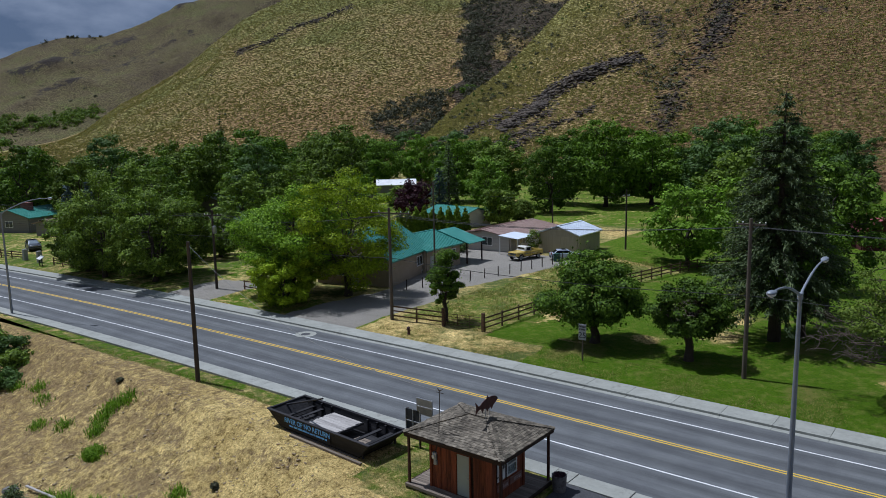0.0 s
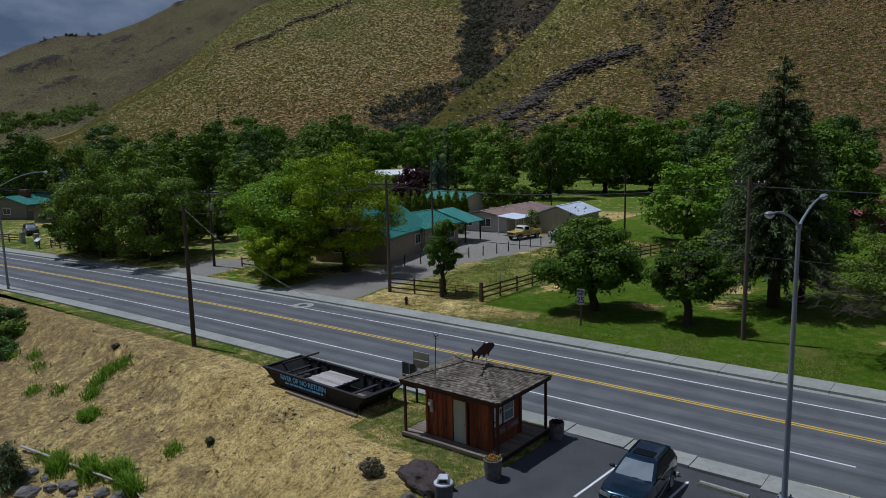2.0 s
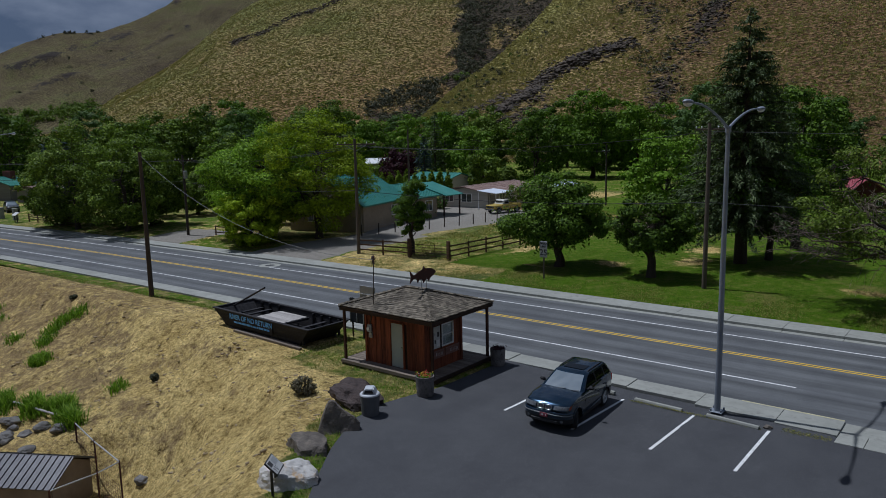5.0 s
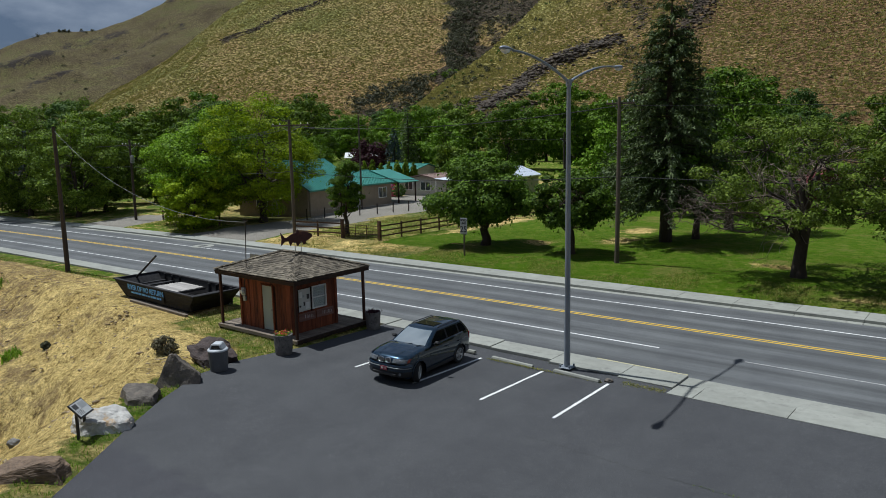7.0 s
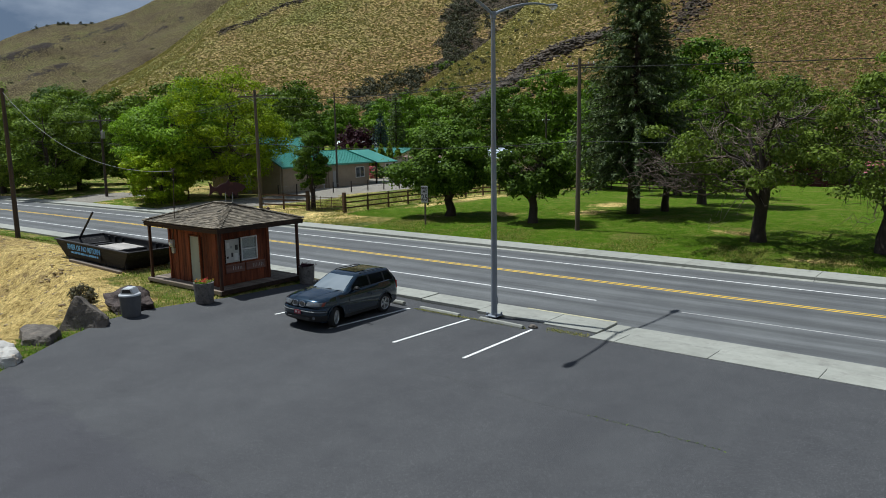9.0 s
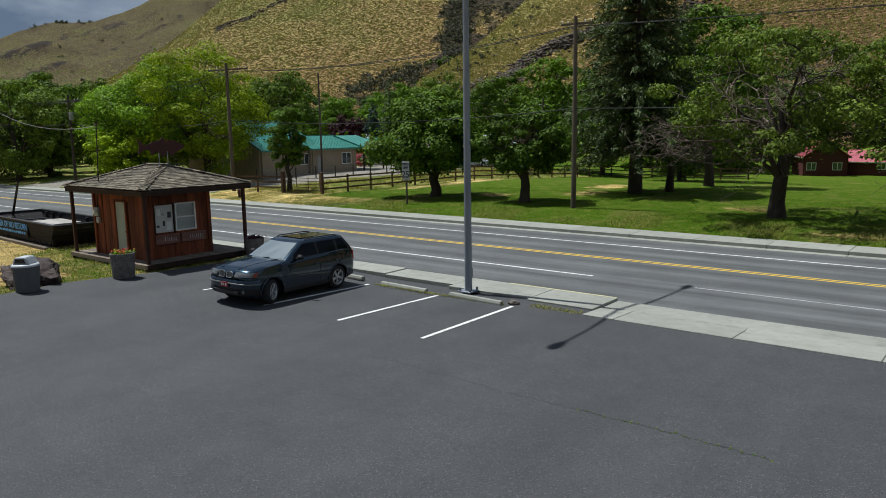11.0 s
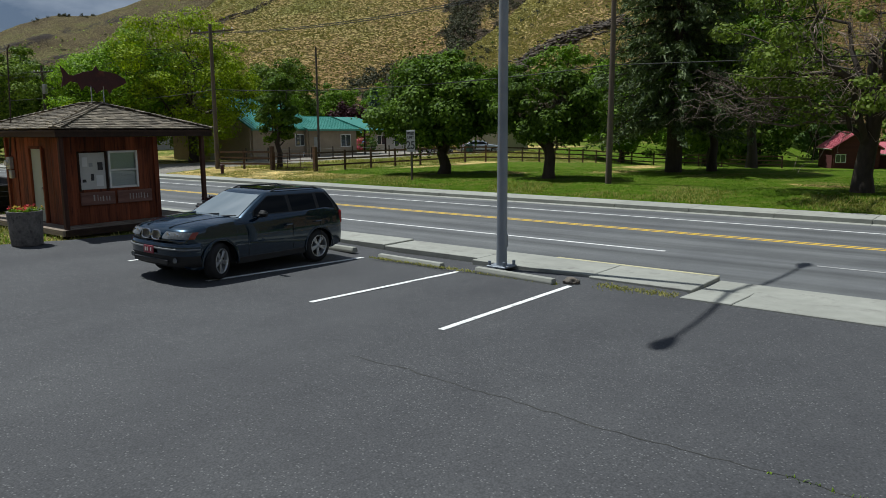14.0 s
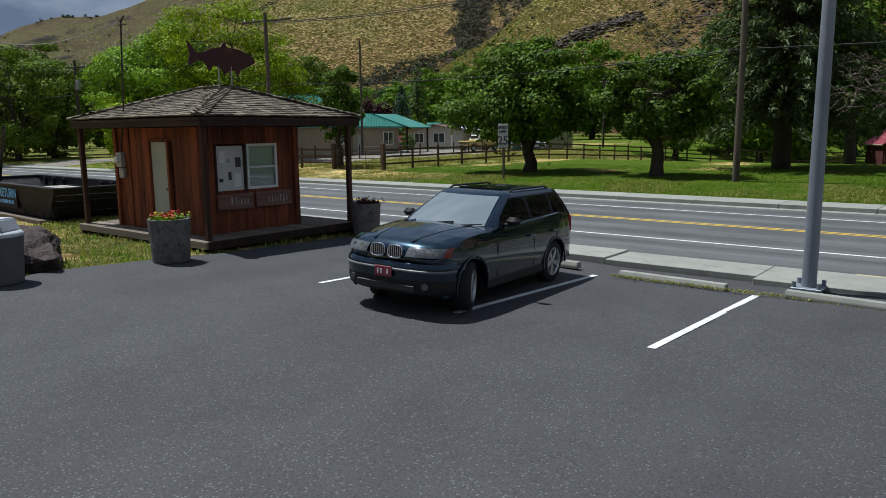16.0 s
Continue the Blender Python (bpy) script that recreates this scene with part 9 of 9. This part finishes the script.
# ---------------------------------------------------------------- the hut at the foot of the bank
hz = -5.3
hut = thing("river_hut", pose(-30.1, 13.5, hz, 0, 0, -60), "small brown hut with a ribbed metal roof below the bank", "hut")
M_HUTWALL = surface("brown hut wall", (0.15, 0.115, 0.088), (0.22, 0.175, 0.14), scale=3, bump=0.4, grain=20)
M_HUTROOF = surface("dark ribbed roof sheet", (0.05, 0.05, 0.055), (0.11, 0.11, 0.115), scale=3, rough=0.5, metal=0.3, bump=0.1)
for s in (-1, 1):
    put_box("wall", hut, M_HUTWALL, s * 1.35 - 0.08, s * 1.35 + 0.08, -1.9, 1.9, -0.3, 1.75, bevel=0)
    g = bmesh.new()
    prism(g, [(-1.27, -0.3), (1.27, -0.3), (1.27, 1.75), (0, 2.4), (-1.27, 1.75)], s * 1.9 - 0.08, s * 1.9 + 0.08)
    part("gable_wall", g, M_HUTWALL, hut)
    m = Matrix.Translation((0, 0, 2.45)) @ Matrix.Rotation(radians(180 if s < 0 else 0), 4, "Z") @ Matrix.Rotation(math.atan2(0.68, 1.35), 4, "Y")
    sl = part("roof_slope", boxes((0, 1.75, -2.2, 2.2, 0, 0.05)), M_HUTROOF, hut, "", False, m)
    for i in range(14):
        yy = -2.1 + i * 0.322
        put_box("rib", sl, M_HUTROOF, 0, 1.75, yy - 0.03, yy + 0.03, 0.05, 0.1, bevel=0.01)
slab = tagged(put_box("concrete_pad", None, M_CONCRETE, -27.6, -24.4, 12.2, 15.2, hz - 0.3, hz + 0.35, bevel=0.03), "pale concrete pad below the bank", "slab")
wf = thing("wire_fence", pose(0, 0, 0), "rusty wire mesh fence below the bank", "fence")
FP = [(-31.5, 16.2), (-28.6, 15.7), (-25.6, 15.3), (-25.3, 14.2), (-25.3, 12.3)]
for x, y in FP:
    b = bmesh.new()
    cyl(b, (x, y, land_z(x, y) - 0.3), (x, y, -2.55), 0.04, n=8)
    part("post", b, M_RUST, wf)
for (x0, y0), (x1, y1) in zip(FP[:-1], FP[1:]):
    rl = bmesh.new()
    cyl(rl, (x0, y0, -2.6), (x1, y1, -2.6), 0.03, n=8)
    part("rail", rl, M_GREYMETAL, wf)
    pts = []
    for k in range(9):
        z = land_z((x0 + x1) / 2, (y0 + y1) / 2) + 0.1 + k * 0.17
        pts.append(tube([(x0, y0, z), (x1, y1, z)], [0.006, 0.006], 3))
    for k in range(12):
        f = k / 11
        xx, yy = x0 + (x1 - x0) * f, y0 + (y1 - y0) * f
        z = land_z((x0 + x1) / 2, (y0 + y1) / 2) + 0.1
        pts.append(tube([(xx, yy, z), (xx, yy, z + 1.4)], [0.006, 0.006], 3))
    add("mesh_panel", mesh_from("mesh_panel", *join(pts), M_RUST), wf)
for i, (x0, y0, x1, y1) in enumerate(((-44.6, 16.0, -34.8, 16.75),)):
    v, f = tube([(x0, y0, land_z(x0, y0) + 0.25), (x1, y1, land_z(x1, y1) + 0.3)], [0.08, 0.06], 8)
    tagged(add("driftwood_log", mesh_from("driftwood_log", v, f, M_BOATDECK, True)), "bleached driftwood log lying among rocks", "log")

# ---------------------------------------------------------------- small things of the lot and yards
M_CRACK = surface("dirt-filled crack", (0.020, 0.020, 0.018), (0.045, 0.045, 0.040), scale=9, bump=0.2)
crack_runs = [[(-10.9, 14.3), (-8.62, 14.35), (-6.74, 14.33), (-4.25, 14.51), (-2.2, 14.6)], [(-3.4, 22.2), (-2.5, 22.25), (-0.95, 22.18), (0.5, 22.1), (1.9, 22.1), (2.8, 22.1), (3.8, 22.1), (5.5, 22.0)]]
rng = np.random.default_rng(8)
for crack_pts in crack_runs:
    left, right = [], []
    for (x0, y0), (x1, y1) in zip(crack_pts[:-1], crack_pts[1:]):
        n = int(math.hypot(x1 - x0, y1 - y0) / 0.12)
        for k in range(n):
            f = k / n
            jx, jy = rng.normal() * 0.022, rng.normal() * 0.022
            w = 0.004 + 0.008 * rng.random()
            left.append((x0 + (x1 - x0) * f + jx - w * 0.5, y0 + (y1 - y0) * f + jy - w, 0.003))
            right.append((x0 + (x1 - x0) * f + jx + w * 0.5, y0 + (y1 - y0) * f + jy + w, 0.003))
    bm = bmesh.new()
    grid_mesh(bm, [left, right])
    part("asphalt_crack", bm, M_CRACK, parking_lot, "dark jagged crack across the asphalt")
k = rng.integers(int(len(left) * 0.62), len(left), 130)
x, y = np.array([left[i][0] for i in k]) + rng.normal(size=130) * 0.02, np.array([left[i][1] for i in k]) + rng.normal(size=130) * 0.02
sward("crack_weeds", rng, x, y, 0.035, 0.006, 0.7, M_BLADE, "short weeds growing in the asphalt crack", z=np.zeros(130))
x, y = np.concatenate([rng.uniform(-8.3, -3.2, 900), rng.uniform(-2.6, -1.0, 500)]), np.concatenate([rng.normal(27.86, 0.05, 900), rng.normal(28.25, 0.12, 500)])
sward("kerb_weeds", rng, x, y, 0.05, 0.008, 0.7, M_BLADE_DRY, "weeds along the wheel stops and the pavement edge", z=np.zeros(1400))
tarp = thing("covered_trailer", pose(-68.8, 88.0, land_z(-68.8, 88.0), 0, 0, 40), "small trailer under a bright blue tarpaulin", "trailer")
M_TARP = surface("blue tarpaulin", (0.03, 0.13, 0.42), (0.06, 0.21, 0.55), scale=3, rough=0.5, bump=0.6, grain=6)
put_box("load", tarp, M_TARP, -0.9, 0.9, -0.6, 0.6, 0.45, 1.15, bevel=0.15)
put_box("bed", tarp, M_TRIM, -1.0, 1.0, -0.65, 0.65, 0.32, 0.44)
for s in (-1, 1):
    wheel(tarp, 0.0, s * 0.72, 0.26, 1, 4, 0.14, 90)
wb_ = thing("wheeled_bin", pose(-45.6, 82.2, land_z(-45.6, 82.2)), "dark green wheeled bin beside the shed", "bin")
M_GREENBIN = surface("green bin plastic", (0.012, 0.05, 0.03), (0.02, 0.075, 0.045), rough=0.5, bump=0.1)
put_box("body", wb_, M_GREENBIN, -0.3, 0.3, -0.33, 0.33, 0.05, 0.98, bevel=0.04)
put_box("lid", wb_, M_GREENBIN, -0.33, 0.33, -0.36, 0.36, 0.985, 1.06, bevel=0.02)
M_PINKLEAF = leaf_material("pink blossom", (0.30, 0.03, 0.07), (0.55, 0.14, 0.20), 0.2)
for i, (x, y, m_) in enumerate(((-62.5, 82.1, M_PINKLEAF), (-61.0, 82.0, M_LEAF_GREY), (-64.2, 82.4, M_LEAF_MID), (-52.0, 86.9, M_LEAF_MID))):
    tree("garden_shrub", 120 + i, stand(x, y), 1.8 if i < 3 else 3.6, 1.1, "flowering garden shrub in front of the long house" if m_ is M_PINKLEAF else "leafy garden shrub beside the long house", m_, 1100, 0.1, 0.05, 0.0, 9, 0.5, category="shrub")
spruce("juniper", 131, stand(-41.0, 14.0), 2.6, 1.3, "small dark juniper among the rocks", M_NEEDLE, 20, 9, 26, 0.08, 0.02, 0.16)
# clods of earth and small stones lying in the straw
M_CLOD = surface("crumbled earth", (0.17, 0.12, 0.07), (0.44, 0.34, 0.20), scale=4, bump=0.5)
rng = np.random.default_rng(17)
x, y = scatter(9000, -62, -16, 9, 27, lambda a, b: (bank_depth(a, b) < 10) & (bank_depth(a, b) > -3) & ~in_lot(a, b) & ~green_verge(a, b) & (np.hypot(a + 27.4, b - 13.2) > 4.5), 0.35)
x, y = x[:2600], y[:2600]
P = np.stack([x, y, land(x, y)], -1)
tagged(add("dirt_clods", mesh_from("dirt_clods", *crags(rng, P[::2], 0.06), M_CLOD)), "clods of brown earth scattered over the dry bank", "earth", kind="stuff")
